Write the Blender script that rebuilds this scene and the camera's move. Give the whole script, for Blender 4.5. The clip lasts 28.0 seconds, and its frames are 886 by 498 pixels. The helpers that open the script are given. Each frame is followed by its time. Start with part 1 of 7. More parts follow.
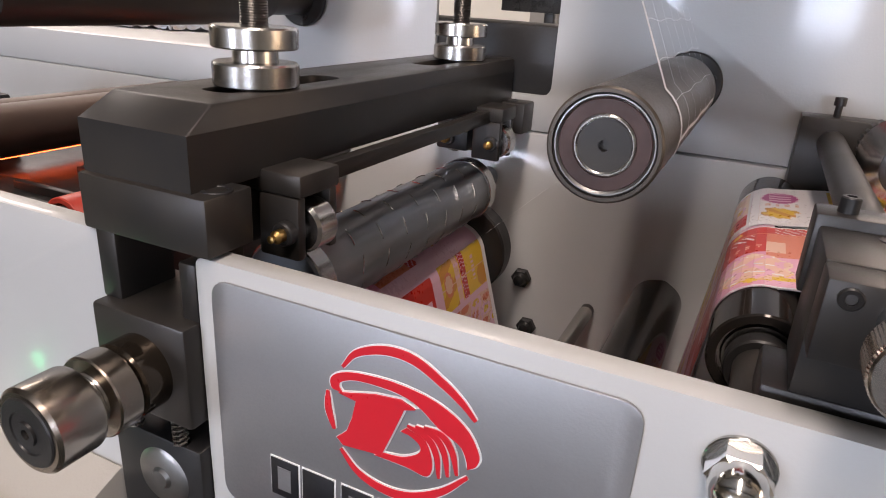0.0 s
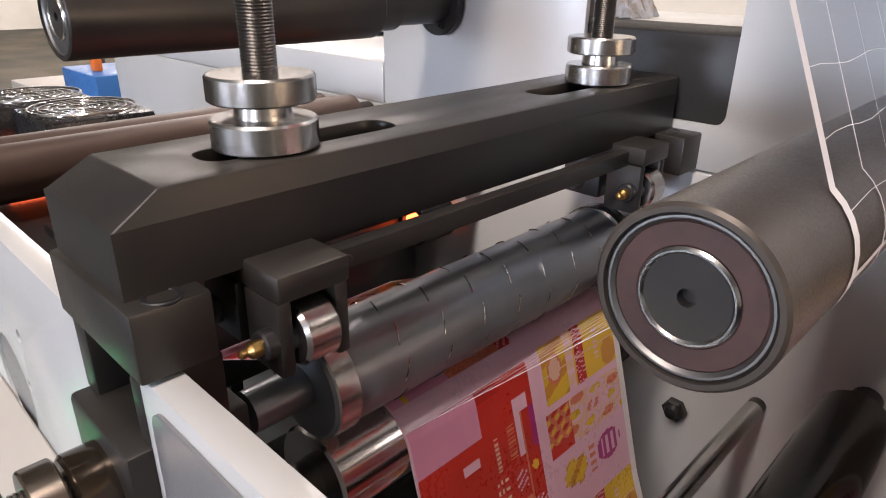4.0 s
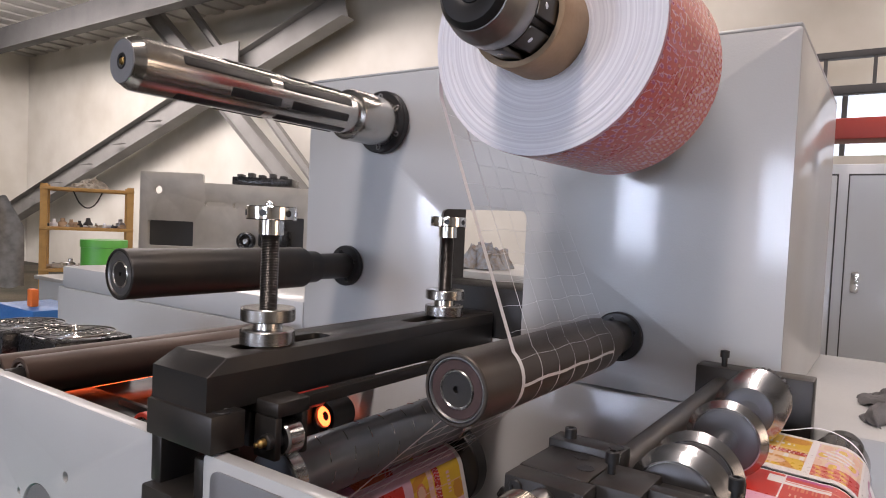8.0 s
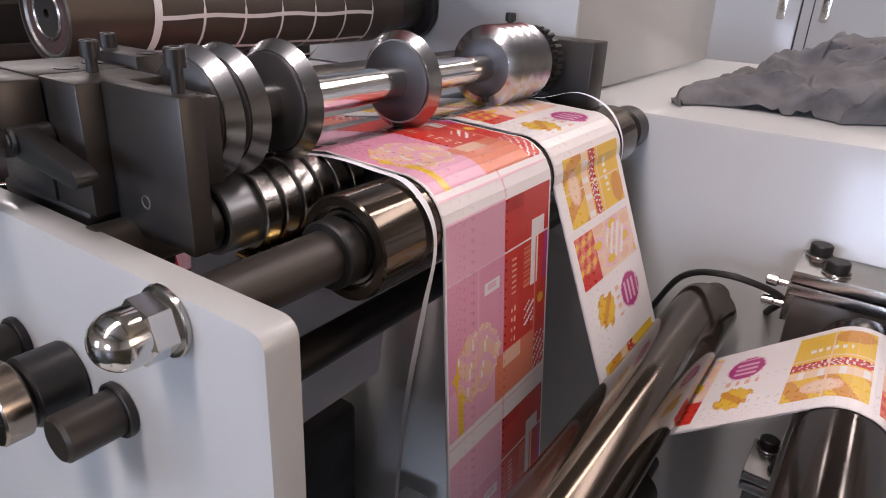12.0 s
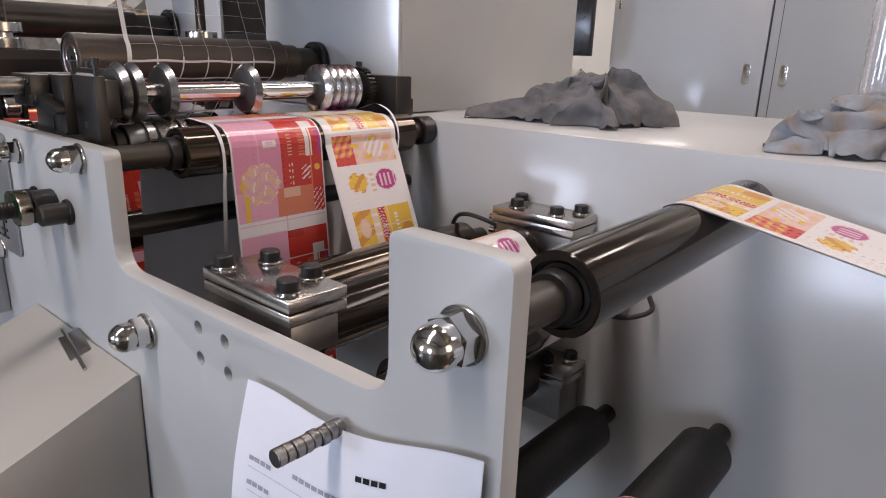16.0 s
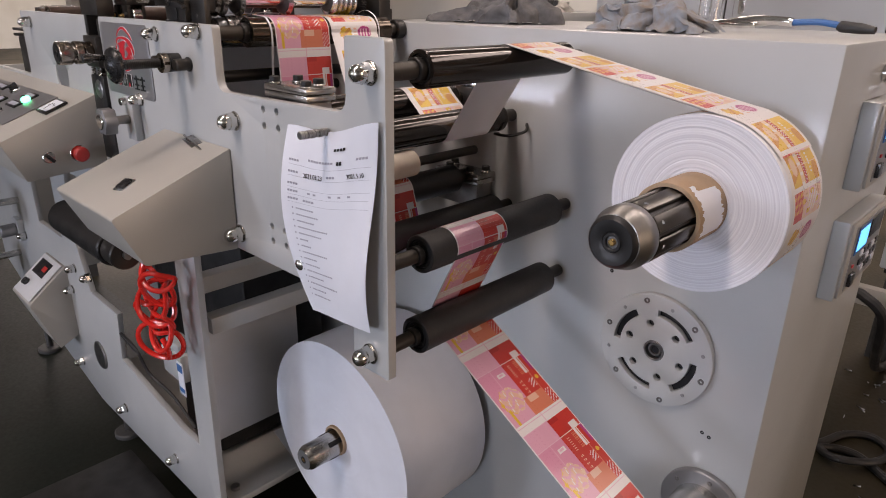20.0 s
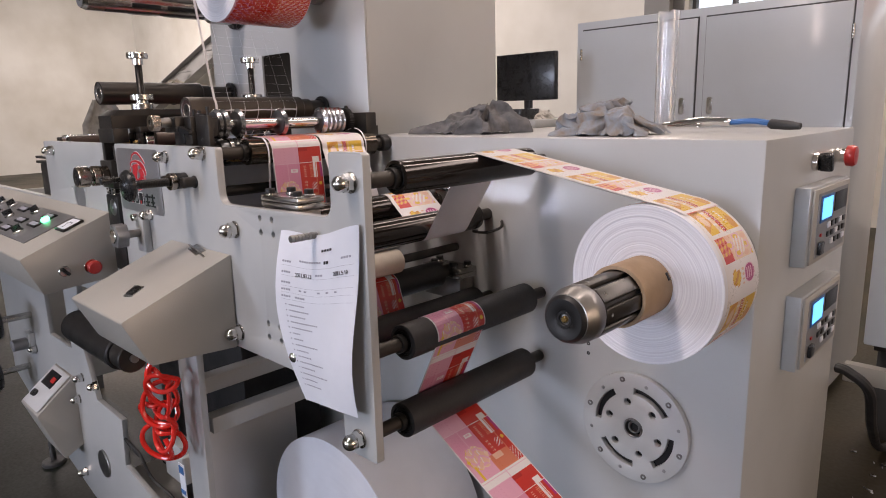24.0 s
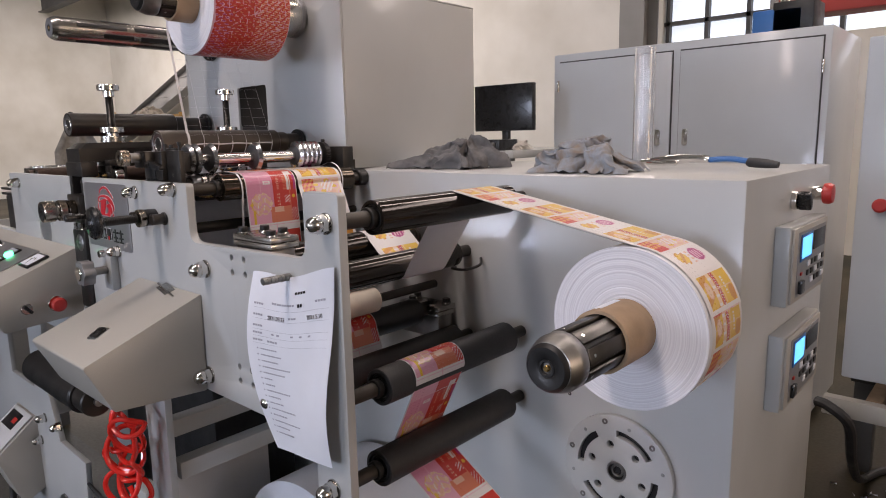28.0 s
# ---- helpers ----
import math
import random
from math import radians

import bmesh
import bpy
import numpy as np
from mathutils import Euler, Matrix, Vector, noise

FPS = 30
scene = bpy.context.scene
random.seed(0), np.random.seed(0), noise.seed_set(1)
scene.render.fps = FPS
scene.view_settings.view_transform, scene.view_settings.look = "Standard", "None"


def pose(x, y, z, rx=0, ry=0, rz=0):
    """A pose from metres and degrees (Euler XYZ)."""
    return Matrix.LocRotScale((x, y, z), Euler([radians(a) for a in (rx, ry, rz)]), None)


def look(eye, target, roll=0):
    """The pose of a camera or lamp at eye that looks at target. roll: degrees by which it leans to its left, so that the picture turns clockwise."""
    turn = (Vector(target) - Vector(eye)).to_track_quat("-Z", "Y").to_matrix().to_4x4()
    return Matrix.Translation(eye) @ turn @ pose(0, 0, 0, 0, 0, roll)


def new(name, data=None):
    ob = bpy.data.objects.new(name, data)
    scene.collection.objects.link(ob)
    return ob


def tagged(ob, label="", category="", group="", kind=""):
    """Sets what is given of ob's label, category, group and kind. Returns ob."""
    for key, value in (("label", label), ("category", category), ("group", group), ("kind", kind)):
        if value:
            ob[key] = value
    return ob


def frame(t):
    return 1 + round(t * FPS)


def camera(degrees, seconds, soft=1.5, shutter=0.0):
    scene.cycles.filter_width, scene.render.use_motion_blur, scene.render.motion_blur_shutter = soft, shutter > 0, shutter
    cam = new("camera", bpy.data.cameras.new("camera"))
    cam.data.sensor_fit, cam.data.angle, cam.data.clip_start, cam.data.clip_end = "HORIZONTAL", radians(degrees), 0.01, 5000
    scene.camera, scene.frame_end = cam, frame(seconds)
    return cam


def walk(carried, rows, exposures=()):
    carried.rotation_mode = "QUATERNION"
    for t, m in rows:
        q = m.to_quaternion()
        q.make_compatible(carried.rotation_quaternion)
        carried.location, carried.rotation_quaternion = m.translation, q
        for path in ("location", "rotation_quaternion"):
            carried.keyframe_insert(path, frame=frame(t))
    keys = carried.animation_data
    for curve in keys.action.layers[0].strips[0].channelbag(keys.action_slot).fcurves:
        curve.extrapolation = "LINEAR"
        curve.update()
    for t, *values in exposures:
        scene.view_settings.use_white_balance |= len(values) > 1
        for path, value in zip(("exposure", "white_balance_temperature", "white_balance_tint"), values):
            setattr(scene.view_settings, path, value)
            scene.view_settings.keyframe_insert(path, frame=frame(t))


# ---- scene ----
cam = camera(68.2, 28.0, soft=1.0)
PATH = [
    (0, (-0.665, -0.241, 1.497), (-1.443, 1.456, 0.779), 3.6),
    (0.5, (-0.612, -0.244, 1.494), (-1.499, 1.379, 0.734), 2.1),
    (1, (-0.584, -0.255, 1.501), (-1.535, 1.346, 0.77), 0.8),
    (1.5, (-0.573, -0.26, 1.507), (-1.536, 1.352, 0.817), 0.4),
    (2, (-0.554, -0.273, 1.517), (-1.552, 1.316, 0.825), 0.8),
    (2.5, (-0.568, -0.243, 1.522), (-1.68, 1.242, 0.777), 3.0),
    (3, (-0.65, -0.158, 1.523), (-1.819, 1.309, 0.83), 2.5),
    (3.5, (-0.664, -0.097, 1.527), (-1.921, 1.261, 0.767), 1.3),
    (4, (-0.663, -0.08, 1.521), (-1.941, 1.242, 0.735), 0.8),
    (4.5, (-0.658, -0.081, 1.519), (-1.926, 1.246, 0.725), 0.5),
    (6.5, (-0.47, -0.307, 1.525), (-1.655, 1.251, 1.113), 3.0),
    (7, (-0.458, -0.33, 1.539), (-1.616, 1.276, 1.253), 3.1),
    (7.5, (-0.452, -0.342, 1.552), (-1.586, 1.297, 1.376), 3.5),
    (8, (-0.447, -0.343, 1.564), (-1.583, 1.301, 1.487), 2.6),
    (8.5, (-0.45, -0.309, 1.551), (-1.471, 1.393, 1.302), 1.7),
    (9, (-0.448, -0.268, 1.531), (-1.312, 1.492, 1.136), 1.4),
    (9.5, (-0.443, -0.225, 1.516), (-1.219, 1.547, 1.008), 1.6),
    (10, (-0.419, -0.176, 1.495), (-1.205, 1.552, 0.866), 1.7),
    (10.5, (-0.387, -0.141, 1.477), (-1.264, 1.495, 0.733), 2.7),
    (11, (-0.381, -0.128, 1.473), (-1.235, 1.506, 0.698), 2.5),
    (11.5, (-0.333, -0.116, 1.464), (-1.257, 1.48, 0.691), 2.7),
    (13.5, (-0.203, -0.146, 1.472), (-1.374, 1.263, 0.67), 3.3),
    (14, (-0.188, -0.184, 1.462), (-1.157, 1.383, 0.683), 4.1),
    (14.5, (-0.152, -0.207, 1.46), (-1.167, 1.333, 0.686), 2.7),
    (15, (-0.015, -0.21, 1.447), (-1.212, 1.255, 0.798), 5.8),
    (15.5, (0.122, -0.206, 1.446), (-1.277, 1.061, 0.784), 3.1),
    (16, (0.167, -0.237, 1.448), (-1.077, 1.222, 0.878), 1.8),
    (16.5, (0.2, -0.261, 1.434), (-0.889, 1.273, 0.756), 2.4),
    (17, (0.318, -0.259, 1.422), (-0.89, 1.211, 0.804), 4.2),
    (17.5, (0.428, -0.29, 1.41), (-0.924, 1.025, 0.747), 2.6),
    (18, (0.451, -0.371, 1.402), (-0.833, 1.026, 0.771), -0.6),
    (18.5, (0.47, -0.388, 1.358), (-0.448, 1.2, 0.562), -1.9),
    (19, (0.491, -0.409, 1.359), (-0.474, 1.158, 0.577), -1.2),
    (19.5, (0.544, -0.487, 1.391), (-0.672, 0.975, 0.773), 0.1),
    (20, (0.648, -0.563, 1.403), (-0.638, 0.795, 0.693), 1.1),
    (20.5, (0.712, -0.595, 1.4), (-0.553, 0.75, 0.632), 0.1),
    (22.5, (0.766, -0.603, 1.375), (-0.409, 0.779, 0.532), -0.7),
    (23, (0.756, -0.603, 1.377), (-0.456, 0.797, 0.621), 0.1),
    (23.5, (0.748, -0.602, 1.397), (-0.516, 0.838, 0.822), -0.5),
    (24, (0.748, -0.605, 1.414), (-0.609, 0.804, 1.002), -1.5),
    (24.5, (0.747, -0.609, 1.422), (-0.618, 0.803, 1.042), -1.1),
    (25, (0.744, -0.607, 1.425), (-0.637, 0.793, 1.064), -1.0),
    (25.5, (0.741, -0.606, 1.426), (-0.652, 0.793, 1.106), -1.3),
    (26, (0.735, -0.603, 1.416), (-0.658, 0.789, 1.07), -1.5),
    (26.5, (0.743, -0.598, 1.429), (-0.623, 0.834, 1.14), -1.3),
    (27, (0.742, -0.597, 1.437), (-0.626, 0.838, 1.172), -1.0),
    (27.5, (0.737, -0.589, 1.433), (-0.595, 0.873, 1.138), -1.0),
    (28, (0.727, -0.581, 1.433), (-0.591, 0.885, 1.096), -1.2),
]
walk(cam, [(t, look(eye, target, roll)) for t, eye, target, roll in PATH], [(0, 0.12, 6850, 23), (2.5, 0.2, 6850, 25), (4.5, 0.52, 6600, 21), (7, -0.2, 6600, 23), (8.5, -0.32, 6600, 24), (11, -0.05, 6450, 25), (14, -0.14, 6250, 25), (16, -0.28, 6400, 22), (20, -0.33, 6850, 25), (23, -0.27, 6800, 25), (28, -0.42, 6600, 23)])

# ---------- world, sun, large lights ----------
world = bpy.data.worlds.new("sky")
scene.world = world
world.use_nodes = True
wn = world.node_tree.nodes
sky = wn.new("ShaderNodeTexSky")
sky.sky_type, sky.sun_disc = "NISHITA", False
sky.sun_elevation, sky.sun_rotation = radians(42), radians(200)
wn["Background"].inputs["Strength"].default_value = 0.12
world.node_tree.links.new(sky.outputs[0], wn["Background"].inputs[0])
sun = new("sun", bpy.data.lights.new("sun", "SUN"))
sun.data.energy, sun.data.angle, sun.data.color = 1.6, radians(0.6), (1.0, 0.93, 0.82)
sun.matrix_world = look((-3, -8, 9), (0, 0, 1))


def area(name, eye, target, w, h, watts, colour):
    """A rectangular lamp: daylight in an opening, or added fill under the roof."""
    ob = new(name, bpy.data.lights.new(name, "AREA"))
    ob.data.shape, ob.data.size, ob.data.size_y = "RECTANGLE", w, h
    ob.data.energy, ob.data.color = watts, colour
    ob.matrix_world = look(eye, target)
    return ob


area("window_light", (-3.45, -7.4, 1.9), (-2.8, 0, 1.5), 1.5, 1.3, 215, (0.68, 0.83, 1.0))
area("window_light", (1.6, -7.4, 1.9), (0.9, 0, 1.4), 1.5, 1.3, 165, (0.68, 0.83, 1.0))
area("doorway_light", (8.4, 1.5, 2.6), (0, 1.0, 1.3), 3.4, 3.0, 190, (1.0, 0.76, 0.50))
# added lamps under the closed roof: two highlight strips, then fill
area("roof_light", (0.6, 4.6, 5.3), (0.6, 4.6, 0), 0.4, 6.0, 170, (1.0, 0.92, 0.80))
area("roof_light", (-2.6, 4.6, 5.3), (-2.6, 4.6, 0), 0.4, 6.0, 120, (1.0, 0.92, 0.80))
area("roof_light", (-8.0, 4.2, 5.2), (-8.2, 5.6, 0), 5.0, 1.4, 330, (1.0, 0.96, 0.88))
area("roof_light", (-14.0, 3.8, 5.2), (-14.0, 6.4, 1.0), 7.0, 1.6, 700, (1.0, 0.97, 0.90))
area("roof_light", (3.5, 5.2, 5.3), (3.5, 5.2, 0), 5.0, 1.2, 170, (1.0, 0.94, 0.85))
area("roof_light", (-0.6, -2.6, 5.3), (-0.6, -2.0, 0), 0.5, 6.0, 250, (1.0, 0.93, 0.83))

# ---------- materials ----------


def mat(name, col, rough=0.5, metal=0.0, var=0.12, scale=6.0, fine=220.0, bump=0.05, coat=0.0, rvar=0.12, tint=None):
    """A surface with stains at a large scale and grain at a small one."""
    m = bpy.data.materials.new(name)
    m.use_nodes = True
    n, l = m.node_tree.nodes, m.node_tree.links
    b = n["Principled BSDF"]
    tc = n.new("ShaderNodeTexCoord")
    big, small = n.new("ShaderNodeTexNoise"), n.new("ShaderNodeTexNoise")
    big.inputs["Scale"].default_value, big.inputs["Detail"].default_value = scale, 6
    small.inputs["Scale"].default_value, small.inputs["Detail"].default_value = fine, 3
    l.new(tc.outputs["Object"], big.inputs["Vector"])
    l.new(tc.outputs["Object"], small.inputs["Vector"])
    ramp = n.new("ShaderNodeMix")
    ramp.data_type = "RGBA"
    other = tint or tuple(c * (1 - 2.2 * var) for c in col)
    ramp.inputs[6].default_value, ramp.inputs[7].default_value = (*col, 1), (*other, 1)
    mr = n.new("ShaderNodeMapRange")
    mr.inputs[1].default_value, mr.inputs[2].default_value = 0.38, 0.72
    l.new(big.outputs[0], mr.inputs[0])
    l.new(mr.outputs[0], ramp.inputs[0])
    l.new(ramp.outputs[2], b.inputs["Base Color"])
    rr = n.new("ShaderNodeMapRange")
    rr.inputs[1].default_value, rr.inputs[2].default_value = 0.3, 0.7
    rr.inputs[3].default_value, rr.inputs[4].default_value = max(0.02, rough - rvar), min(1, rough + rvar)
    mixn = n.new("ShaderNodeMath")
    mixn.operation = "MULTIPLY_ADD"
    mixn.inputs[1].default_value = 0.5
    half = n.new("ShaderNodeMath")
    half.operation = "MULTIPLY"
    half.inputs[1].default_value = 0.5
    l.new(small.outputs[0], half.inputs[0])
    l.new(big.outputs[0], mixn.inputs[0])
    l.new(half.outputs[0], mixn.inputs[2])
    l.new(mixn.outputs[0], rr.inputs[0])
    l.new(rr.outputs[0], b.inputs["Roughness"])
    b.inputs["Metallic"].default_value = metal
    b.inputs["Coat Weight"].default_value = coat
    b.inputs["Coat Roughness"].default_value = 0.11
    if bump:
        bp = n.new("ShaderNodeBump")
        bp.inputs["Strength"].default_value, bp.inputs["Distance"].default_value = bump, 0.002
        l.new(small.outputs[0], bp.inputs["Height"])
        l.new(bp.outputs[0], b.inputs["Normal"])
    return m


def glow(name, col, power):
    m = bpy.data.materials.new(name)
    m.use_nodes = True
    b = m.node_tree.nodes["Principled BSDF"]
    b.inputs["Base Color"].default_value = (*col, 1)
    b.inputs["Emission Color"].default_value = (*col, 1)
    b.inputs["Emission Strength"].default_value = power
    return m


def clear(name, col, rough, alpha):
    """Thin clear plastic."""
    m = bpy.data.materials.new(name)
    m.use_nodes = True
    b = m.node_tree.nodes["Principled BSDF"]
    b.inputs["Base Color"].default_value = (*col, 1)
    b.inputs["Roughness"].default_value, b.inputs["Alpha"].default_value = rough, alpha
    return m


PAINT = mat("grey_paint", (0.50, 0.51, 0.505), 0.36, 0, 0.06, 3.0, 420, 0.05, 0.40, 0.10)
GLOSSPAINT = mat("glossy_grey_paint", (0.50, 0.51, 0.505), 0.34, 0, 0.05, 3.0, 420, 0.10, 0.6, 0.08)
PAINT2 = mat("warm_grey_paint", (0.43, 0.41, 0.37), 0.42, 0, 0.05, 4.0, 500, 0.14, 0.1, 0.08)
CABPAINT = mat("cabinet_paint", (0.55, 0.575, 0.60), 0.38, 0, 0.04, 2.0, 400, 0.06, 0.4)
OXIDE = mat("black_oxide", (0.036, 0.034, 0.033), 0.40, 0.5, 0.18, 14, 1600, 0.03, tint=(0.056, 0.048, 0.040))
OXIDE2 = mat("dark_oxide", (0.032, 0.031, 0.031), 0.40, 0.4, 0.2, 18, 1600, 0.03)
ANOD = mat("anodised_roller", (0.100, 0.080, 0.062), 0.12, 0.85, 0.1, 9, 500, 0.0, rvar=0.02)
ANOD2 = mat("black_roller", (0.034, 0.028, 0.024), 0.11, 0.55, 0.12, 9, 500, 0.0, rvar=0.02)
BROWNROLL = mat("brown_roller", (0.085, 0.055, 0.042), 0.42, 0.4, 0.12, 9, 1600, 0.03)
CHROME = mat("chrome", (0.74, 0.73, 0.71), 0.14, 1.0, 0.06, 30, 2600, 0.0, rvar=0.04)
STEEL = mat("turned_steel", (0.56, 0.545, 0.52), 0.24, 1.0, 0.10, 24, 2600, 0.0, rvar=0.06)
DULLSTEEL = mat("dull_steel", (0.33, 0.32, 0.31), 0.38, 1.0, 0.16, 24, 2600, 0.0)
# brown tone puts the reflection of dark brown surroundings into the steel
KNURL = mat("knurled_steel", (0.40, 0.355, 0.31), 0.24, 1.0, 0.07, 24, 2600, 0.0, rvar=0.03, tint=(0.32, 0.27, 0.22))
BLUED = mat("blackened_thread", (0.085, 0.080, 0.075), 0.34, 0.9, 0.1, 30, 2600, 0.0, rvar=0.05)
DIESTEEL = mat("die_steel", (0.26, 0.275, 0.295), 0.33, 0.8, 0.08, 20, 2600, 0.0, rvar=0.05)
BRASS = mat("brass", (0.56, 0.36, 0.13), 0.28, 1.0, 0.1, 30, 300, 0.03)
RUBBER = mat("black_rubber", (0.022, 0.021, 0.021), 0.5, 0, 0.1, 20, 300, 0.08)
PLASTIC = mat("black_plastic", (0.015, 0.015, 0.016), 0.28, 0, 0.1, 20, 300, 0.02)
REDP = mat("red_plastic", (0.55, 0.035, 0.03), 0.35, 0, 0.08, 20, 300, 0.02)
REDHOSE = mat("red_hose", (0.80, 0.03, 0.02), 0.22, 0, 0.05, 20, 300, 0.0, coat=0.4)
REDSEAL = mat("bearing_seal", (0.062, 0.028, 0.023), 0.5, 0, 0.2, 40, 300, 0.05)
PAPER = mat("white_paper", (0.76, 0.78, 0.84), 0.7, 0, 0.03, 12, 300, 0.04)
LINER = mat("liner_paper", (0.60, 0.60, 0.60), 0.55, 0, 0.04, 8, 300, 0.03)
CARD = mat("cardboard", (0.42, 0.29, 0.18), 0.7, 0, 0.12, 20, 260, 0.12)
CORE = mat("pale_core_card", (0.74, 0.66, 0.55), 0.7, 0, 0.1, 20, 260, 0.1)
CLOTH = mat("grey_cloth", (0.165, 0.162, 0.165), 0.95, 0, 0.2, 40, 900, 0.5)
CLOTH2 = mat("blue_grey_cloth", (0.30, 0.33, 0.37), 0.95, 0, 0.2, 40, 900, 0.5, tint=(0.25, 0.19, 0.14))
LOGORED = mat("logo_red", (0.66, 0.018, 0.03), 0.35, 0, 0.03, 20, 400, 0.02)
LOGOWHITE = mat("logo_white", (0.8, 0.8, 0.8), 0.35, 0, 0.03, 20, 300, 0.0)
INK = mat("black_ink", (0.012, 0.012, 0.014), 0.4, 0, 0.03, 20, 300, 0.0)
INKGREY = mat("grey_ink", (0.36, 0.36, 0.42), 0.6, 0, 0.03, 20, 300, 0.0)
SHAFTSTEEL = mat("dark_shaft_steel", (0.11, 0.105, 0.10), 0.30, 1.0, 0.08, 24, 2600, 0.0, rvar=0.04)
PLATE = mat("brushed_plate", (0.34, 0.34, 0.345), 0.42, 0.7, 0.05, 8, 700, 0.06)
CONCRETE = mat("factory_floor", (0.050, 0.038, 0.022), 0.52, 0, 0.25, 0.9, 60, 0.15, tint=(0.013, 0.018, 0.014))
CONCRETE.node_tree.nodes["Principled BSDF"].inputs["Specular IOR Level"].default_value = 0.2
WALLP = mat("hall_wall", (0.70, 0.68, 0.62), 0.45, 0, 0.06, 0.7, 40, 0.05, tint=(0.53, 0.50, 0.43))
ROOFM = mat("roof_sheet", (0.50, 0.49, 0.46), 0.5, 0.2, 0.1, 1.0, 40, 0.05)
BEAMP = mat("grey_steelwork", (0.26, 0.255, 0.245), 0.5, 0, 0.08, 2, 60, 0.05)
DARKSTEEL = mat("dark_steelwork", (0.06, 0.06, 0.06), 0.55, 0, 0.1, 2, 60, 0.05)
REDBEAM = mat("red_crane_beam", (0.42, 0.05, 0.035), 0.45, 0, 0.1, 2, 60, 0.04)
WOOD = mat("yellow_wood", (0.50, 0.28, 0.08), 0.6, 0, 0.15, 8, 90, 0.1)
GREENP = mat("green_plastic", (0.09, 0.40, 0.06), 0.4, 0, 0.05, 8, 90, 0.02)
BLUEP = mat("blue_plastic", (0.03, 0.14, 0.38), 0.4, 0, 0.05, 8, 90, 0.02)
ORANGEP = mat("orange_plastic", (0.75, 0.17, 0.03), 0.4, 0, 0.05, 8, 90, 0.02)
OLDPAINT = mat("old_machine_paint", (0.52, 0.50, 0.45), 0.5, 0, 0.1, 4, 90, 0.05)
LCD = glow("lit_display", (0.10, 0.48, 1.0), 2.2)
GREENLED = glow("green_lamp", (0.05, 1.0, 0.35), 9.0)
HEAT = glow("glowing_dryer_lamp", (1.0, 0.13, 0.03), 7.0)
ACRYL = clear("clear_film", (0.97, 0.98, 1.0), 0.04, 1.0)
ACRYL.node_tree.nodes["Principled BSDF"].inputs["Transmission Weight"].default_value = 0.94
LACE = clear("matrix_waste", (0.86, 0.86, 0.88), 0.4, 0.85)
WINGLASS = glow("daylit_window", (0.80, 0.91, 1.0), 1.2)
# printed colours of the label web
WEB = [mat("web_" + n, c, 0.3, 0, 0.03, 20, 300, 0.0, 0.25, 0.06) for n, c in (
    ("white", (0.76, 0.73, 0.73)), ("pink", (0.68, 0.28, 0.41)), ("red", (0.56, 0.035, 0.022)), ("orange", (0.66, 0.20, 0.11)),
    ("yellow", (0.74, 0.47, 0.04)), ("cream", (0.76, 0.56, 0.40)), ("pale_pink", (0.74, 0.46, 0.56)), ("magenta", (0.42, 0.035, 0.20)),
    ("amber", (0.60, 0.27, 0.04)), ("light_pink", (0.72, 0.37, 0.49)), ("peach", (0.74, 0.46, 0.34)), ("deep_red", (0.42, 0.018, 0.014)))]

# ---------- mesh helpers ----------


def part(name, bm, material, parent=None, label="", sharp=35, m=None):
    """Links a bmesh as one object, under parent if there is one; m is its pose in the parent's space."""
    me = bpy.data.meshes.new(name)
    bmesh.ops.recalc_face_normals(bm, faces=bm.faces)
    bm.to_mesh(me)
    bm.free()
    for mt in material if isinstance(material, (list, tuple)) else [material]:
        me.materials.append(mt)
    me.polygons.foreach_set("use_smooth", [True] * len(me.polygons))
    me.set_sharp_from_angle(angle=radians(sharp))
    ob = new(name, me)
    if parent:
        ob.parent = parent
    if m is not None:
        ob.matrix_basis = m
    if label:
        ob["label"] = label
    return ob


def again(ob, m, parent=None):
    """The same mesh once more, as an object of its own."""
    o = new(ob.name.split(".")[0], ob.data)
    o.parent, o.matrix_basis = parent or ob.parent, m
    if "label" in ob:
        o["label"] = ob["label"]
    return o


def thing(name, x, y, z, label, category, group="", kind="", rz=0):
    ob = new(name)
    ob.matrix_basis = pose(x, y, z, 0, 0, rz)
    ob.empty_display_size = 0.02
    return tagged(ob, label, category, group, kind)


def box(bm, a, b, bevel=0.0, seg=2):
    """A box between two corners with rounded edges, added to bm."""
    lo, hi = [min(p, q) for p, q in zip(a, b)], [max(p, q) for p, q in zip(a, b)]
    made = bmesh.ops.create_cube(bm, size=1.0)["verts"]
    for v in made:
        v.co = Vector([lo[k] if v.co[k] < 0 else hi[k] for k in range(3)])
    if bevel:
        edges = list({e for v in made for e in v.link_edges})
        bmesh.ops.bevel(bm, geom=edges, offset=bevel, segments=seg, affect="EDGES", profile=0.5)
    return bm


def boxes(*items):
    bm = bmesh.new()
    for a, b, *rest in items:
        box(bm, a, b, *rest)
    return bm


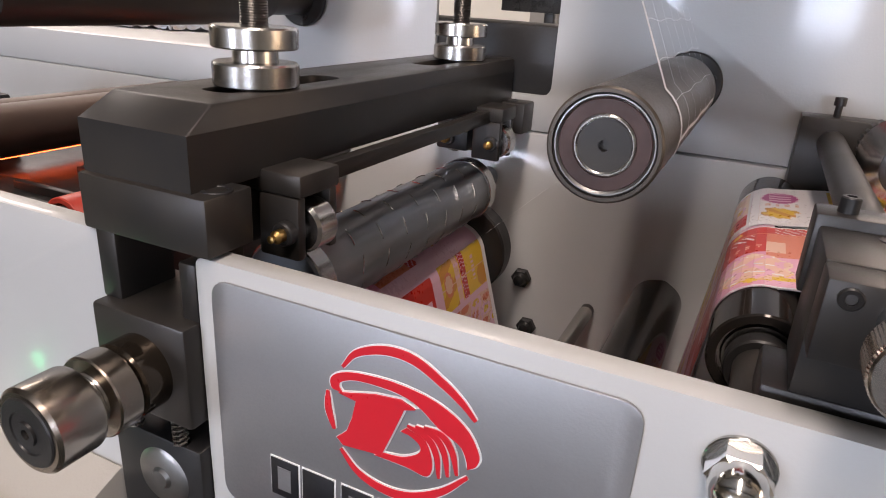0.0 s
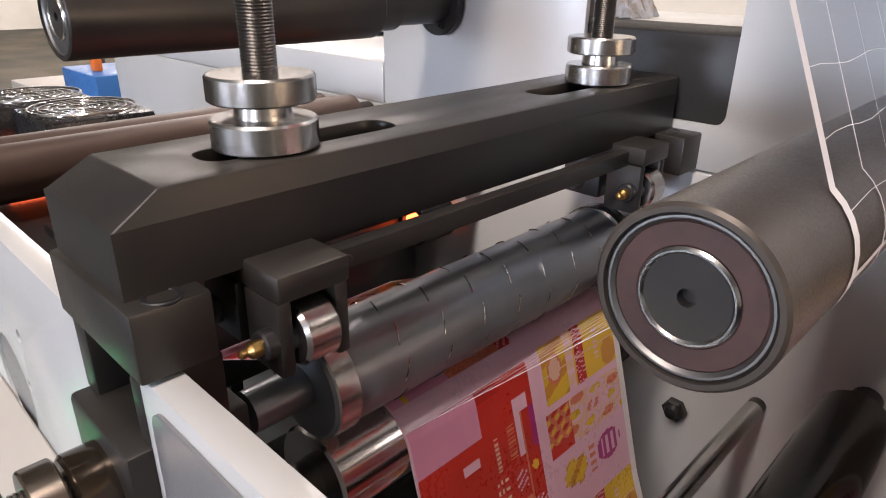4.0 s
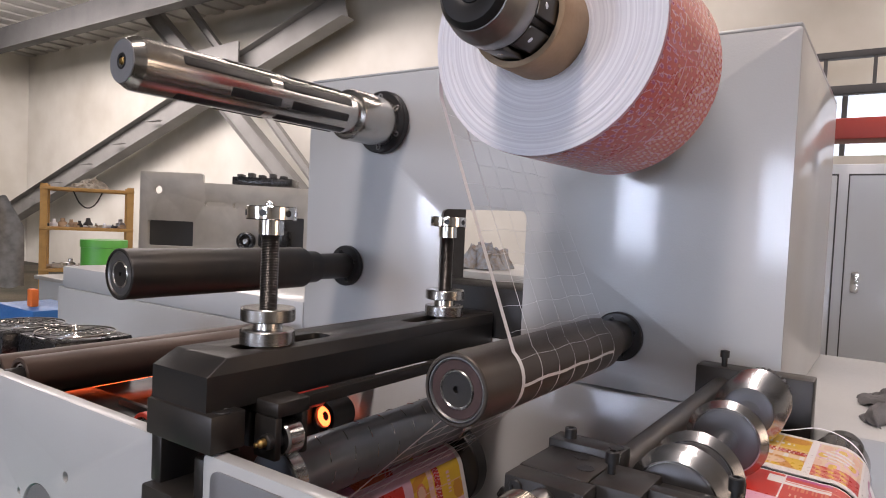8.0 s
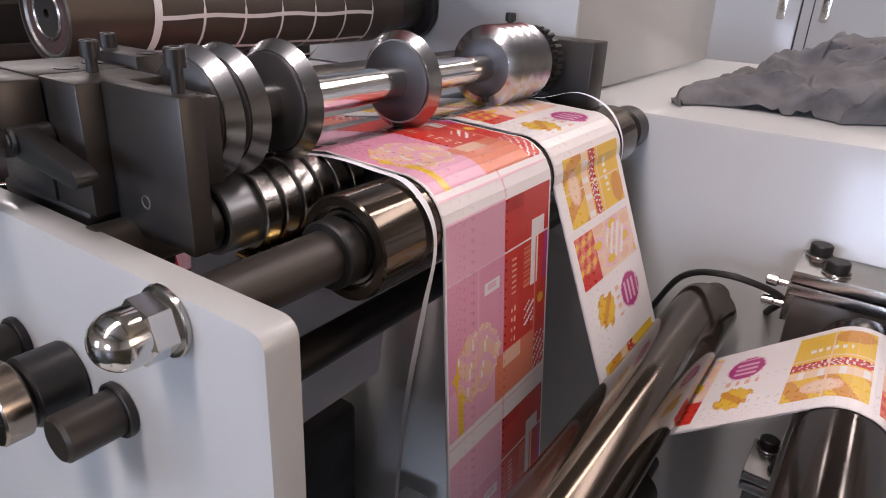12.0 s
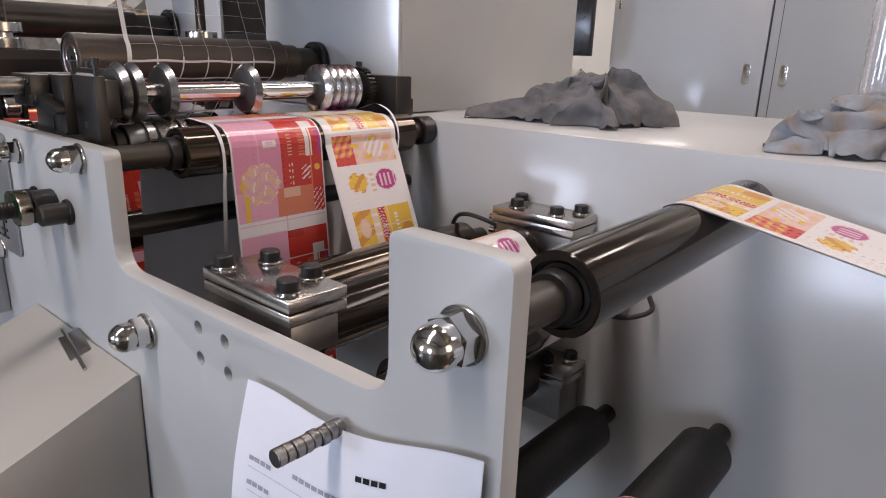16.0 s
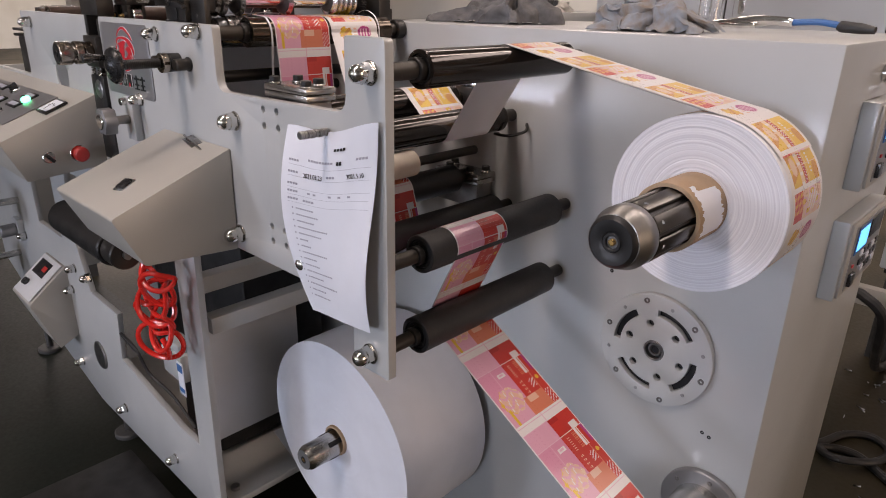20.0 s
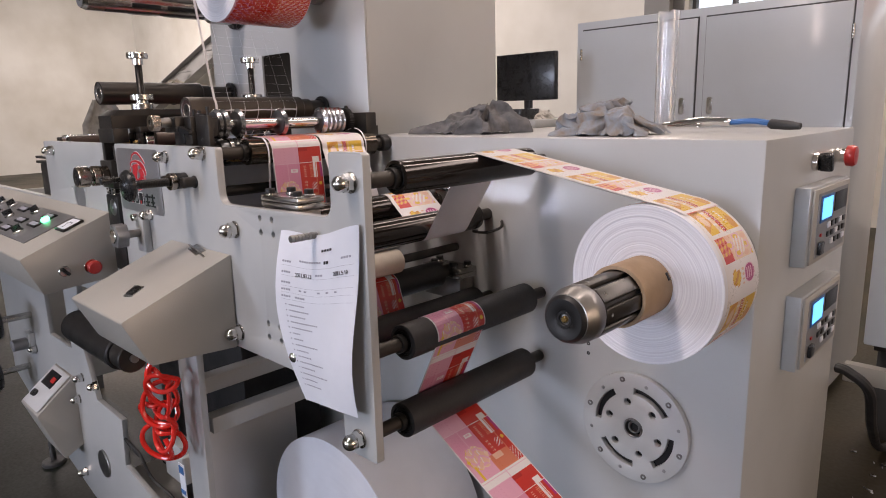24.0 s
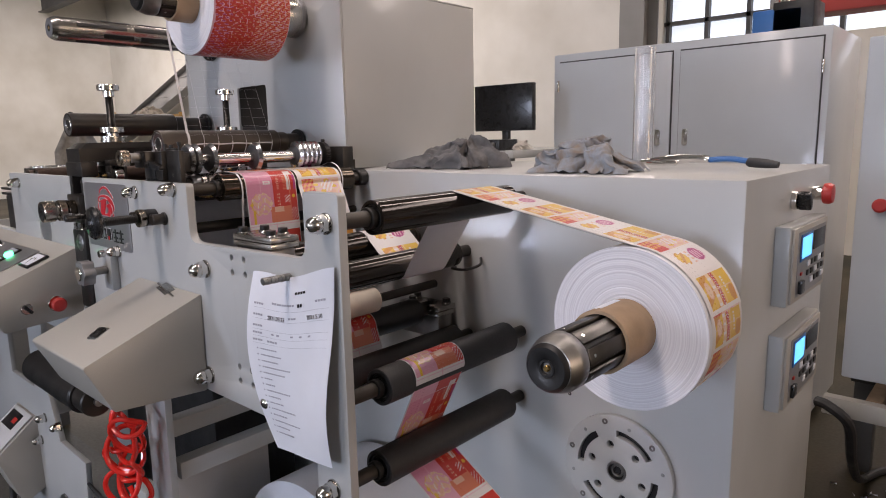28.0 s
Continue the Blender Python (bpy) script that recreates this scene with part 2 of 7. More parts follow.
def lathe(profile, seg=40, axis="y", at=(0, 0, 0), bm=None, caps=True, teeth=None):
    """Turns a profile of (radius, place along the axis) round an axis, with u running round."""
    bm = bm or bmesh.new()
    uv = bm.loops.layers.uv.verify()
    rings = []
    for r, a in profile:
        ring = []
        for k in range(seg):
            c, s = math.cos(2 * math.pi * k / seg), math.sin(2 * math.pi * k / seg)
            q = r - 0.00025 if teeth and r >= teeth and k % 2 else r  # straight knurling on the widest rim
            p = {"y": (q * c, a, q * s), "x": (a, q * c, q * s), "z": (q * c, q * s, a)}[axis]
            ring.append(bm.verts.new(Vector(p) + Vector(at)))
        rings.append(ring)
    for i in range(len(rings) - 1):
        for k in range(seg):
            q = [rings[i][k], rings[i][(k + 1) % seg], rings[i + 1][(k + 1) % seg], rings[i + 1][k]]
            f = bm.faces.new(q)
            for lp, (u, v) in zip(f.loops, ((k, i), (k + 1, i), (k + 1, i + 1), (k, i + 1))):
                lp[uv].uv = (u / seg, v / max(1, len(rings) - 1))
    for ring, r in ((rings[0], profile[0][0]), (rings[-1], profile[-1][0])):
        if caps and r > 1e-5:
            bm.faces.new(ring)
    bmesh.ops.remove_doubles(bm, verts=[v for ring in rings for v in ring], dist=1e-6)
    return bm


def rod(r, a, b, ch=0.0008, seg=32, axis="y", at=(0, 0, 0), bm=None):
    return lathe([(max(r - ch, 1e-4), a), (r, a + ch), (r, b - ch), (max(r - ch, 1e-4), b)], seg, axis, at, bm)


def ring(r0, r1, a, b, ch=0.0006, seg=40, axis="y", at=(0, 0, 0), bm=None):
    """A tube with walls."""
    bm = bm or bmesh.new()
    p = [(r0, a + ch), (r0 + ch, a), (r1 - ch, a), (r1, a + ch), (r1, b - ch), (r1 - ch, b), (r0 + ch, b), (r0, b - ch), (r0, a + ch)]
    lathe_open(p, seg, axis, at, bm)
    return bm


def lathe_open(profile, seg, axis, at, bm):
    uv = bm.loops.layers.uv.verify()
    rings = []
    for r, a in profile[:-1]:
        row = []
        for k in range(seg):
            c, s = math.cos(2 * math.pi * k / seg), math.sin(2 * math.pi * k / seg)
            p = {"y": (r * c, a, r * s), "x": (a, r * c, r * s), "z": (r * c, r * s, a)}[axis]
            row.append(bm.verts.new(Vector(p) + Vector(at)))
        rings.append(row)
    n = len(rings)
    for i in range(n):
        for k in range(seg):
            f = bm.faces.new([rings[i][k], rings[i][(k + 1) % seg], rings[(i + 1) % n][(k + 1) % seg], rings[(i + 1) % n][k]])
            for lp, u in zip(f.loops, (k, k + 1, k + 1, k)):
                lp[uv].uv = (u / seg, i / n)
    return bm


def circle(x, z, r, n=20):
    return [(x + r * math.cos(2 * math.pi * k / n), z + r * math.sin(2 * math.pi * k / n)) for k in range(n)]


def rounded(points, radii, n=6):
    """A polygon in x and z with its corners rounded."""
    out = []
    for i, p in enumerate(points):
        r = radii[i] if isinstance(radii, (list, tuple)) else radii
        if not r:
            out.append(tuple(p))
            continue
        p, a, b = Vector(p), Vector(points[i - 1]), Vector(points[(i + 1) % len(points)])
        da, db = (a - p).normalized(), (b - p).normalized()
        for k in range(n + 1):
            t = k / n
            q = (p + da * r) * (1 - t) ** 2 + 2 * p * t * (1 - t) + (p + db * r) * t * t
            out.append(tuple(q))
    return out


def plate(outline, holes, y0, y1, bevel=0.0015, plane="xz"):
    """A plate of an outline in x and z, with real holes, from y0 to y1."""
    bm = bmesh.new()
    edges = []
    for loop in [outline, *holes]:
        vs = [bm.verts.new((x, y0, z) if plane == "xz" else (x, z, y0) if plane == "xy" else (y0, x, z)) for x, z in loop]
        edges += [bm.edges.new((vs[i], vs[(i + 1) % len(vs)])) for i in range(len(vs))]
    bmesh.ops.triangle_fill(bm, edges=edges, use_beauty=True)
    step = {"xz": (0, y1 - y0, 0), "xy": (0, 0, y1 - y0), "yz": (y1 - y0, 0, 0)}[plane]
    bmesh.ops.recalc_face_normals(bm, faces=bm.faces)
    made = bmesh.ops.extrude_face_region(bm, geom=list(bm.faces))["geom"]
    bmesh.ops.translate(bm, vec=step, verts=[g for g in made if isinstance(g, bmesh.types.BMVert)])
    bmesh.ops.recalc_face_normals(bm, faces=bm.faces)
    if bevel:
        sharp = [e for e in bm.edges if len(e.link_faces) == 2 and e.calc_face_angle(0) > 1.2 and abs((e.verts[0].co - e.verts[1].co).dot(Vector(step))) < 1e-9]
        bmesh.ops.bevel(bm, geom=sharp, offset=bevel, segments=2, affect="EDGES", profile=0.5, clamp_overlap=True)
    return bm


def tube(points, r, seg=10, bm=None, closed=False):
    """A round cord along points."""
    bm = bm or bmesh.new()
    pts = [Vector(p) for p in points]
    n = len(pts)
    rows, up = [], Vector((0.13, 0.31, 0.94))
    for i, p in enumerate(pts):
        d = (pts[min(i + 1, n - 1)] - pts[max(i - 1, 0)]).normalized()
        a = d.cross(up)
        a = (a if a.length > 1e-3 else d.cross(Vector((1, 0, 0)))).normalized()
        b = d.cross(a).normalized()
        up = b if b.dot(up) > 0 else -b
        rr = r[i] if isinstance(r, (list, tuple)) else r
        rows.append([bm.verts.new(p + rr * (math.cos(2 * math.pi * k / seg) * a + math.sin(2 * math.pi * k / seg) * up)) for k in range(seg)])
    for i in range(n - 1):
        for k in range(seg):
            bm.faces.new((rows[i][k], rows[i][(k + 1) % seg], rows[i + 1][(k + 1) % seg], rows[i + 1][k]))
    bm.faces.new(rows[0])
    bm.faces.new(rows[-1])
    return bm


def curve_points(ctrl, n=12):
    """A smooth line through control points."""
    c = [Vector(p) for p in ctrl]
    c = [2 * c[0] - c[1], *c, 2 * c[-1] - c[-2]]
    out = []
    for i in range(1, len(c) - 2):
        for k in range(n):
            t = k / n
            out.append(0.5 * (2 * c[i] + (c[i + 1] - c[i - 1]) * t + (2 * c[i - 1] - 5 * c[i] + 4 * c[i + 1] - c[i + 2]) * t * t + (3 * c[i] - c[i - 1] - 3 * c[i + 1] + c[i + 2]) * t ** 3))
    return out + [c[-2]]


def hexbody(r, a, b, ch=0.001, at=(0, 0, 0), axis="y", bm=None):
    """A hexagon bar, as of a nut."""
    return lathe([(r - ch, a), (r, a + ch), (r, b - ch), (r - ch, b)], 6, axis, at, bm)


def lettering(name, text, size, material, parent, m, depth=0.0006, spread=1.0):
    """Raised letters in the built-in font, as a mesh; the text runs along local x, up is local y."""
    cu = bpy.data.curves.new(name, "FONT")
    cu.body, cu.size, cu.extrude, cu.space_character, cu.align_x = text, size, depth, spread, "CENTER"
    tmp = bpy.data.objects.new(name, cu)
    me = bpy.data.meshes.new_from_object(tmp)
    bpy.data.objects.remove(tmp)
    me.materials.clear()
    me.materials.append(material)
    ob = new(name, me)
    ob.parent, ob.matrix_basis = parent, m
    return ob


def ring_paper():
    """Paper edges of a wound roll: fine rings that follow the radius."""
    m = mat("wound_paper", (0.80, 0.79, 0.81), 0.7, 0, 0.02, 12, 300, 0.0)
    n, l = m.node_tree.nodes, m.node_tree.links
    tc, sp, cb = n.new("ShaderNodeTexCoord"), n.new("ShaderNodeSeparateXYZ"), n.new("ShaderNodeCombineXYZ")
    ln = n.new("ShaderNodeVectorMath")
    ln.operation = "LENGTH"
    l.new(tc.outputs["Object"], sp.inputs[0])
    l.new(sp.outputs[0], cb.inputs[0])
    l.new(sp.outputs[2], cb.inputs[2])
    l.new(cb.outputs[0], ln.inputs[0])
    nz = n.new("ShaderNodeTexNoise")
    nz.noise_dimensions, nz.inputs["Scale"].default_value, nz.inputs["Detail"].default_value = "1D", 420, 5
    l.new(ln.outputs["Value"], nz.inputs["W"])
    mr, mx = n.new("ShaderNodeMapRange"), n.new("ShaderNodeMix")
    mr.inputs[1].default_value, mr.inputs[2].default_value = 0.35, 0.65
    mx.data_type = "RGBA"
    mx.inputs[6].default_value, mx.inputs[7].default_value = (0.80, 0.79, 0.82, 1), (0.68, 0.66, 0.70, 1)
    l.new(nz.outputs[0], mr.inputs[0])
    l.new(mr.outputs[0], mx.inputs[0])
    b = n["Principled BSDF"]
    l.new(mx.outputs[2], b.inputs["Base Color"])
    bp = n.new("ShaderNodeBump")
    bp.inputs["Strength"].default_value, bp.inputs["Distance"].default_value = 0.15, 0.001
    l.new(nz.outputs[0], bp.inputs["Height"])
    l.new(bp.outputs[0], b.inputs["Normal"])
    return m


WOUND = ring_paper()

# ---------- the hall ----------
tagged(part("floor", boxes(((-21, -9, -0.2), (10, 9, 0.0))), CONCRETE), "worn dark factory floor with oil stains", "floor", kind="structure")

# green floor beside the press, coloured darker to stand for the shade there
SHADED_FLOOR = mat("dark_green_floor_paint", (0.007, 0.011, 0.008), 0.5, 0, 0.3, 2.0, 80, 0.1, tint=(0.014, 0.014, 0.010))
SHADED_FLOOR.node_tree.nodes["Principled BSDF"].inputs["Specular IOR Level"].default_value = 0.25
tagged(part("pavement", boxes(((-7.0, -4.0, 0.0005), (0.25, 0.46, 0.004))), SHADED_FLOOR), "dark green floor strip beside the press, shade put into its colour", "floor", kind="structure")


def wall(name, outline, holes, y0, y1, plane, label, material=WALLP):
    return tagged(part(name, plate(outline, holes, y0, y1, 0, plane), material), label, "wall", kind="structure")


def rect(a, b, c, d):
    return [(a, c), (b, c), (b, d), (a, d)]


wall("wall_north", rect(-20.5, 10, 0, 6.2), [rect(-3.05, 6.55, 2.5, 3.2)], 8.0, 8.25, "xz", "beige plastered hall wall with a window band")
wall("wall_south", rect(-20.5, 10, 0, 6.2), [rect(-4.2, -2.7, 1.25, 2.55), rect(0.85, 2.35, 1.25, 2.55)], -7.5, -7.75, "xz", "beige hall wall with two windows")
wall("wall_west", rect(-7.5, 8, 0, 6.2), [], -20.3, -20.5, "yz", "beige hall wall with damp stains")
wall("wall_east", rect(-7.5, 8, 0, 6.2), [rect(-0.5, 3.5, 0.0, 4.2)], 8.5, 8.75, "yz", "beige hall wall with an open gateway")
bm = bmesh.new()
for k in range(98):
    x = -20.8 + k * 0.31
    box(bm, (x, -7.5, 5.6 + (k % 2) * 0.04), (x + 0.312, 8, 5.66 + (k % 2) * 0.04))
tagged(part("ceiling", bm, ROOFM), "corrugated metal roof sheets on purlins", "ceiling", kind="structure")
for k, y in enumerate((-4.0, 0.2, 3.2, 6.2)):
    t = thing("roof_beam", -1, y, 5.3, "dark painted steel roof beam", "beam", "roof beams", "structure")
    part("web_plate", boxes(((-19, -0.02, -0.25), (9.4, 0.02, 0.25))), DARKSTEEL, t)
    part("flange", boxes(((-19, -0.12, -0.27), (9.4, 0.12, -0.25))), DARKSTEEL, t)
for x in (-2.9, 2.4, 6.0):
    t = thing("steel_column", x, 7.0, 0, "grey steel wall column", "column", "wall columns", "structure")
    part("web_plate", boxes(((-0.02, -0.18, 0), (0.02, 0.18, 5.5))), BEAMP, t)
    a = part("flange", boxes(((-0.15, -0.2, 0), (0.15, -0.18, 5.5))), BEAMP, t)
    again(a, pose(0, 0.38, 0))
t = thing("crane_beam", 0, 5.6, 0, "red overhead crane girder", "crane", kind="structure")
part("girder", boxes(((-0.95, -0.15, 2.34), (9, 0.15, 2.50), 0.01)), REDBEAM, t)
part("end_plate", boxes(((-1.0, -0.2, 2.28), (-0.955, 0.2, 2.56), 0.004)), BEAMP, t)
part("hanger", boxes(((0.2, -0.03, 2.5), (0.26, 0.03, 5.2))), BEAMP, t)
part("hanger", boxes(((4.2, -0.03, 2.5), (4.26, 0.03, 5.2))), BEAMP, t)
t = thing("lattice_girder", -0.9, 6.9, 2.95, "dark lattice girder under the windows", "girder", kind="structure")
part("chord", boxes(((-1.9, -0.05, 0), (8.4, 0.05, 0.08), 0.004)), DARKSTEEL, t)
for k in range(26):
    part("lattice_bar", boxes(((-0.015, -0.03, 0.08), (0.015, 0.03, 0.34))), DARKSTEEL, t, m=pose(-1.8 + k * 0.4, 0, 0))
part("chord", boxes(((-1.9, -0.05, 0.34), (8.4, 0.05, 0.40), 0.004)), DARKSTEEL, t)
w = thing("window_1", 1.75, 8.1, 2.85, "steel-framed hall window band", "window", kind="structure")
part("pane", boxes(((-4.8, 0.06, -0.35), (4.8, 0.07, 0.35))), WINGLASS, w)
for k in range(20):
    part("mullion", boxes(((-0.025, -0.05, -0.35), (0.025, 0.03, 0.35))), DARKSTEEL, w, m=pose(-4.75 + 0.5 * k, 0, 0))
part("window_frame", boxes(((-4.8, -0.05, -0.05), (4.8, 0.03, 0.0))), DARKSTEEL, w)
for k, (x, z, hw, hh) in enumerate(((-3.45, 1.9, 0.75, 0.65), (1.6, 1.9, 0.75, 0.65))):
    w = thing("window_%d" % (k + 2), x, -7.62, z, "tall daylit factory window", "window", kind="structure")
    part("pane", boxes(((-hw, -0.01, -hh), (hw, 0.0, hh))), WINGLASS, w)
    for j in range(4):
        part("mullion", boxes(((-0.03, -0.04, -hh), (0.03, 0.05, hh))), BEAMP, w, m=pose(-hw + hw * 2 / 3 * j, 0, 0))


def brace(name, p, q, wide, deep, label):
    """A straight steel section from p to q."""
    p, q = Vector(p), Vector(q)
    d = q - p
    t = thing(name, *p, label, "brace", "wall braces", "structure")
    m = d.to_track_quat("X", "Z").to_matrix().to_4x4()
    L = d.length
    a = part("web_plate", boxes(((0, -0.008, -wide / 2), (L, 0.008, wide / 2))), BEAMP, t, m=m)
    part("flange", boxes(((0, -deep / 2, -wide / 2 - 0.008), (L, deep / 2, -wide / 2))), BEAMP, t, m=m)
    part("flange", boxes(((0, -deep / 2, wide / 2), (L, deep / 2, wide / 2 + 0.008))), BEAMP, t, m=m)
    return t


brace("wall_brace", (-20.0, 7.5, 1.30), (-8.0, 7.5, 5.05), 0.46, 0.30, "long pale grey diagonal steel wall brace")
brace("wall_brace", (-13.4, 7.3, 5.75), (-8.2, 7.3, 1.55), 0.30, 0.20, "grey diagonal steel brace crossing the wall")
brace("wall_brace", (-12.3, 7.42, 5.75), (-8.0, 7.42, 1.75), 0.13, 0.10, "thin grey diagonal steel brace")
t = thing("brace_plate", -11.1, 7.28, 4.35, "grey gusset plate where the braces cross", "plate", kind="structure")
part("gusset", plate(rounded([(-0.7, -0.35), (0.7, -0.1), (0.7, 0.35), (-0.5, 0.3)], 0.04), [], 0.0, 0.03, 0.003), BEAMP, t)
for k in range(5):
    part("cleat", boxes(((-0.30, -0.12, -0.01), (0.12, 0.0, 0.01))), BEAMP, t, m=pose(-1.9 - 1.35 * k, 0.1, -0.95 - 0.42 * k))

# ---------- the press: frame plates ----------
TOP = 1.358
W = 0.480
press = thing("press_frame", -0.9, 0.3, 0, "light grey painted steel frame of a label press", "machine")


def at_press(x=0, y=0, z=0, rx=0, ry=0, rz=0):
    return pose(x + 0.9, y - 0.3, z, rx, ry, rz)


out = [(-0.923, TOP), (-0.426, TOP), (-0.426, 1.250), (-0.073, 1.256), (-0.073, TOP), (0.008, TOP), (0.008, 0.866), (-0.073, 0.866), (-0.073, 0.967),
       (-0.60, 0.967), (-0.62, 0.165), (-1.40, 0.165), (-1.80, 0.25), (-2.3, 0.42), (-2.3, 1.19), (-1.473, 1.19), (-1.473, TOP), (-0.998, TOP), (-0.998, 1.03), (-0.923, 1.03)]
rad = [0.006, 0.008, 0.026, 0.026, 0.006, 0.008, 0.004, 0.004, 0.02, 0.02, 0.01, 0.02, 0.02, 0.02, 0.01, 0.02, 0.008, 0.006, 0.006, 0.006]
cut = [(-0.70, 0.365), (-0.70, 0.94), (-1.36, 0.94), (-1.40, 0.77), (-1.32, 0.575), (-1.13, 0.57), (-1.15, 0.42), (-0.80, 0.365)]
holes = [cut]
for hx, hz in ((-0.2855, 1.2365), (-0.2855, 1.040)):
    holes += [circle(hx + dx, hz + dz, 0.0058, 16) for dx, dz in ((0, 0), (0.038, 0), (0, -0.0265), (0.040, -0.026))]
holes += [circle(-1.217, 1.210, 0.043, 36), circle(-1.160, 1.276, 0.006, 12), circle(-1.268, 1.232, 0.004, 12), circle(-1.170, 1.230, 0.004, 12)]
holes += [rect(-1.72, -1.50, 0.70, 0.98)]
BOLTHOLES = [(hx + dx, hz + dz) for hx, hz in ((-0.2855, 1.2365), (-0.2855, 1.040)) for dx, dz in ((0, 0), (0.038, 0), (0, -0.0265), (0.040, -0.026))]
part("front_plate", plate(rounded(out, rad), holes, 0.0, 0.015, 0.002), PAINT, press, m=at_press())
# back cabinet: lower body and upper tower
part("back_body", boxes(((-2.22, W, 0.10), (0.404, 1.03, TOP), 0.004)), PAINT, press, m=at_press())
part("body_plinth", boxes(((-2.16, W + 0.04, 0.0), (0.36, 0.99, 0.10))), DARKSTEEL, press, m=at_press())
part("feed_table", boxes(((-2.95, 0.44, 1.16), (-2.225, 0.80, 1.205), 0.004)), PAINT2, press, m=at_press())
for x, y in ((-2.92, 0.46), (-2.92, 0.75), (-2.27, 0.75)):
    part("table_leg", boxes(((x, y, 0.0), (x + 0.04, y + 0.04, 1.16))), DARKSTEEL, press, m=at_press())
part("left_box", boxes(((-2.20, W + 0.002, TOP), (-1.318, 0.96, 1.412), 0.004)), PAINT, press, m=at_press())
up = rounded(rect(-1.316, -0.546, TOP + 0.002, 1.802), 0.004)
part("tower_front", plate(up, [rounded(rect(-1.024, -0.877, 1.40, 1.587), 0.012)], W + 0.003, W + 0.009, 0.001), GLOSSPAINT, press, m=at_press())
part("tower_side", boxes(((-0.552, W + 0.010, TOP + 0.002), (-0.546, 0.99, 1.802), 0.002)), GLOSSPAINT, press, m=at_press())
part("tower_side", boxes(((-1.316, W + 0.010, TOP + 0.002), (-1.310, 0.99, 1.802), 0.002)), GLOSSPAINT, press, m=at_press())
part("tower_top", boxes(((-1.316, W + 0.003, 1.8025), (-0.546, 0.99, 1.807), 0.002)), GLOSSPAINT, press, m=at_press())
# black sheet added to stand for the shade inside the unlit tower
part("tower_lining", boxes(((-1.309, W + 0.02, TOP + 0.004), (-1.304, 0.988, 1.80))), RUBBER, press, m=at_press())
# plain black box behind the lower part of the port
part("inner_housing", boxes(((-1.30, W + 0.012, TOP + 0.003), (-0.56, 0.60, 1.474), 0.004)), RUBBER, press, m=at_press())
# black plugs stand in for the shade inside the bolt holes
shade_plug = None
for x, z in BOLTHOLES:
    if shade_plug:
        again(shade_plug, at_press(x, 0, z))
    else:
        shade_plug = part("hole_sleeve", rod(0.0060, 0.006, 0.0147, 0.0002, 16), INK, press, "black plug for the shade in a bolt hole", m=at_press(x, 0, z))
part("port_plug", rod(0.0415, 0.002, 0.012), PLATE, press, m=at_press(-1.217, 0, 1.210))
# cross members low in the frame
part("cross_bar", boxes(((-0.70, 0.03, 0.775), (-0.66, 0.45, 0.815), 0.003)), PAINT, press, m=at_press())
part("cross_bar", boxes(((-0.66, 0.03, 0.69), (-0.62, 0.45, 0.73), 0.003)), PAINT, press, m=at_press())
part("base_tray", boxes(((-1.5, 0.03, 0.20), (-0.62, 0.46, 0.22), 0.003)), PAINT2, press, m=at_press())
part("left_wall", boxes(((-2.29, 0.03, 0.3), (-2.27, 0.47, 1.15))), PAINT, press, m=at_press())

# acorn nuts on the front plate
def nut_mesh(s=1.0):
    washer = rod(0.0165 * s, -0.003, 0.0, 0.0006, 28)
    body = hexbody(0.0148 * s, -0.016 * s, -0.003, 0.0015)
    prof = [(0.0128 * s, -0.015 * s)] + [(0.0128 * s * math.cos(a), (-0.021 - 0.0125 * math.sin(a)) * s) for a in [k * math.pi / 2 / 9 for k in range(9)]] + [(0.0002, -0.0336 * s)]
    return washer, body, lathe(prof, 28)


first = None
for k, (x, z, s) in enumerate(((-0.643, 1.334, 0.84), (-0.477, 1.346, 0.86), (-0.375, 1.206, 1.0), (-0.020, 1.314, 0.98), (-0.392, 1.000, 1.0), (-0.168, 1.012, 1.0),
                             (-0.032, 0.898, 1.0), (-1.395, 1.331, 0.9), (-0.755, 1.200, 0.8), (-1.19, 0.236, 0.9), (-0.86, 0.236, 0.9), (-1.49, 0.53, 0.9), (-1.53, 0.255, 0.9),
                             (-1.43, 0.62, 0.9), (-1.92, 0.60, 0.9), (-1.30, 0.63, 0.9))):
    n = new("acorn_nut")
    n.parent, n.matrix_basis = press, at_press(x, 0, z, 0, 13 * k, 0)
    n.scale = (s, s, s)
    n["label"] = "chrome acorn nut with a washer"
    if not first:
        a, b, c = nut_mesh()
        first = [part("washer", a, STEEL, n), part("hexagon", b, CHROME, n), part("dome", c, CHROME, n)]
    else:
        for o in first:
            again(o, pose(0, 0, 0), n)

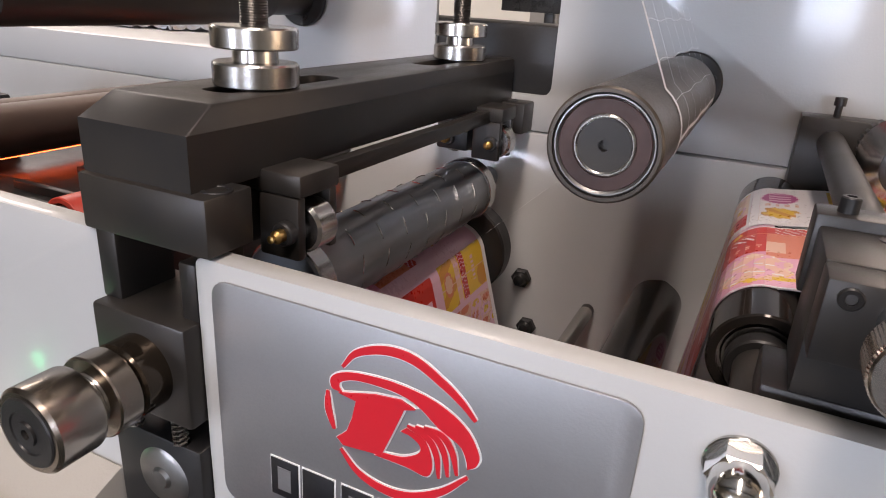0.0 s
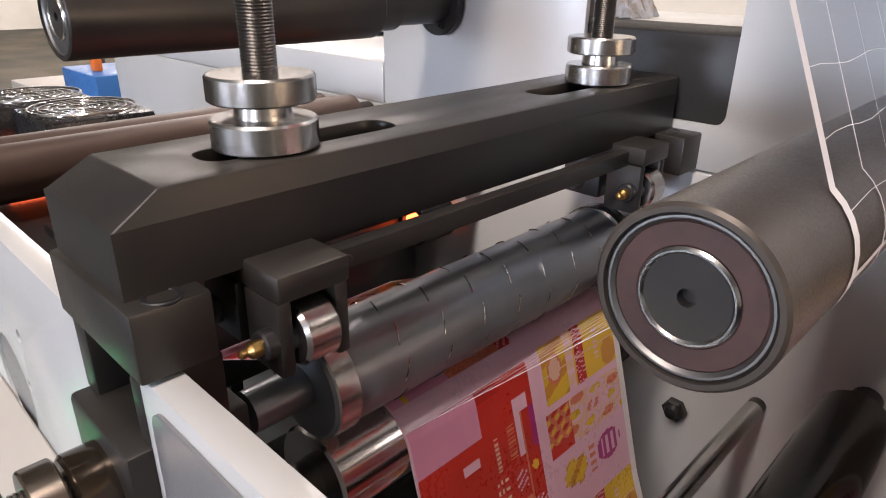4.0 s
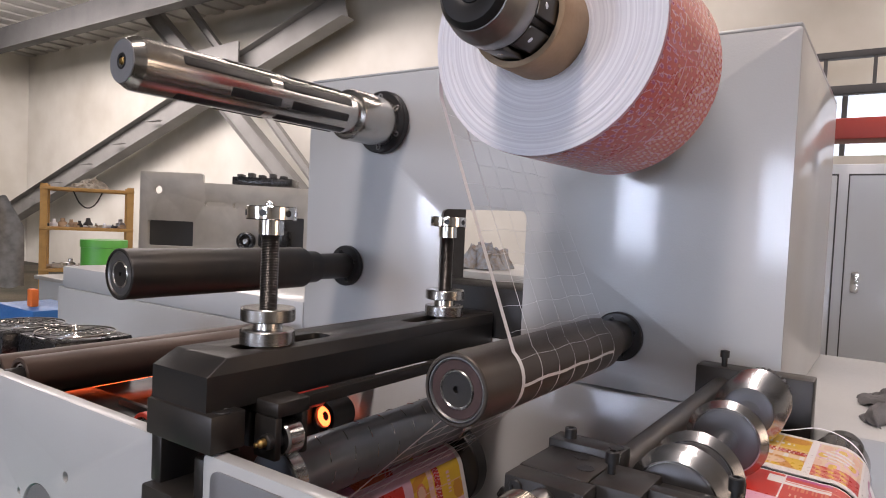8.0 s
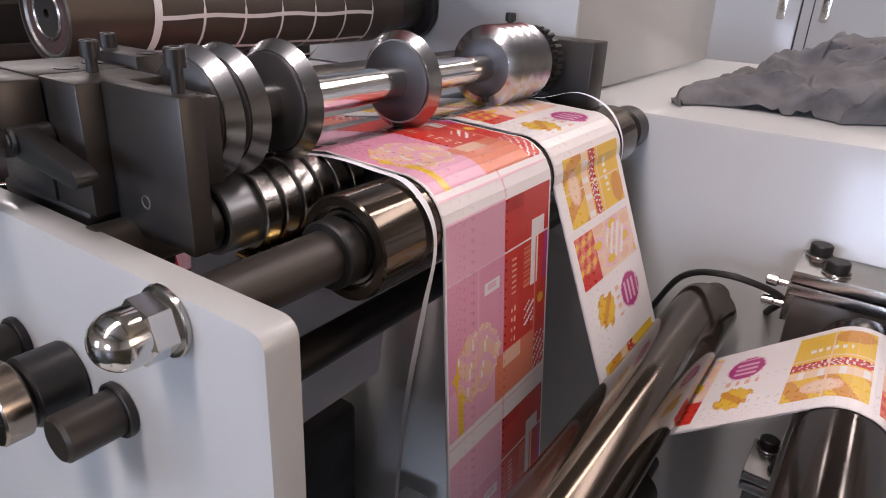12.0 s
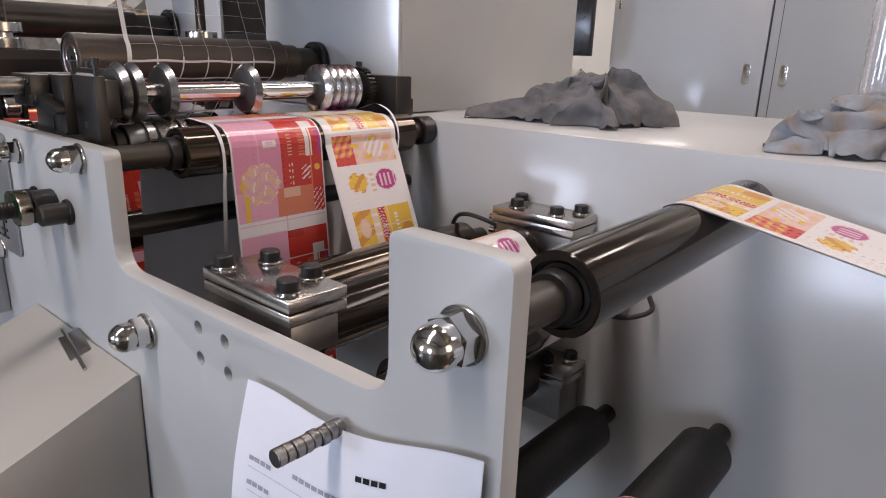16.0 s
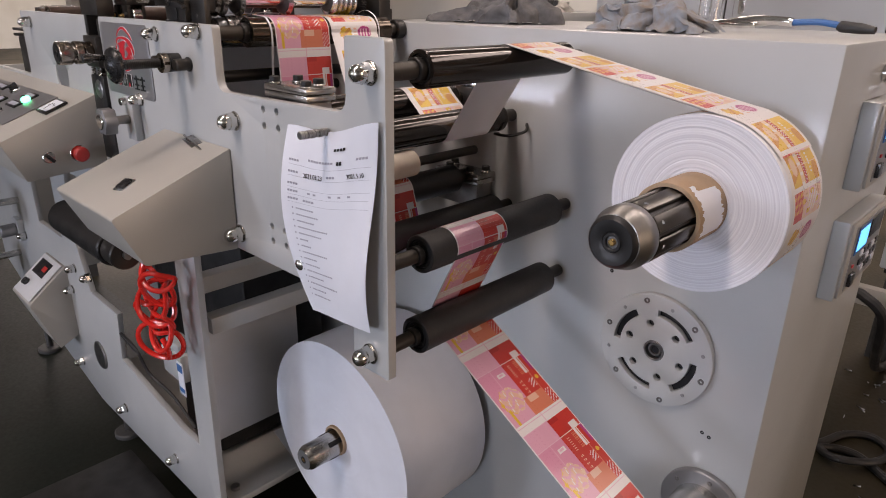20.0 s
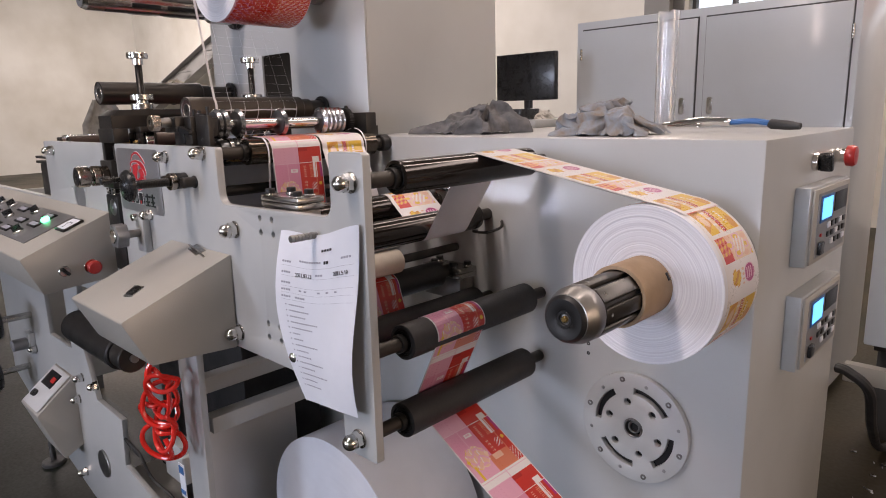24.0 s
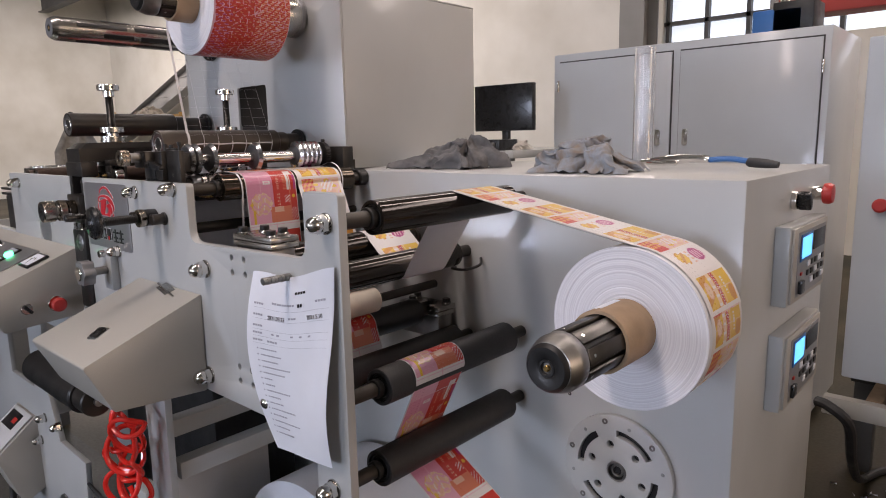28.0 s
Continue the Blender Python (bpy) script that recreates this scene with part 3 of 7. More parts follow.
# ---------- rollers ----------
def roller(x, z, r, y0, y1, shaft, body=ANOD, label="dark anodised idler roller", group="guide rollers", s0=0.013, s1=W, collar=True, rim=STEEL):
    """An idler with a stepped bearing end, turning on a fixed shaft from plate to plate."""
    t = thing("guide_roller", x, y0, z, label, "roller", group)
    L = y1 - y0
    part("tube", lathe([(r * 0.80, 0.004), (r * 0.80, 0.0), (r - 0.001, 0.0), (r, 0.001), (r, L - 0.001), (r - 0.001, L), (r * 0.8, L), (r * 0.8, L - 0.004)], 56, caps=False), body, t)
    for o, d in ((0.0, 1), (L, -1)):
        part("bearing", lathe([(shaft, o + d * 0.003), (r * 0.45, o + d * 0.003), (r * 0.5, o + d * 0.006), (r * 0.56, o + d * 0.006), (r * 0.6, o + d * 0.002), (r * 0.7, o + d * 0.002), (r * 0.74, o + d * 0.004), (r * 0.81, o + d * 0.004)], 48, caps=False), rim, t)
    part("shaft", rod(shaft, s0 - y0, s1 - y0), OXIDE, t)
    if collar:
        part("collar", rod(shaft * 1.35, -0.012, -0.001, 0.001), OXIDE2, t)
    return t


R2 = roller(-0.481, 1.342, 0.0265, 0.095, 0.43, 0.0125, ANOD, "bronze-dark idler roller carrying the slit web", s1=W + 0.02)
part("end_flange", rod(0.020, 0.36, 0.385, 0.002), OXIDE2, R2)
RA = roller(-0.374, 1.203, 0.0265, 0.10, 0.44, 0.0125, ANOD, "bronze-dark idler roller under the hanging web")
RBN = roller(-0.258, 1.222, 0.0285, 0.085, 0.405, 0.015, ANOD2, "black driven nip roller with shiny skin", s0=0.03, s1=0.46)
RD = roller(-0.158, 1.193, 0.0265, 0.095, 0.435, 0.0125, ANOD2, "black idler roller with a cable behind its end")
RT = roller(-0.016, 1.314, 0.0270, 0.084, 0.43, 0.0125, ANOD2, "large black idler roller on the tab of the frame", rim=OXIDE2)
RBR = roller(-0.016, 1.041, 0.0300, 0.086, 0.425, 0.0115, RUBBER, "black rubber idler roller carrying the pink web", rim=OXIDE2)
RC = roller(-0.020, 0.902, 0.0300, 0.082, 0.425, 0.0115, RUBBER, "black rubber idler roller at the foot of the tab", rim=OXIDE2)
RAL = roller(-0.155, 1.010, 0.0290, 0.10, 0.43, 0.0115, RUBBER, "black rubber idler roller behind the paper sheet", rim=OXIDE2)
RN2 = roller(-0.240, 1.062, 0.0280, 0.06, 0.40, 0.015, RUBBER, "black rubber nip roller between clamp blocks", rim=OXIDE2, s0=0.03, s1=0.46)
RLOW = roller(-0.402, 0.996, 0.0260, 0.10, 0.43, 0.0115, ANOD2, "black idler roller low in the frame")
RANV = roller(-0.549, 1.347, 0.0190, 0.070, 0.43, 0.0120, DIESTEEL, "grooved anvil shaft under the slitting blades", rim=STEEL)
for k in range(6):
    part("anvil_ring", ring(0.017, 0.0225, 0.02 + k * 0.013, 0.03 + k * 0.013), STEEL, RANV)
for k in range(8):
    part("anvil_ring", ring(0.017, 0.0225, 0.14 + k * 0.026, 0.16 + k * 0.026), STEEL, RANV)
roller(-0.520, 1.262, 0.0110, 0.03, 0.46, 0.009, OXIDE2, "thin dark tie bar across the frame", "tie bars", collar=False)
roller(-0.638, 1.331, 0.0262, 0.10, 0.44, 0.0125, ANOD2, "black idler roller leading the web to the slitter")
roller(-0.800, 1.157, 0.0085, 0.016, 0.47, 0.008, STEEL, "thin steel tie rod across the frame", "tie bars", collar=False)
roller(-0.722, 1.203, 0.027, 0.06, 0.44, 0.012, ANOD2, "dark idler roller below the die", collar=True)


def flanged(x, z, r, y0, y1, body, label, neck=0.021, fl=0.0315, seal=True):
    """A roller held only at the back plate by a bolted flange, with its bearing showing at the free end."""
    t = thing("cantilever_roller", x, y0, z, label, "roller", "cantilever rollers")
    L = y1 - y0
    part("tube", lathe([(r * 0.90, 0.003), (r * 0.90, 0.0), (r - 0.0012, 0.0), (r, 0.0012), (r, L - 0.03), (r - 0.003, L - 0.027), (neck + 0.004, L - 0.027), (neck + 0.004, L)], 64, caps=False), body, t)
    part("outer_race", ring(r * 0.80, r * 0.905, 0.0012, 0.012, 0.0012), DULLSTEEL, t)
    part("bearing_seal", ring(r * 0.535, r * 0.805, 0.0024, 0.010), REDSEAL if seal else DULLSTEEL, t)
    part("inner_race", ring(r * 0.46, r * 0.54, 0.0012, 0.012, 0.0009), STEEL, t)
    part("axle", lathe([(0.0001, 0.006), (r * 0.10, 0.006), (r * 0.10, 0.002), (r * 0.465, 0.002), (r * 0.465, 0.02), (r * 0.3, W - y0)], 40), OXIDE, t)
    part("neck", rod(neck, L, W - y0 - 0.008), OXIDE, t)
    f = part("flange", rod(fl, W - y0 - 0.010, W - y0, 0.0015, 48), OXIDE2, t)
    s = None
    for k in range(4):
        a = math.radians(20 + 90 * k)
        m = pose(fl * 0.72 * math.cos(a), W - y0 - 0.010, fl * 0.72 * math.sin(a))
        if s:
            again(s, m, f)
        else:
            s = part("socket_screw", ring(0.0018, 0.0034, -0.0035, 0.002, 0.0004, 16), OXIDE2, f, m=m)
    return t


R1 = flanged(-0.733, 1.430, 0.0305, 0.097, 0.43, mat("brown_oxide_roller", (0.090, 0.074, 0.060), 0.40, 0.55, 0.14, 10, 900, 0.02, tint=(0.060, 0.052, 0.046)), "dark matrix guide roller with a brown sealed bearing")
R0 = flanged(-1.210, 1.486, 0.0310, 0.080, 0.40, R1.children[0].data.materials[0], "dark brown cantilever roller with a bare bearing", seal=False, fl=0.034)


def air_shaft(name, x, z, r, y0, y1, label, fl=0.05, back=W, dark=False):
    """An expanding shaft: chamfered nose with an air valve, strips let into the barrel, a collar and a flange."""
    t = thing(name, x, y0, z, label, "shaft", "expanding shafts")
    L = y1 - y0
    if dark:
        part("barrel", lathe([(r * 0.86, 0.030), (r * 0.86, L)], 48), RUBBER, t)
        part("nose_ring", lathe([(r * 0.78, 0.002), (r * 0.84, 0.003), (r * 0.99, 0.020), (r, 0.022), (r, 0.036), (r * 0.97, 0.038), (r * 0.86, 0.038)], 64), DULLSTEEL, t)
        part("nose", lathe([(r * 0.28, 0.006), (r * 0.31, -0.001), (r * 0.42, -0.003), (r * 0.70, -0.003), (r * 0.79, 0.0), (r * 0.82, 0.003)], 56), OXIDE2, t)
    else:
        part("barrel", lathe([(r * 0.80, 0.0), (r * 0.97, 0.010), (r, 0.012), (r, L)], 56), STEEL, t)
        part("nose", lathe([(r * 0.28, 0.004), (r * 0.30, -0.001), (r * 0.78, -0.001), (r * 0.80, 0.001)], 48), PLATE, t)
    part("valve_well", ring(r * 0.20, r * 0.30, -0.0015, 0.010), OXIDE2, t)
    part("air_valve", rod(0.0042, -0.002, 0.008, 0.0008, 16), BRASS, t)
    strip = None
    for k in range(8 if dark else 0):
        part("expanding_bar", boxes(((-0.0105, 0.039, r * 0.80), (0.0105, L - 0.012, r * 0.985), 0.002)), SHAFTSTEEL, t, m=pose(0, 0, 0, 0, 45 * k, 0))
        part("bar_screw", rod(0.0028, 0.0, r * 0.99, 0.0004, 12, "z"), CHROME, t, m=pose(0, 0, 0, 0, 45 * k, 0) @ pose(0, 0.052, 0))
    for k in range(0 if dark else 8):
        a = 22.5 + 45 * k
        for j, (p, q) in enumerate(((0.055, 0.055 + (L - 0.06) * 0.42), (0.065 + (L - 0.06) * 0.45, L - 0.03)) if k % 2 else ((0.12, L * 0.55), (L * 0.6, L * 0.9))):
            b = boxes(((-0.006, p, r - 0.004), (0.006, q, r + 0.0012), 0.0022))
            part("grip_strip", b, RUBBER, t, m=pose(0, 0, 0, 0, a, 0))
    part("collar", lathe([(r, L - 0.012), (r * 1.25, L - 0.010), (r * 1.3, L - 0.006), (r * 1.3, back - y0 - 0.014), (r, back - y0 - 0.014)], 56), STEEL, t)
    f = part("flange", rod(fl, back - y0 - 0.014, back - y0, 0.002, 56), OXIDE2 if not dark else PLATE, t)
    s = None
    for k in range(6):
        a = math.radians(30 + 60 * k)
        m = pose(fl * 0.82 * math.cos(a), back - y0 - 0.014, fl * 0.82 * math.sin(a))
        if s:
            again(s, m, f)
        else:
            s = part("socket_screw", ring(0.0022, 0.0045, -0.002, 0.003, 0.0004, 16), DULLSTEEL, f, m=m)
    return t


SH0 = air_shaft("expanding_shaft", -1.141, 1.723, 0.0300, 0.040, 0.40, "empty polished expanding shaft with black grip strips")
SH1 = air_shaft("expanding_shaft", -0.720, 1.742, 0.0375, 0.075, 0.42, "expanding shaft inside the waste roll", dark=True)
SH2 = air_shaft("expanding_shaft", 0.318, 1.158, 0.0375, 0.055, 0.41, "expanding shaft inside the finished label roll", fl=0.085, dark=True)
SH3 = air_shaft("expanding_shaft", 0.335, 0.537, 0.0375, 0.030, 0.40, "expanding shaft inside the lower label roll", fl=0.075, dark=True)
SH4 = air_shaft("expanding_shaft", -0.420, 0.415, 0.0300, 0.115, 0.43, "expanding shaft of the white unwinding roll", fl=0.06)

# ---------- rolls ----------
def wound(name, x, z, r0, r1, y0, y1, label, side=WOUND, skin=PAPER, core=CARD):
    """A roll of web on a card core with faint uneven edges of its layers."""
    t = thing(name, x, y0, z, label, "roll")
    L = y1 - y0
    rnd = random.Random(name + str(x))
    prof, n = [], 46
    for k in range(n + 1):
        prof.append((r0 + 0.004 + (r1 - r0 - 0.004) * k / n, 0.004 * (1 - k / n) ** 2 + rnd.uniform(0, 0.0011) * (0 < k < n)))
    part("wound_side", lathe_open_side(prof), side, t)
    part("outer_wrap", lathe([(r1 - 0.0005, 0.0), (r1, 0.0004), (r1, L - 0.0004), (r1 - 0.0005, L)], 96, caps=False), skin, t)
    part("wound_side", lathe_open_side([(r, L - a) for r, a in prof]), side, t)
    part("card_core", ring(r0, r0 + 0.0055, -0.076 if x > 0.31 and z > 1 else -0.003 if r0 < 0.033 else -0.045 if r0 < 0.045 else -0.004, L + 0.006), core, t)
    return t


def lathe_open_side(prof, seg=96):
    bm = bmesh.new()
    rows = [[bm.verts.new((r * math.cos(2 * math.pi * k / seg), a, r * math.sin(2 * math.pi * k / seg))) for k in range(seg)] for r, a in prof]
    for i in range(len(rows) - 1):
        for k in range(seg):
            bm.faces.new((rows[i][k], rows[i][(k + 1) % seg], rows[i + 1][(k + 1) % seg], rows[i + 1][k]))
    return bm

# ---------- the printed web ----------
PITCH = 0.150  # length of one repeat of the print


def blob(u, v, cu, cv, ru, rv):
    return ((u - cu) / ru) ** 2 + ((v - cv) / rv) ** 2


def ink_a(u, v):
    """Colour of the pink and red lane at u across (0 to 1) and v metres along."""
    v = v % PITCH
    if u < 0.02 or u > 0.985:
        return 0
    if v < 0.016:
        return 6 if abs(u - 0.52) < 0.004 or abs(v - 0.004) < 0.0005 else 0
    row, rows = divmod(v - 0.016, 0.0335)
    if rows < 0.0009:
        return 0 if u > 0.52 else 6
    if u < 0.52:
        if abs(u - 0.27) < 0.004 and row < 2.5:
            return 9
        if row == 1 and 0.33 < u < 0.47 and 0.012 < rows < 0.020:
            return 6 if 0.36 < u < 0.44 and 0.014 < rows < 0.018 else 0
        if row == 3 and abs(u - 0.12) < 0.02 and rows > 0.004:
            return 4
        if row >= 2:
            e = blob(u, v, 0.27, 0.109, 0.20, 0.023) + 0.25 * math.sin(u * 41) * math.sin(v * 330)
            if e < 1:
                if e > 0.86:
                    return 4 if u < 0.2 else 5
                return 9 if math.sin(v * 400 + 2.2 * math.sin(u * 24)) > 0.55 else (0 if math.sin(u * 52 + v * 90) > 0.93 else 10)
        if row == 3 and u > 0.44:
            return 3
        return 9 if row in (0, 3) else 1
    if abs(u - 0.70) < 0.0045:
        return 5
    if abs(u - 0.855) < 0.004 and row != 0:
        return 3
    if row == 0:
        if 0.80 < u < 0.93 and rows > 0.022:
            return 0
        return 2 if u > 0.70 else (11 if rows < 0.010 else 2)
    if row == 1:
        if 0.80 < u < 0.87:
            return 0
        if u > 0.93:
            return 7
        if 0.72 < u < 0.79 and int(rows / 0.0016) % 2 and rows > 0.004:
            return 3
        if 0.60 < u < 0.64 and rows > 0.006 and math.sin(rows * 1700) > 0:
            return 10
        return 2
    if row == 2:
        if 0.57 < u < 0.66 and rows > 0.006 and math.sin(u * 220) + math.sin(rows * 900) > 0.9:
            return 5
        if u > 0.86 and 0.008 < rows < 0.020 and blob(u, rows, 0.92, 0.014, 0.03, 0.004) < 1:
            return 4
        if 0.74 < u < 0.84 and 0.010 < rows < 0.026 and math.sin(rows * 1100 + u * 90) > 0.5:
            return 0
        return 2
    if u > 0.86:
        return 0 if abs(math.sin(rows * 430 + u * 55)) > 0.93 and rows > 0.006 else 2
    return 3 if rows > 0.012 or u > 0.70 else 10


def ink_b(u, v):
    """Colour of the white and yellow lane."""
    v = v % PITCH
    if u < 0.05 or u > 0.965 or v < 0.014:
        return 0
    if v < 0.062:  # yellow panel with a printed column
        if u < 0.11 or u > 0.93:
            return 0
        if abs(u - 0.60) < 0.006 or abs(v - 0.038) < 0.0005:
            return 5
        if 0.47 < u < 0.57:
            w = math.sin(v * 780 + 3 * math.sin(u * 60))
            return 2 if w > 0.25 else (0 if w > -0.4 else 11)
        if 0.36 < u < 0.45:
            return 5 if math.sin(v * 500) > -0.6 else 0
        if u < 0.36:
            e = blob(u, v, 0.24, 0.036, 0.10, 0.016)
            return 5 if e < 0.35 else (10 if e < 0.6 else (8 if math.sin(v * 240 + u * 14) > 0.2 else 4))
        if 0.68 < u < 0.74 and 0.022 < v < 0.05 and math.sin(v * 1300) > -0.2:
            return 0
        return 8 if blob(u, v, 0.85, 0.05, 0.09, 0.012) < 1 else 4
    if v < 0.068:
        return 0
    if v < 0.106:  # pale panel with a small red block
        if u < 0.08 or u > 0.94:
            return 0
        if u < 0.34:
            q = math.sin(v * 520 + u * 37) * math.cos(u * 29 - v * 160)
            if v > 0.096:
                return 2
            return 4 if q > 0.45 else (3 if q > -0.35 else 2)
        s = math.sin(v * 310 + u * 11) + math.cos(u * 17 - v * 190)
        if blob(u, v, 0.66, 0.086, 0.16, 0.013) < 1 and math.sin(u * 70 + v * 420) > 0.1:
            return 0
        return 10 if s > 1.0 else (5 if s > -0.2 else (6 if s > -1.2 else 4))
    if v < 0.112:
        return 0
    e = blob(u, v, 0.30, 0.129, 0.13, 0.012) + 0.45 * math.sin(u * 37 + v * 520) * math.sin(v * 410)
    if e < 1:
        return 4 if e < 0.8 and math.sin(u * 33 + v * 300) > -0.3 else (8 if e < 0.9 else 5)
    e = blob(u, v, 0.70, 0.129, 0.16, 0.014) ** 2
    if e < 1:
        return 6 if abs(math.sin(u * 48)) > 0.80 and abs(v - 0.129) < 0.008 else (7 if e < 0.7 else 6)
    return 10 if abs(u - 0.50) < 0.03 and 0.116 < v < 0.142 and math.sin(v * 900) > 0 else 0


def dashed(points, step):
    """Even steps along a line in x and z: place, and length so far."""
    out, done = [(points[0], 0.0)], 0.0
    for p, q in zip(points, points[1:]):
        d = math.hypot(q[0] - p[0], q[1] - p[1])
        n = max(1, int(math.ceil(d / step)))
        for k in range(1, n + 1):
            out.append(((p[0] + (q[0] - p[0]) * k / n, p[1] + (q[1] - p[1]) * k / n), done + d * k / n))
        done += d
    return out


def arc(cx, cz, r, a0, a1, n=14):
    return [(cx + r * math.cos(math.radians(a0 + (a1 - a0) * k / n)), cz + r * math.sin(math.radians(a0 + (a1 - a0) * k / n))) for k in range(n + 1)]


def web(name, line, y0, y1, ink, cols, label, shift=0.0, drift=(0, 0)):
    """A printed web along a line in x and z; drift moves its edges sideways from start to end."""
    rows = dashed(line, 0.0012)
    total = rows[-1][1]
    verts, faces, idx = [], [], []
    for (x, z), s in rows:
        for c in range(cols + 1):
            o = drift[0] + (drift[1] - drift[0]) * s / total
            verts.append((x, y0 + (y1 - y0) * c / cols + o, z))
    for i in range(len(rows) - 1):
        s = (rows[i][1] + rows[i + 1][1]) / 2 + shift
        for c in range(cols):
            a = i * (cols + 1) + c
            faces.append((a, a + 1, a + cols + 2, a + cols + 1))
            idx.append(ink((c + 0.5) / cols, s))
    me = bpy.data.meshes.new(name)
    me.from_pydata(verts, [], faces)
    for mt in WEB:
        me.materials.append(mt)
    me.polygons.foreach_set("material_index", idx)
    me.polygons.foreach_set("use_smooth", [True] * len(faces))
    ob = tagged(new(name, me), label, "label web", "label webs")
    back, bf = [], []
    for i, ((x, z), s) in enumerate(rows[::3]):
        (xa, za), (xb, zb) = rows[max(0, 3 * i - 1)][0], rows[min(len(rows) - 1, 3 * i + 1)][0]
        d = math.hypot(xb - xa, zb - za) or 1
        o = drift[0] + (drift[1] - drift[0]) * s / total
        for y in (y0, y1):
            back.append((x + (zb - za) / d * 0.0005, y + o, z - (xb - xa) / d * 0.0005))
    for i in range(len(back) // 2 - 1):
        bf.append((2 * i, 2 * i + 1, 2 * i + 3, 2 * i + 2))
    mb = bpy.data.meshes.new("backing")
    mb.from_pydata(back, [], bf)
    mb.materials.append(PAPER)
    mb.polygons.foreach_set("use_smooth", [True] * len(bf))
    b = new("backing", mb)
    b.parent = ob
    b["label"] = "plain white back of the web"
    return ob


AY, BY = (0.140, 0.262), (0.268, 0.386)
r2x, r2z, rr = -0.481, 1.342, 0.0268
lead_in = [(-0.672, 1.200)] + arc(-0.638, 1.331, 0.0264, 184, 98, 10) + [(-0.634, 1.3576)]
line_a = lead_in + [(-0.535, 1.3705)] + arc(r2x, r2z, rr, 96, 4, 14) + [(-0.4285, 1.02)] + arc(-0.402, 0.996, 0.0263, 175, 280, 10) + [(-0.30, 1.00)] + \
    [(-0.262, 1.082)] + arc(-0.240, 1.062, 0.0283, 130, 5, 12) + [(-0.19, 1.00)] + arc(-0.155, 1.010, 0.0293, 190, 330, 12) + [(-0.046, 1.051)] + \
    arc(-0.016, 1.041, 0.0303, 160, -8, 16) + arc(-0.020, 0.902, 0.0303, 172, 290, 12) + [(0.30, 0.685)] + arc(0.335, 0.537, 0.1025, 55, -50, 20)
line_b = lead_in + [(-0.535, 1.3705)] + arc(r2x, r2z, rr, 96, -6, 14) + arc(-0.374, 1.203, 0.0267, 178, 292, 12) + \
    arc(-0.258, 1.222, 0.0287, 128, 35, 12) + [(-0.187, 1.198)] + arc(-0.158, 1.193, 0.0267, 190, 325, 12) + arc(-0.016, 1.314, 0.0272, 165, 82, 12) + arc(0.318, 1.158, 0.1190, 84, -12, 20)
BARE = lambda u, v: 0
WA = web("label_web", line_a[:-17], *AY, BARE, 2, "slit label web printed pink and red")
WB = web("label_web", line_b[:-17], *BY, BARE, 2, "slit label web printed yellow and white")
# web under the die, climbing from below
line_d = [(-1.20, 1.175), (-1.06, 1.240), (-1.0, 1.2625), (-0.955, 1.2685)] + arc(-0.935, 1.235, 0.0334, 90, 22, 10) + [(-0.862, 1.10), (-0.835, 1.03), (-0.77, 1.0), (-0.70, 1.03)] + arc(-0.638, 1.331, 0.0264, 184, 88, 12)


def ink_d(u, v):
    """Both lanes before slitting, under the thin uncut top sheet; inks deepened for shade."""
    if u > 0.965:
        return 0
    k = ink_a(u * 2, v) if u < 0.5 else ink_b(u * 2 - 1, v)
    return ({0: 6, 1: 2, 9: 1} if u < 0.5 else {0: 6, 5: 10, 10: 3}).get(k, k)


WD = web("label_web", line_d, AY[0], BY[1], ink_d, 120, "wide label web printed red, pink and peach")



def strip(name, ctrl, w, label):
    """A loose trimmed edge of the web, hanging freely."""
    t = thing(name, *ctrl[0], label, "waste strip", "trimmed strips")
    bm = bmesh.new()
    pts = [p - Vector(ctrl[0]) for p in curve_points(ctrl, 10)]
    vs = [(bm.verts.new(p + Vector((0.12 * w * math.sin(i * 0.17), -w / 2, 0))), bm.verts.new(p + Vector((-0.12 * w * math.sin(i * 0.17), w / 2, 0)))) for i, p in enumerate(pts)]
    for (a, b), (c, d) in zip(vs, vs[1:]):
        bm.faces.new((a, b, d, c))
    part("ribbon", bm, PAPER, t)
    return t


strip("trim_strip", [(-0.60, 0.133, 1.361), (-0.53, 0.132, 1.3716), (-0.490, 0.131, 1.3712), (-0.470, 0.131, 1.3685), (-0.456, 0.131, 1.355), (-0.453, 0.132, 1.335), (-0.461, 0.135, 1.297), (-0.475, 0.140, 1.221), (-0.482, 0.142, 1.128), (-0.486, 0.143, 1.0)], 0.0042, "thin white trimmed strip hanging from the web edge")
strip("trim_strip", [(-0.58, 0.388, 1.366), (-0.53, 0.390, 1.3725), (-0.497, 0.391, 1.381), (-0.470, 0.392, 1.372), (-0.455, 0.392, 1.350), (-0.454, 0.391, 1.325), (-0.462, 0.389, 1.300), (-0.466, 0.388, 1.24)], 0.0036, "thin white trimmed strip beside the yellow web")
RW1 = wound("label_roll", 0.318, 1.158, 0.0385, 0.1180, 0.258, 0.388, "growing white roll of finished labels on a card core")


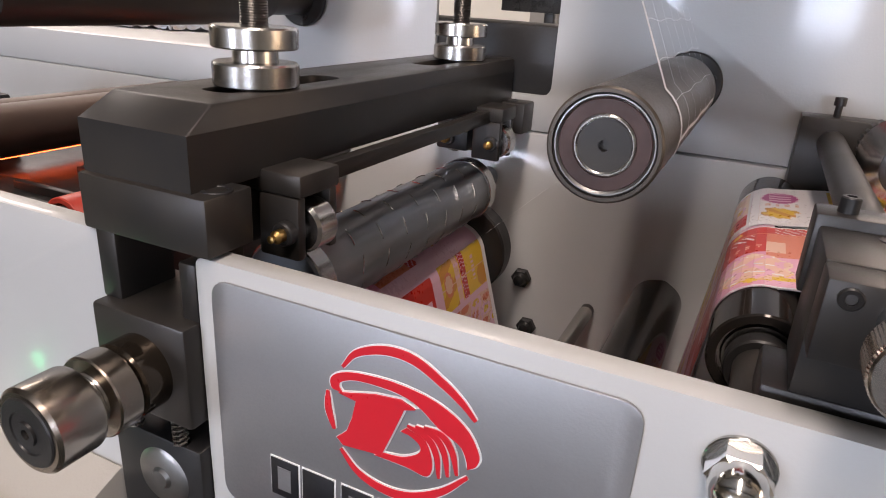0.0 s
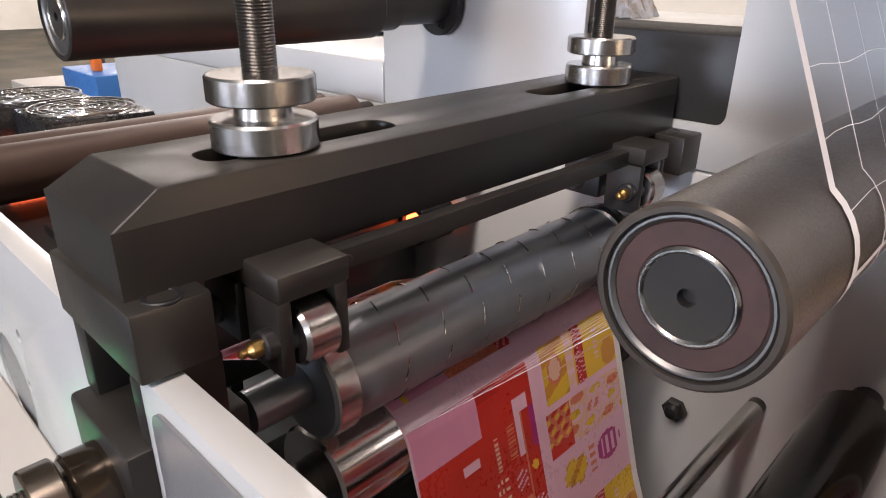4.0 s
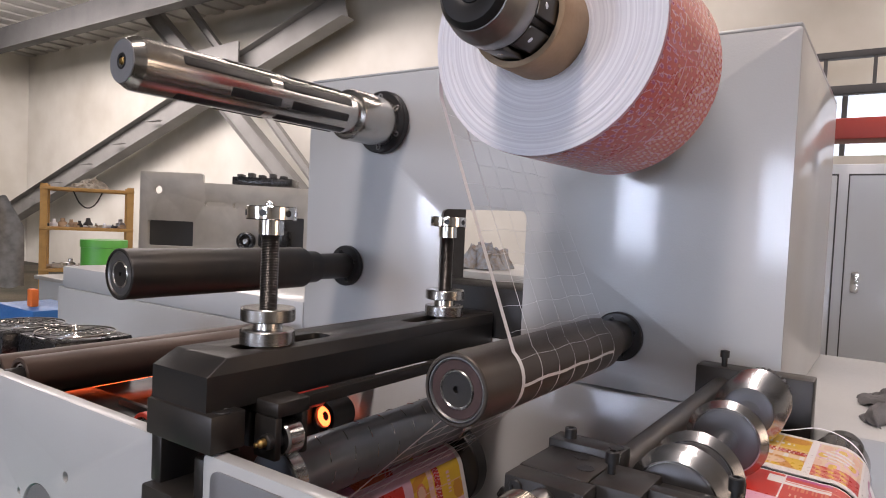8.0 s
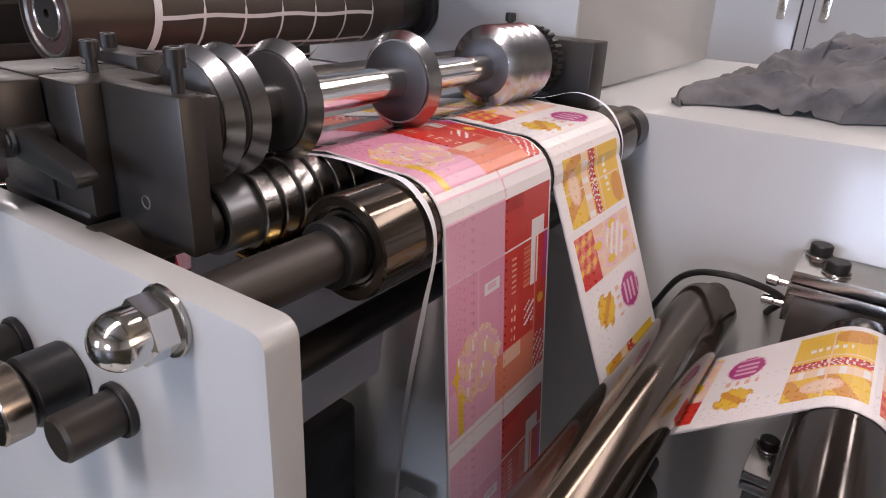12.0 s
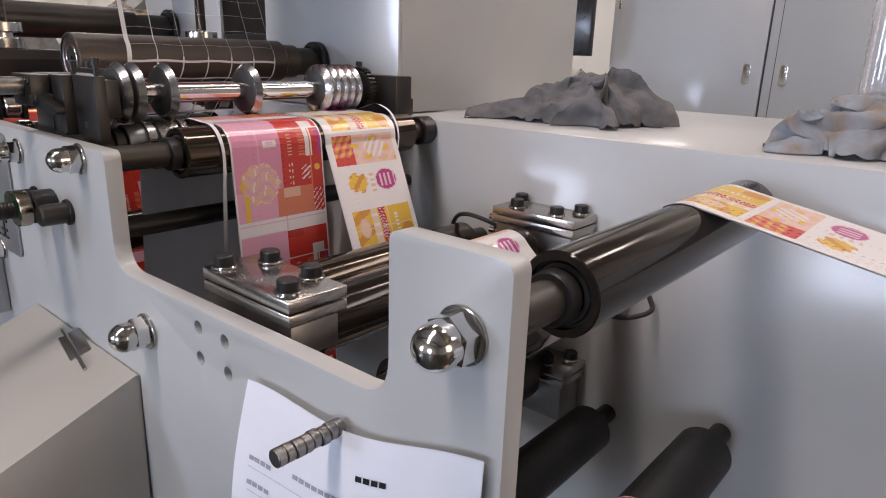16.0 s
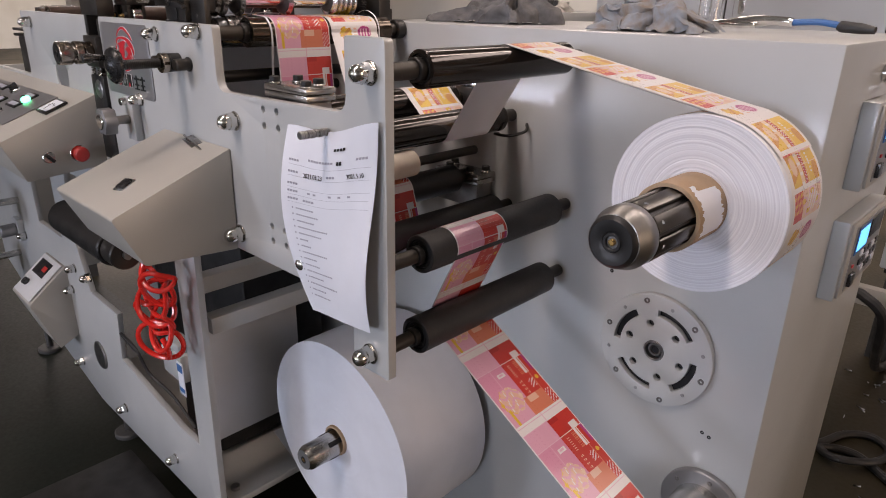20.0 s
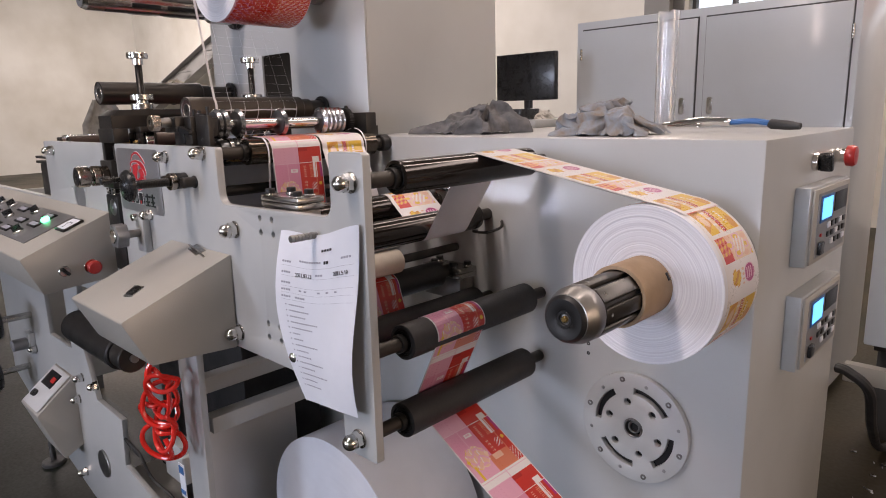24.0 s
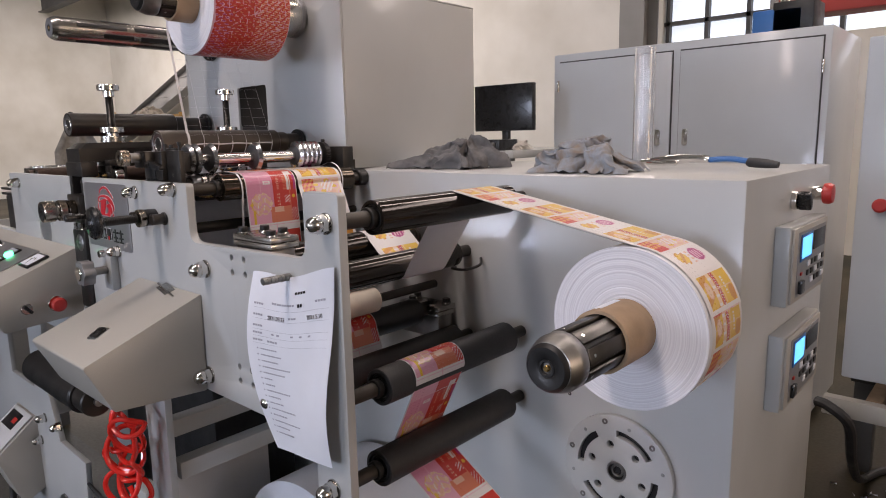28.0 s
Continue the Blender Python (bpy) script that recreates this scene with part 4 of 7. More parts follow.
def wrap(roll, r, y0, y1, ink, cols, name="printed_wrap"):
    """The printed outermost turn of a roll, in the roll's space."""
    n, verts, faces, idx = 600, [], [], []
    for k in range(n):
        a = 2 * math.pi * k / n
        for c in range(cols + 1):
            verts.append((r * math.cos(a), y0 + (y1 - y0) * c / cols, r * math.sin(a)))
    rep = max(1, round(2 * math.pi * r / PITCH))
    for k in range(n):
        for c in range(cols):
            a, b = k * (cols + 1) + c, ((k + 1) % n) * (cols + 1) + c
            faces.append((a, a + 1, b + 1, b))
            idx.append(ink((c + 0.5) / cols, (n - k) / n * rep * PITCH))
    me = bpy.data.meshes.new(name)
    me.from_pydata(verts, [], faces)
    for mt in WEB:
        me.materials.append(mt)
    me.polygons.foreach_set("material_index", idx)
    me.polygons.foreach_set("use_smooth", [True] * len(faces))
    ob = new(name, me)
    ob.parent = roll
    return ob


wrap(RW1, 0.1184, 0.010, 0.128, ink_b, 64)
# torn label stuck on the core
bm = bmesh.new()
rnd = random.Random(5)
cells = {}
for a in range(-62, 30, 3):
    lo, hi = -0.070 + 0.006 * rnd.random(), -0.006 - 0.012 * abs(math.sin(a * 0.06)) * rnd.random()
    if a > 14:
        hi = lo + 0.012
    for k, y in enumerate((lo, hi)):
        cells[a, k] = bm.verts.new((0.04450 * math.cos(math.radians(a)), y, 0.04450 * math.sin(math.radians(a))))
for a in range(-62, 27, 3):
    bm.faces.new((cells[a, 0], cells[a + 3, 0], cells[a + 3, 1], cells[a, 1]))
part("torn_label", bm, PAPER, RW1, "torn white paper left on the core", m=pose(0, 0, 0, 0, 84, 0))
part("black_mark", boxes(((-0.006, -0.006, 0.0437), (0.006, -0.0006, 0.0453), 0.0006)), INK, RW1, m=pose(0, 0, 0, 0, 62, 0))
RW2 = wound("label_roll", 0.335, 0.537, 0.0385, 0.1018, 0.135, 0.268, "smaller roll of pink and red labels on a card core")
wrap(RW2, 0.1021, 0.006, 0.127, ink_a, 64)
UNW = wound("liner_roll", -0.412, 0.428, 0.0315, 0.246, 0.200, 0.455, "large plain white unwinding roll", PAPER, PAPER)
MAT = wound("waste_roll", -0.720, 1.742, 0.0385, 0.1130, 0.190, 0.385, "red and amber roll of wound waste matrix", WOUND, WEB[6])


def ink_m(u, v):
    """Wound waste: coloured bands seen through a lattice of thin lines."""
    j = math.sin(v * 190) * 0.006 + math.sin(v * 77 + u * 9) * 0.007 + math.sin(u * 33 + v * 300) * 0.002
    if (v + j + u * 0.01) % 0.0155 < 0.0009 or (u + j) % 0.085 < 0.0045:
        return 6 if math.sin(v * 510 + u * 80) > -0.2 else 9
    n = math.sin(v * 830 + u * 21) + math.sin(v * 391 - u * 57)
    if u < 0.22:
        return 7 if n > 1.3 else (1 if n > 0.7 else 2)
    if u < 0.55:
        return 2 if n > -0.6 else (11 if n > -1.2 else 3)
    if n < -1.2:
        return 10
    return 3 if n > 0.7 else (1 if n < -0.9 else 2)


wrap(MAT, 0.1134, 0.004, 0.193, ink_m, 90)
part("liner_web", boxes(((-0.725, 0.056, 0.335), (-0.722, 0.315, 0.66))), LINER, press, "grey backing web passing down inside the frame", m=at_press())

# ---------- waste matrix lattice ----------
def lattice(name, line, y0, y1, count, pitch, label, wide=0.0016, first=0.0042, end=None):
    """A net of thin strips along a line in x and z."""
    rows = dashed(line, 0.004)
    t = thing(name, line[0][0], y0, line[0][1], label, "waste web", "waste matrix")
    o = Vector((line[0][0], y0, line[0][1]))
    total = rows[-1][1]
    e0, e1 = end or (y0, y1)
    lay = lambda f, s: (y0 + (y1 - y0) * f) * (1 - s / total) + (e0 + (e1 - e0) * f) * s / total

    def ribbon(f, w):
        bm = bmesh.new()
        vs = []
        for (x, z), s in rows:
            h = w / 2 if f == 0 or s < 0.27 else (w / 4 if f < 0.2 else w / 9)
            vs.append((bm.verts.new(Vector((x, lay(f, s) - h, z)) - o), bm.verts.new(Vector((x, lay(f, s) + h, z)) - o)))
        for (a, b), (c, d) in zip(vs, vs[1:]):
            bm.faces.new((a, b, d, c))
        return bm
    for k in range(count):
        part("long_strip", ribbon(k / (count - 1), first if k == 0 else wide), LACE, t)
    s = pitch * 0.5
    while s < total - 0.004:
        i = min(range(len(rows)), key=lambda j: abs(rows[j][1] - s))
        j = min(i + 1, len(rows) - 1)
        i = j - 1
        (x0, z0), (x1, z1) = rows[i][0], rows[j][0]
        f = (0.0030 if s < 0.27 else 0.0003) / max(1e-6, math.hypot(x1 - x0, z1 - z0))
        bm = bmesh.new()
        n, off = 14, random.Random(s).uniform(-0.002, 0.002)
        up_, lo_ = [], []
        for k in range(n + 1):
            y = lay(k / n, s)
            g = 0.0011 * math.sin(k * 1.3 + s * 40)
            q = (g / 0.004)
            up_.append(bm.verts.new(Vector((x0 + (x1 - x0) * q, y, z0 + (z1 - z0) * q)) - o))
            lo_.append(bm.verts.new(Vector((x0 + (x1 - x0) * (q + f), y, z0 + (z1 - z0) * (q + f))) - o))
        for k in range(n):
            bm.faces.new((up_[k], up_[k + 1], lo_[k + 1], lo_[k]))
        part("cross_strip", bm, LACE, t)
        s += pitch
    return t


LT = lattice("waste_matrix", [(-0.892, 1.272), (-0.756, 1.4062)] + arc(-0.733, 1.430, 0.0312, -120, 55, 16) + [(-0.826, 1.690), (-0.8345, 1.742)], 0.126, 0.368, 7, 0.0155 * 1.6,
             "white lattice of peeled label waste", wide=0.0021, first=0.0058, end=(0.196, 0.385))

# ---------- die station ----------
DX = -0.963
beam = thing("pressure_beam", DX, 0.0, 1.4155, "heavy black steel pressure beam with slots", "beam")
slots = [rounded([(-0.008, 0.056), (0.018, 0.056), (0.018, 0.176), (-0.008, 0.176)], 0.012), rounded([(-0.008, 0.320), (0.018, 0.320), (0.018, 0.43), (-0.008, 0.43)], 0.012)]
bm = plate([(-0.040, 0.0), (-0.040, 0.48), (-0.030, 0.497), (0.030, 0.497), (0.041, 0.48), (0.041, 0.0)], slots, -0.024, 0.008, 0.0, "xy")
top = plate([(-0.040, 0.0), (-0.040, 0.48), (-0.030, 0.497), (0.030, 0.497), (0.041, 0.48), (0.041, 0.0)], slots, 0.008, 0.0215, 0.0, "xy")
for v in top.verts:  # the front end is cut away at a slope
    if v.co.y < 0.001 and v.co.z > 0.015:
        v.co.y, v.co.x = 0.022, v.co.x * 0.93
sharp = [e for e in top.edges if len(e.link_faces) == 2 and e.calc_face_angle(0) > 0.5 and max(p.co.z for p in e.verts) > 0.01]
bmesh.ops.bevel(top, geom=sharp, offset=0.0012, segments=2, affect="EDGES", profile=0.5, clamp_overlap=True)
tm = bpy.data.meshes.new("beam_top")
top.to_mesh(tm)
top.free()
bm.from_mesh(tm)
bpy.data.meshes.remove(tm)
part("beam_body", bm, OXIDE, beam)
for y in (0.0, 0.455):
    part("saddle_block", boxes(((-0.042, y - 0.004, -0.056), (0.054 if y < 0.1 else 0.068, y + 0.032, -0.0225), 0.002)), OXIDE, beam)
    part("bolt_well", ring(0.006, 0.009, -0.024, -0.0218, 0.0005, 24, "z", (0.045, y + 0.014, 0)), INK, beam)
for y in (0.092, 0.402):
    t = thing("clamp_spindle", DX + 0.008, y, 1.4375, "threaded spindle with knurled steel nuts", "spindle", "clamp spindles")
    prof = [(0.0085, -0.03)]
    for k in range(84):
        prof += [(0.0083, k * 0.00155), (0.0088, 0.0008 + k * 0.00155)]
    part("threaded_rod", lathe(prof + [(0.0085, 0.130)], 20, "z"), BLUED, t)
    part("knurled_nut", lathe([(0.0255, 0.0), (0.0268, 0.001), (0.0268, 0.0135), (0.0255, 0.0148), (0.0145, 0.015), (0.0140, 0.0225), (0.0255, 0.0230), (0.0268, 0.024), (0.0268, 0.035), (0.0255, 0.0362), (0.009, 0.0364)], 120, "z", teeth=0.0266), STEEL, t)
    c = part("top_collar", lathe([(0.009, 0.108), (0.0125, 0.108), (0.0125, 0.122), (0.0235, 0.1225), (0.0245, 0.1235), (0.0245, 0.135), (0.0235, 0.1362), (0.006, 0.1365)], 56, "z"), CHROME, t)
    for k in range(6):
        a = math.radians(60 * k)
        part("tommy_hole", rod(0.0034, 0.0238, 0.0249, 0.0002, 16, "x"), INK, c, m=pose(0, 0, 0.1292, 0, 0, 60 * k))
# bearing blocks in the slot of the front plate
blk = thing("bearing_block", -0.961, 0.0, 1.036, "stack of black bearing blocks sliding in the frame slot", "bearing block")
part("upper_column", boxes(((-0.038, -0.002, 0.280), (-0.022, 0.04, 0.330), 0.002)), OXIDE, blk)
part("upper_column", boxes(((0.024, 0.0, 0.280), (0.037, 0.04, 0.316), 0.002)), OXIDE, blk)
part("top_block", boxes(((-0.037, -0.012, 0.214), (0.037, 0.05, 0.281), 0.003)), OXIDE, blk)
part("lower_block", boxes(((-0.037, -0.008, 0.110), (0.037, 0.05, 0.196), 0.003)), OXIDE2, blk)
part("bottom_block", boxes(((-0.037, -0.004, 0.004), (0.037, 0.05, 0.104), 0.003)), OXIDE2, blk)
part("bearing_cap", lathe([(0.001, -0.012), (0.006, -0.012), (0.008, -0.010), (0.018, -0.010), (0.021, -0.008), (0.021, -0.006)], 40), DULLSTEEL, blk, m=pose(0.004, 0, 0.166))
for x in (-0.018, 0.020):
    part("spring", tube([(x + 0.0042 * math.cos(k * 0.9), -0.006 + 0.0042 * math.sin(k * 0.9), 0.195 + k * 0.0005) for k in range(42)], 0.0010, 6), STEEL, blk)
kn = part("pressure_adjuster", rod(0.0235, -0.030, 0.0, 0.002, 44), ANOD, blk, "steel pressure adjuster with knurled rings", m=pose(0.002, 0, 0.246))
part("thread", lathe([(0.0150 + 0.0007 * (k % 2), -0.066 + k * 0.0011) for k in range(34)], 36), STEEL, kn)
part("lock_ring", lathe([(0.013, -0.047), (0.0235, -0.047), (0.0245, -0.046), (0.0245, -0.033), (0.0235, -0.032), (0.013, -0.032)], 120, teeth=0.0244), KNURL, kn)
part("knurled_knob", lathe([(0.015, -0.082), (0.0225, -0.082), (0.0245, -0.080), (0.0245, -0.057), (0.0235, -0.055), (0.013, -0.055)], 120, teeth=0.0244), KNURL, kn)
part("end_cap", lathe([(0.0028, -0.077), (0.0030, -0.0835), (0.0066, -0.0835), (0.0070, -0.0822), (0.0120, -0.0822), (0.0125, -0.0830), (0.0190, -0.0830), (0.0198, -0.0822), (0.0198, -0.0800)], 48), OXIDE2, kn)
# die cylinder, anvil and pressure rollers
DIE = thing("die_cylinder", -0.935, 0.108, 1.303, "dark magnetic die cylinder with bright cutting rules", "die cylinder")
part("cylinder", lathe([(0.012, -0.055), (0.012, -0.02), (0.031, -0.02), (0.033, -0.018), (0.033, -0.003), (0.0315, -0.002), (0.0315, 0.0), (0.0318, 0.001), (0.0318, 0.275), (0.0315, 0.276), (0.0315, 0.278), (0.033, 0.279), (0.033, 0.294), (0.031, 0.296), (0.012, 0.296), (0.012, 0.355)], 72), DIESTEEL, DIE)
rule = None
for j in range(7):
    for k in range(9):
        m = pose(0, 0.03 + j * 0.035, 0, 0, 40 * k + 11 * j, 0)
        if rule:
            again(rule, m)
        else:
            rule = part("cutting_rule", tube([(0.0324 * math.cos(math.radians(d)), d * 0.00018, 0.0324 * math.sin(math.radians(d))) for d in range(0, 25, 4)], 0.00055, 5), CHROME, DIE, m=m)
for y in (-0.0185, 0.2785):
    part("bearer_ring", ring(0.0316, 0.0338, y, y + 0.016, 0.001, 64), STEEL, DIE)
ANV = thing("anvil_cylinder", -0.935, 0.09, 1.235, "bright steel anvil cylinder under the die", "cylinder")
part("cylinder", rod(0.0330, 0.0, 0.34, 0.002, 64), CHROME, ANV)
part("journal", rod(0.014, -0.07, 0.38, 0.001), OXIDE, ANV)
part("drive_gear", lathe([(0.02, 0.30), (0.052, 0.30), (0.054, 0.302), (0.054, 0.322), (0.052, 0.324), (0.02, 0.324)], 60), OXIDE2, ANV)
for y in (0.054, 0.380):
    t = thing("pressure_roller", -0.925, y, 1.346, "black fork bracket with steel wheels pressing the die", "pressure roller", "pressure rollers")
    part("top_plate", boxes(((-0.036, 0.0, 0.036), (0.032, 0.040, 0.050), 0.002)), OXIDE, t)
    part("cheek", boxes(((0.0, 0.0, -0.004), (0.030, 0.008, 0.036), 0.002)), OXIDE, t)
    part("cheek", boxes(((-0.034, 0.032, -0.004), (0.030, 0.040, 0.036), 0.002)), OXIDE, t)
    part("back_block", boxes(((-0.040, -0.002, 0.002), (-0.004, 0.028, 0.036), 0.003)), OXIDE2, t)
    for x in (-0.026, 0.022):
        wh = part("wheel", rod(0.0165, 0.010, 0.030, 0.002, 44), STEEL, t, m=pose(x, 0, 0.014))
        part("axle", rod(0.0075, -0.006, 0.036, 0.001, 24), OXIDE2, wh)
        part("nipple", lathe([(0.001, -0.017), (0.0025, -0.016), (0.002, -0.013), (0.0042, -0.011), (0.0042, -0.006)], 14), BRASS, wh)
t = thing("tie_bar", -0.912, 0.09, 1.386, "black bar joining the two pressure brackets", "bar")
part("bar", boxes(((-0.005, 0.0, -0.006), (0.005, 0.31, 0.006), 0.001)), OXIDE, t)
for y in (0.012, 0.298):
    part("clamp_screw", rod(0.0032, 0.005, 0.0075, 0.0005, 16, "x", (0, y, 0)), OXIDE2, t)
# bolts in the back plate near the die
for x, z in ((-0.885, 1.180), (-0.872, 1.116)):
    t = thing("hex_bolt", x, W, z, "dark bolt in the grey back plate", "bolt", "back plate bolts")
    part("head", hexbody(0.0125, -0.010, 0.0, 0.002), OXIDE2, t)
    part("tip", lathe([(0.0001, -0.017), (0.006, -0.015), (0.0085, -0.010)], 20), OXIDE2, t)

# ---------- slitter ----------
def hexsock(name, parent, m, r=0.0052, h=0.009):
    """A black socket-head screw standing on local z."""
    k = max(0.0, h - 0.0075)  # a head of at most 7.5 mm on a bare shank
    return part(name, lathe([(r * 0.5, h - 0.003), (r * 0.5, h), (r - 0.0006, h), (r, h - 0.0006), (r, k), (r * 0.62, k), (r * 0.62, min(k, 0.0) - 0.012)], 28, "z"), OXIDE2, parent, m=m)


sl = thing("slitter_bracket", -0.562, 0.03, 1.356, "black steel slitter bracket with bolts and a lever", "bracket")
part("side_plate", boxes(((0.007, 0.0, -0.003), (0.0605, 0.0105, 0.062), 0.0012)), OXIDE, sl)
part("slide_block", boxes(((-0.0245, -0.010, 0.004), (0.0066, 0.030, 0.061), 0.0012)), OXIDE, sl)
part("front_block", boxes(((-0.070, -0.030, 0.0290), (-0.0195, -0.0105, 0.0605), 0.0012), ((-0.070, -0.011, 0.0045), (-0.0249, 0.034, 0.0612), 0.0012)), OXIDE, sl)
part("cross_slide", boxes(((-0.072, 0.0345, 0.030), (-0.0215, 0.054, 0.066), 0.0012)), OXIDE, sl)
part("inner_rail", boxes(((0.0068, 0.0108, 0.020), (0.046, 0.0290, 0.0575), 0.0012)), OXIDE, sl)
part("inner_housing", boxes(((-0.080, -0.0095, -0.034), (0.0, 0.03, 0.0042), 0.002)), OXIDE2, sl)
for x, y, z, h in ((-0.019, 0.012, 0.061, 0.014), (0.052, 0.0060, 0.062, 0.017), (-0.060, 0.044, 0.066, 0.007)):
    hexsock("socket_screw", sl, pose(x, y, z), 0.0041, h)
for x, z in ((-0.062, 0.0545), (-0.0255, 0.0540)):
    hexsock("socket_screw", sl, pose(x, -0.0298, z, 90), 0.0042, 0.0015)
for x, y, z in ((-0.034, 0.008, 0.0613), (-0.044, 0.026, 0.0613), (0.034, 0.0210, 0.0576), (-0.028, 0.045, 0.0661)):
    w_ = part("bolt_well", ring(0.0048, 0.0053, 0.0, 0.0004, 0.0001, 24, "z", (x, y, z)), OXIDE2, sl)
    # flush black disc, painted for the darkness of a deep recess
    part("well_floor", rod(0.0048, -0.0002, 0.0003, 0.0001, 20, "z", (x, y, z)), INK, w_)
part("scraper_strip", boxes(((0.014, 0.055, -0.034), (0.050, 0.155, -0.031), 0.0008)), BRASS, sl, "tan metal strip with a screw")
part("strip_screw", rod(0.0035, -0.0312, -0.0285, 0.0006, 16, "z", (0.034, 0.085, 0)), DULLSTEEL, sl)
part("tapped_hole", ring(0.0024, 0.0032, -0.0004, 0.0, 0.0001, 20), DULLSTEEL, sl, m=pose(0.030, 0, 0.014))
lev = part("clamp_lever", plate(rounded([(-0.008, 0.0065), (0.004, 0.0055), (0.046, 0.0035), (0.050, 0.0), (0.046, -0.0042), (0.004, -0.006), (-0.008, -0.0065)], 0.003, 4), [], -0.026, -0.017, 0.002), OXIDE2, sl, m=pose(-0.020, 0, 0.036, 0, 10, 0))
part("lever_hub", rod(0.0062, -0.028, -0.010, 0.001, 24), OXIDE2, lev)
hexsock("hub_screw", lev, pose(0, -0.0278, 0, 90), 0.0034, 0.0012)
part("slot_gap", boxes(((-0.0248, -0.0312, 0.034), (-0.0190, -0.0102, 0.0405))), INK, sl)
k2 = thing("depth_knob", -0.606, -0.004, 1.405, "steel knob with a finely knurled rim, brown reflection in its colour", "knob")
part("knob_body", lathe([(0.0062, -0.030), (0.0062, -0.0365), (0.0066, -0.037), (0.0145, -0.037), (0.0153, -0.0363), (0.0160, -0.035), (0.0160, -0.021), (0.0153, -0.0195), (0.009, -0.0190)], 140, teeth=0.0159), KNURL, k2, sharp=15)
part("socket", ring(0.0036, 0.0061, -0.033, -0.029, 0.0002, 28), DULLSTEEL, k2)
part("bore", rod(0.0035, -0.0305, -0.029, 0.0001, 20), INK, k2)
part("stem", rod(0.009, -0.019, 0.006, 0.001, 28), DULLSTEEL, k2)
fb = thing("slitter_bracket", -0.562, 0.442, 1.354, "black end bracket of the slitter with a bolt", "bracket")
part("side_plate", boxes(((-0.066, 0.0, -0.01), (0.053, 0.032, 0.062), 0.0015)), OXIDE, fb)
part("back_lug", boxes(((-0.05, 0.0322, 0.006), (0.045, 0.045, 0.03), 0.002)), OXIDE, fb)
hexsock("socket_screw", fb, pose(-0.038, 0.012, 0.062), 0.005, 0.018)
part("lock_bar", rod(0.0115, -0.37, 0.0, 0.001, 32), OXIDE, fb, m=pose(-0.038, 0, 0.040))
BLADE = mat("ground_blade_steel", (0.50, 0.50, 0.51), 0.24, 1.0, 0.03, 30, 2600, 0.0, rvar=0.03)
HUBGREY = mat("satin_hub", (0.10, 0.10, 0.105), 0.42, 0.7, 0.08, 30, 2600, 0.0, rvar=0.04)
KS = thing("slitting_shaft", -0.549, 0.07, 1.399, "polished shaft with round slitting blades", "slitter", rz=0.9)
part("shaft", rod(0.0105, -0.02, 0.36, 0.001, 36), CHROME, KS)


def blade(y, r=0.0316, hub=0.0252, ridge=False):
    prof = [(0.011, -0.0052), (hub + 0.0012, -0.0052), (hub + 0.0018, -0.0046), (r - 0.0005, 0.0008), (r, 0.0013), (r - 0.0005, 0.0018), (hub + 0.001, 0.0034), (0.011, 0.0034)]
    if ridge:
        prof = [(0.011, -0.0058), (hub, -0.0058), (hub + 0.0015, -0.0050), (r - 0.0004, -0.0004), (r, 0.0), (r - 0.0004, 0.0004), (hub + 0.0005, 0.0040), (0.011, 0.0042)]
    a = part("blade", lathe(prof, 80), BLADE, KS, sharp=18, m=pose(0, y, 0))
    part("blade_hub", lathe([(0.0105, -0.0068), (hub - 0.0012, -0.0068), (hub, -0.0060), (hub, -0.0045)], 48), HUBGREY, a)
    part("spacer", rod(0.0145, 0.003, 0.0095, 0.0005, 40), OXIDE2, a)
    return a


for y in (0.001, 0.016, 0.051, 0.157):
    blade(y)
for k in range(5):
    blade(0.268 + 0.0130 * k, 0.0316, 0.0225, True)
gear = bmesh.new()
for k in range(30):
    a = math.radians(12 * k)
    box(gear, (-0.0014, 0.338, 0.024), (0.0014, 0.350, 0.0285))
    bmesh.ops.rotate(gear, verts=gear.verts[-8:], cent=(0, 0, 0), matrix=Matrix.Rotation(a, 3, "Y"))
rod(0.0245, 0.338, 0.350, 0.001, 40, "y", (0, 0, 0), gear)
part("drive_gear", gear, OXIDE2, KS)

# ---------- clamp blocks of the nip rollers ----------
def clamp(x, y, z, label, wide=0.055, tall=0.075, spots=((-0.045, 0.008), (-0.030, 0.043), (0.041, 0.009), (0.026, 0.043))):
    t = thing("clamp_block", x, y, z, label, "clamp block", "clamp blocks")
    part("block", boxes(((-wide, 0.0, -tall), (wide, 0.046, -0.022), 0.002)), DULLSTEEL, t)
    part("lower_cap", boxes(((-wide - 0.004, -0.004, -0.021), (wide + 0.004, 0.052, -0.011), 0.0012)), STEEL, t)
    part("upper_cap", boxes(((-wide - 0.004, -0.004, -0.010), (wide + 0.004, 0.052, 0.0), 0.0012)), STEEL, t)
    for dx, dy in spots:
        a = part("bolt", lathe([(0.0001, 0.011), (0.0075, 0.011), (0.0085, 0.010), (0.0085, 0.0028), (0.0102, 0.0024), (0.0102, 0.0)], 28, "z"), OXIDE2, t, m=pose(dx, dy, 0))
        part("washer", rod(0.0105, 0.0, 0.0022, 0.0004, 28, "z"), CHROME, a)
    return t


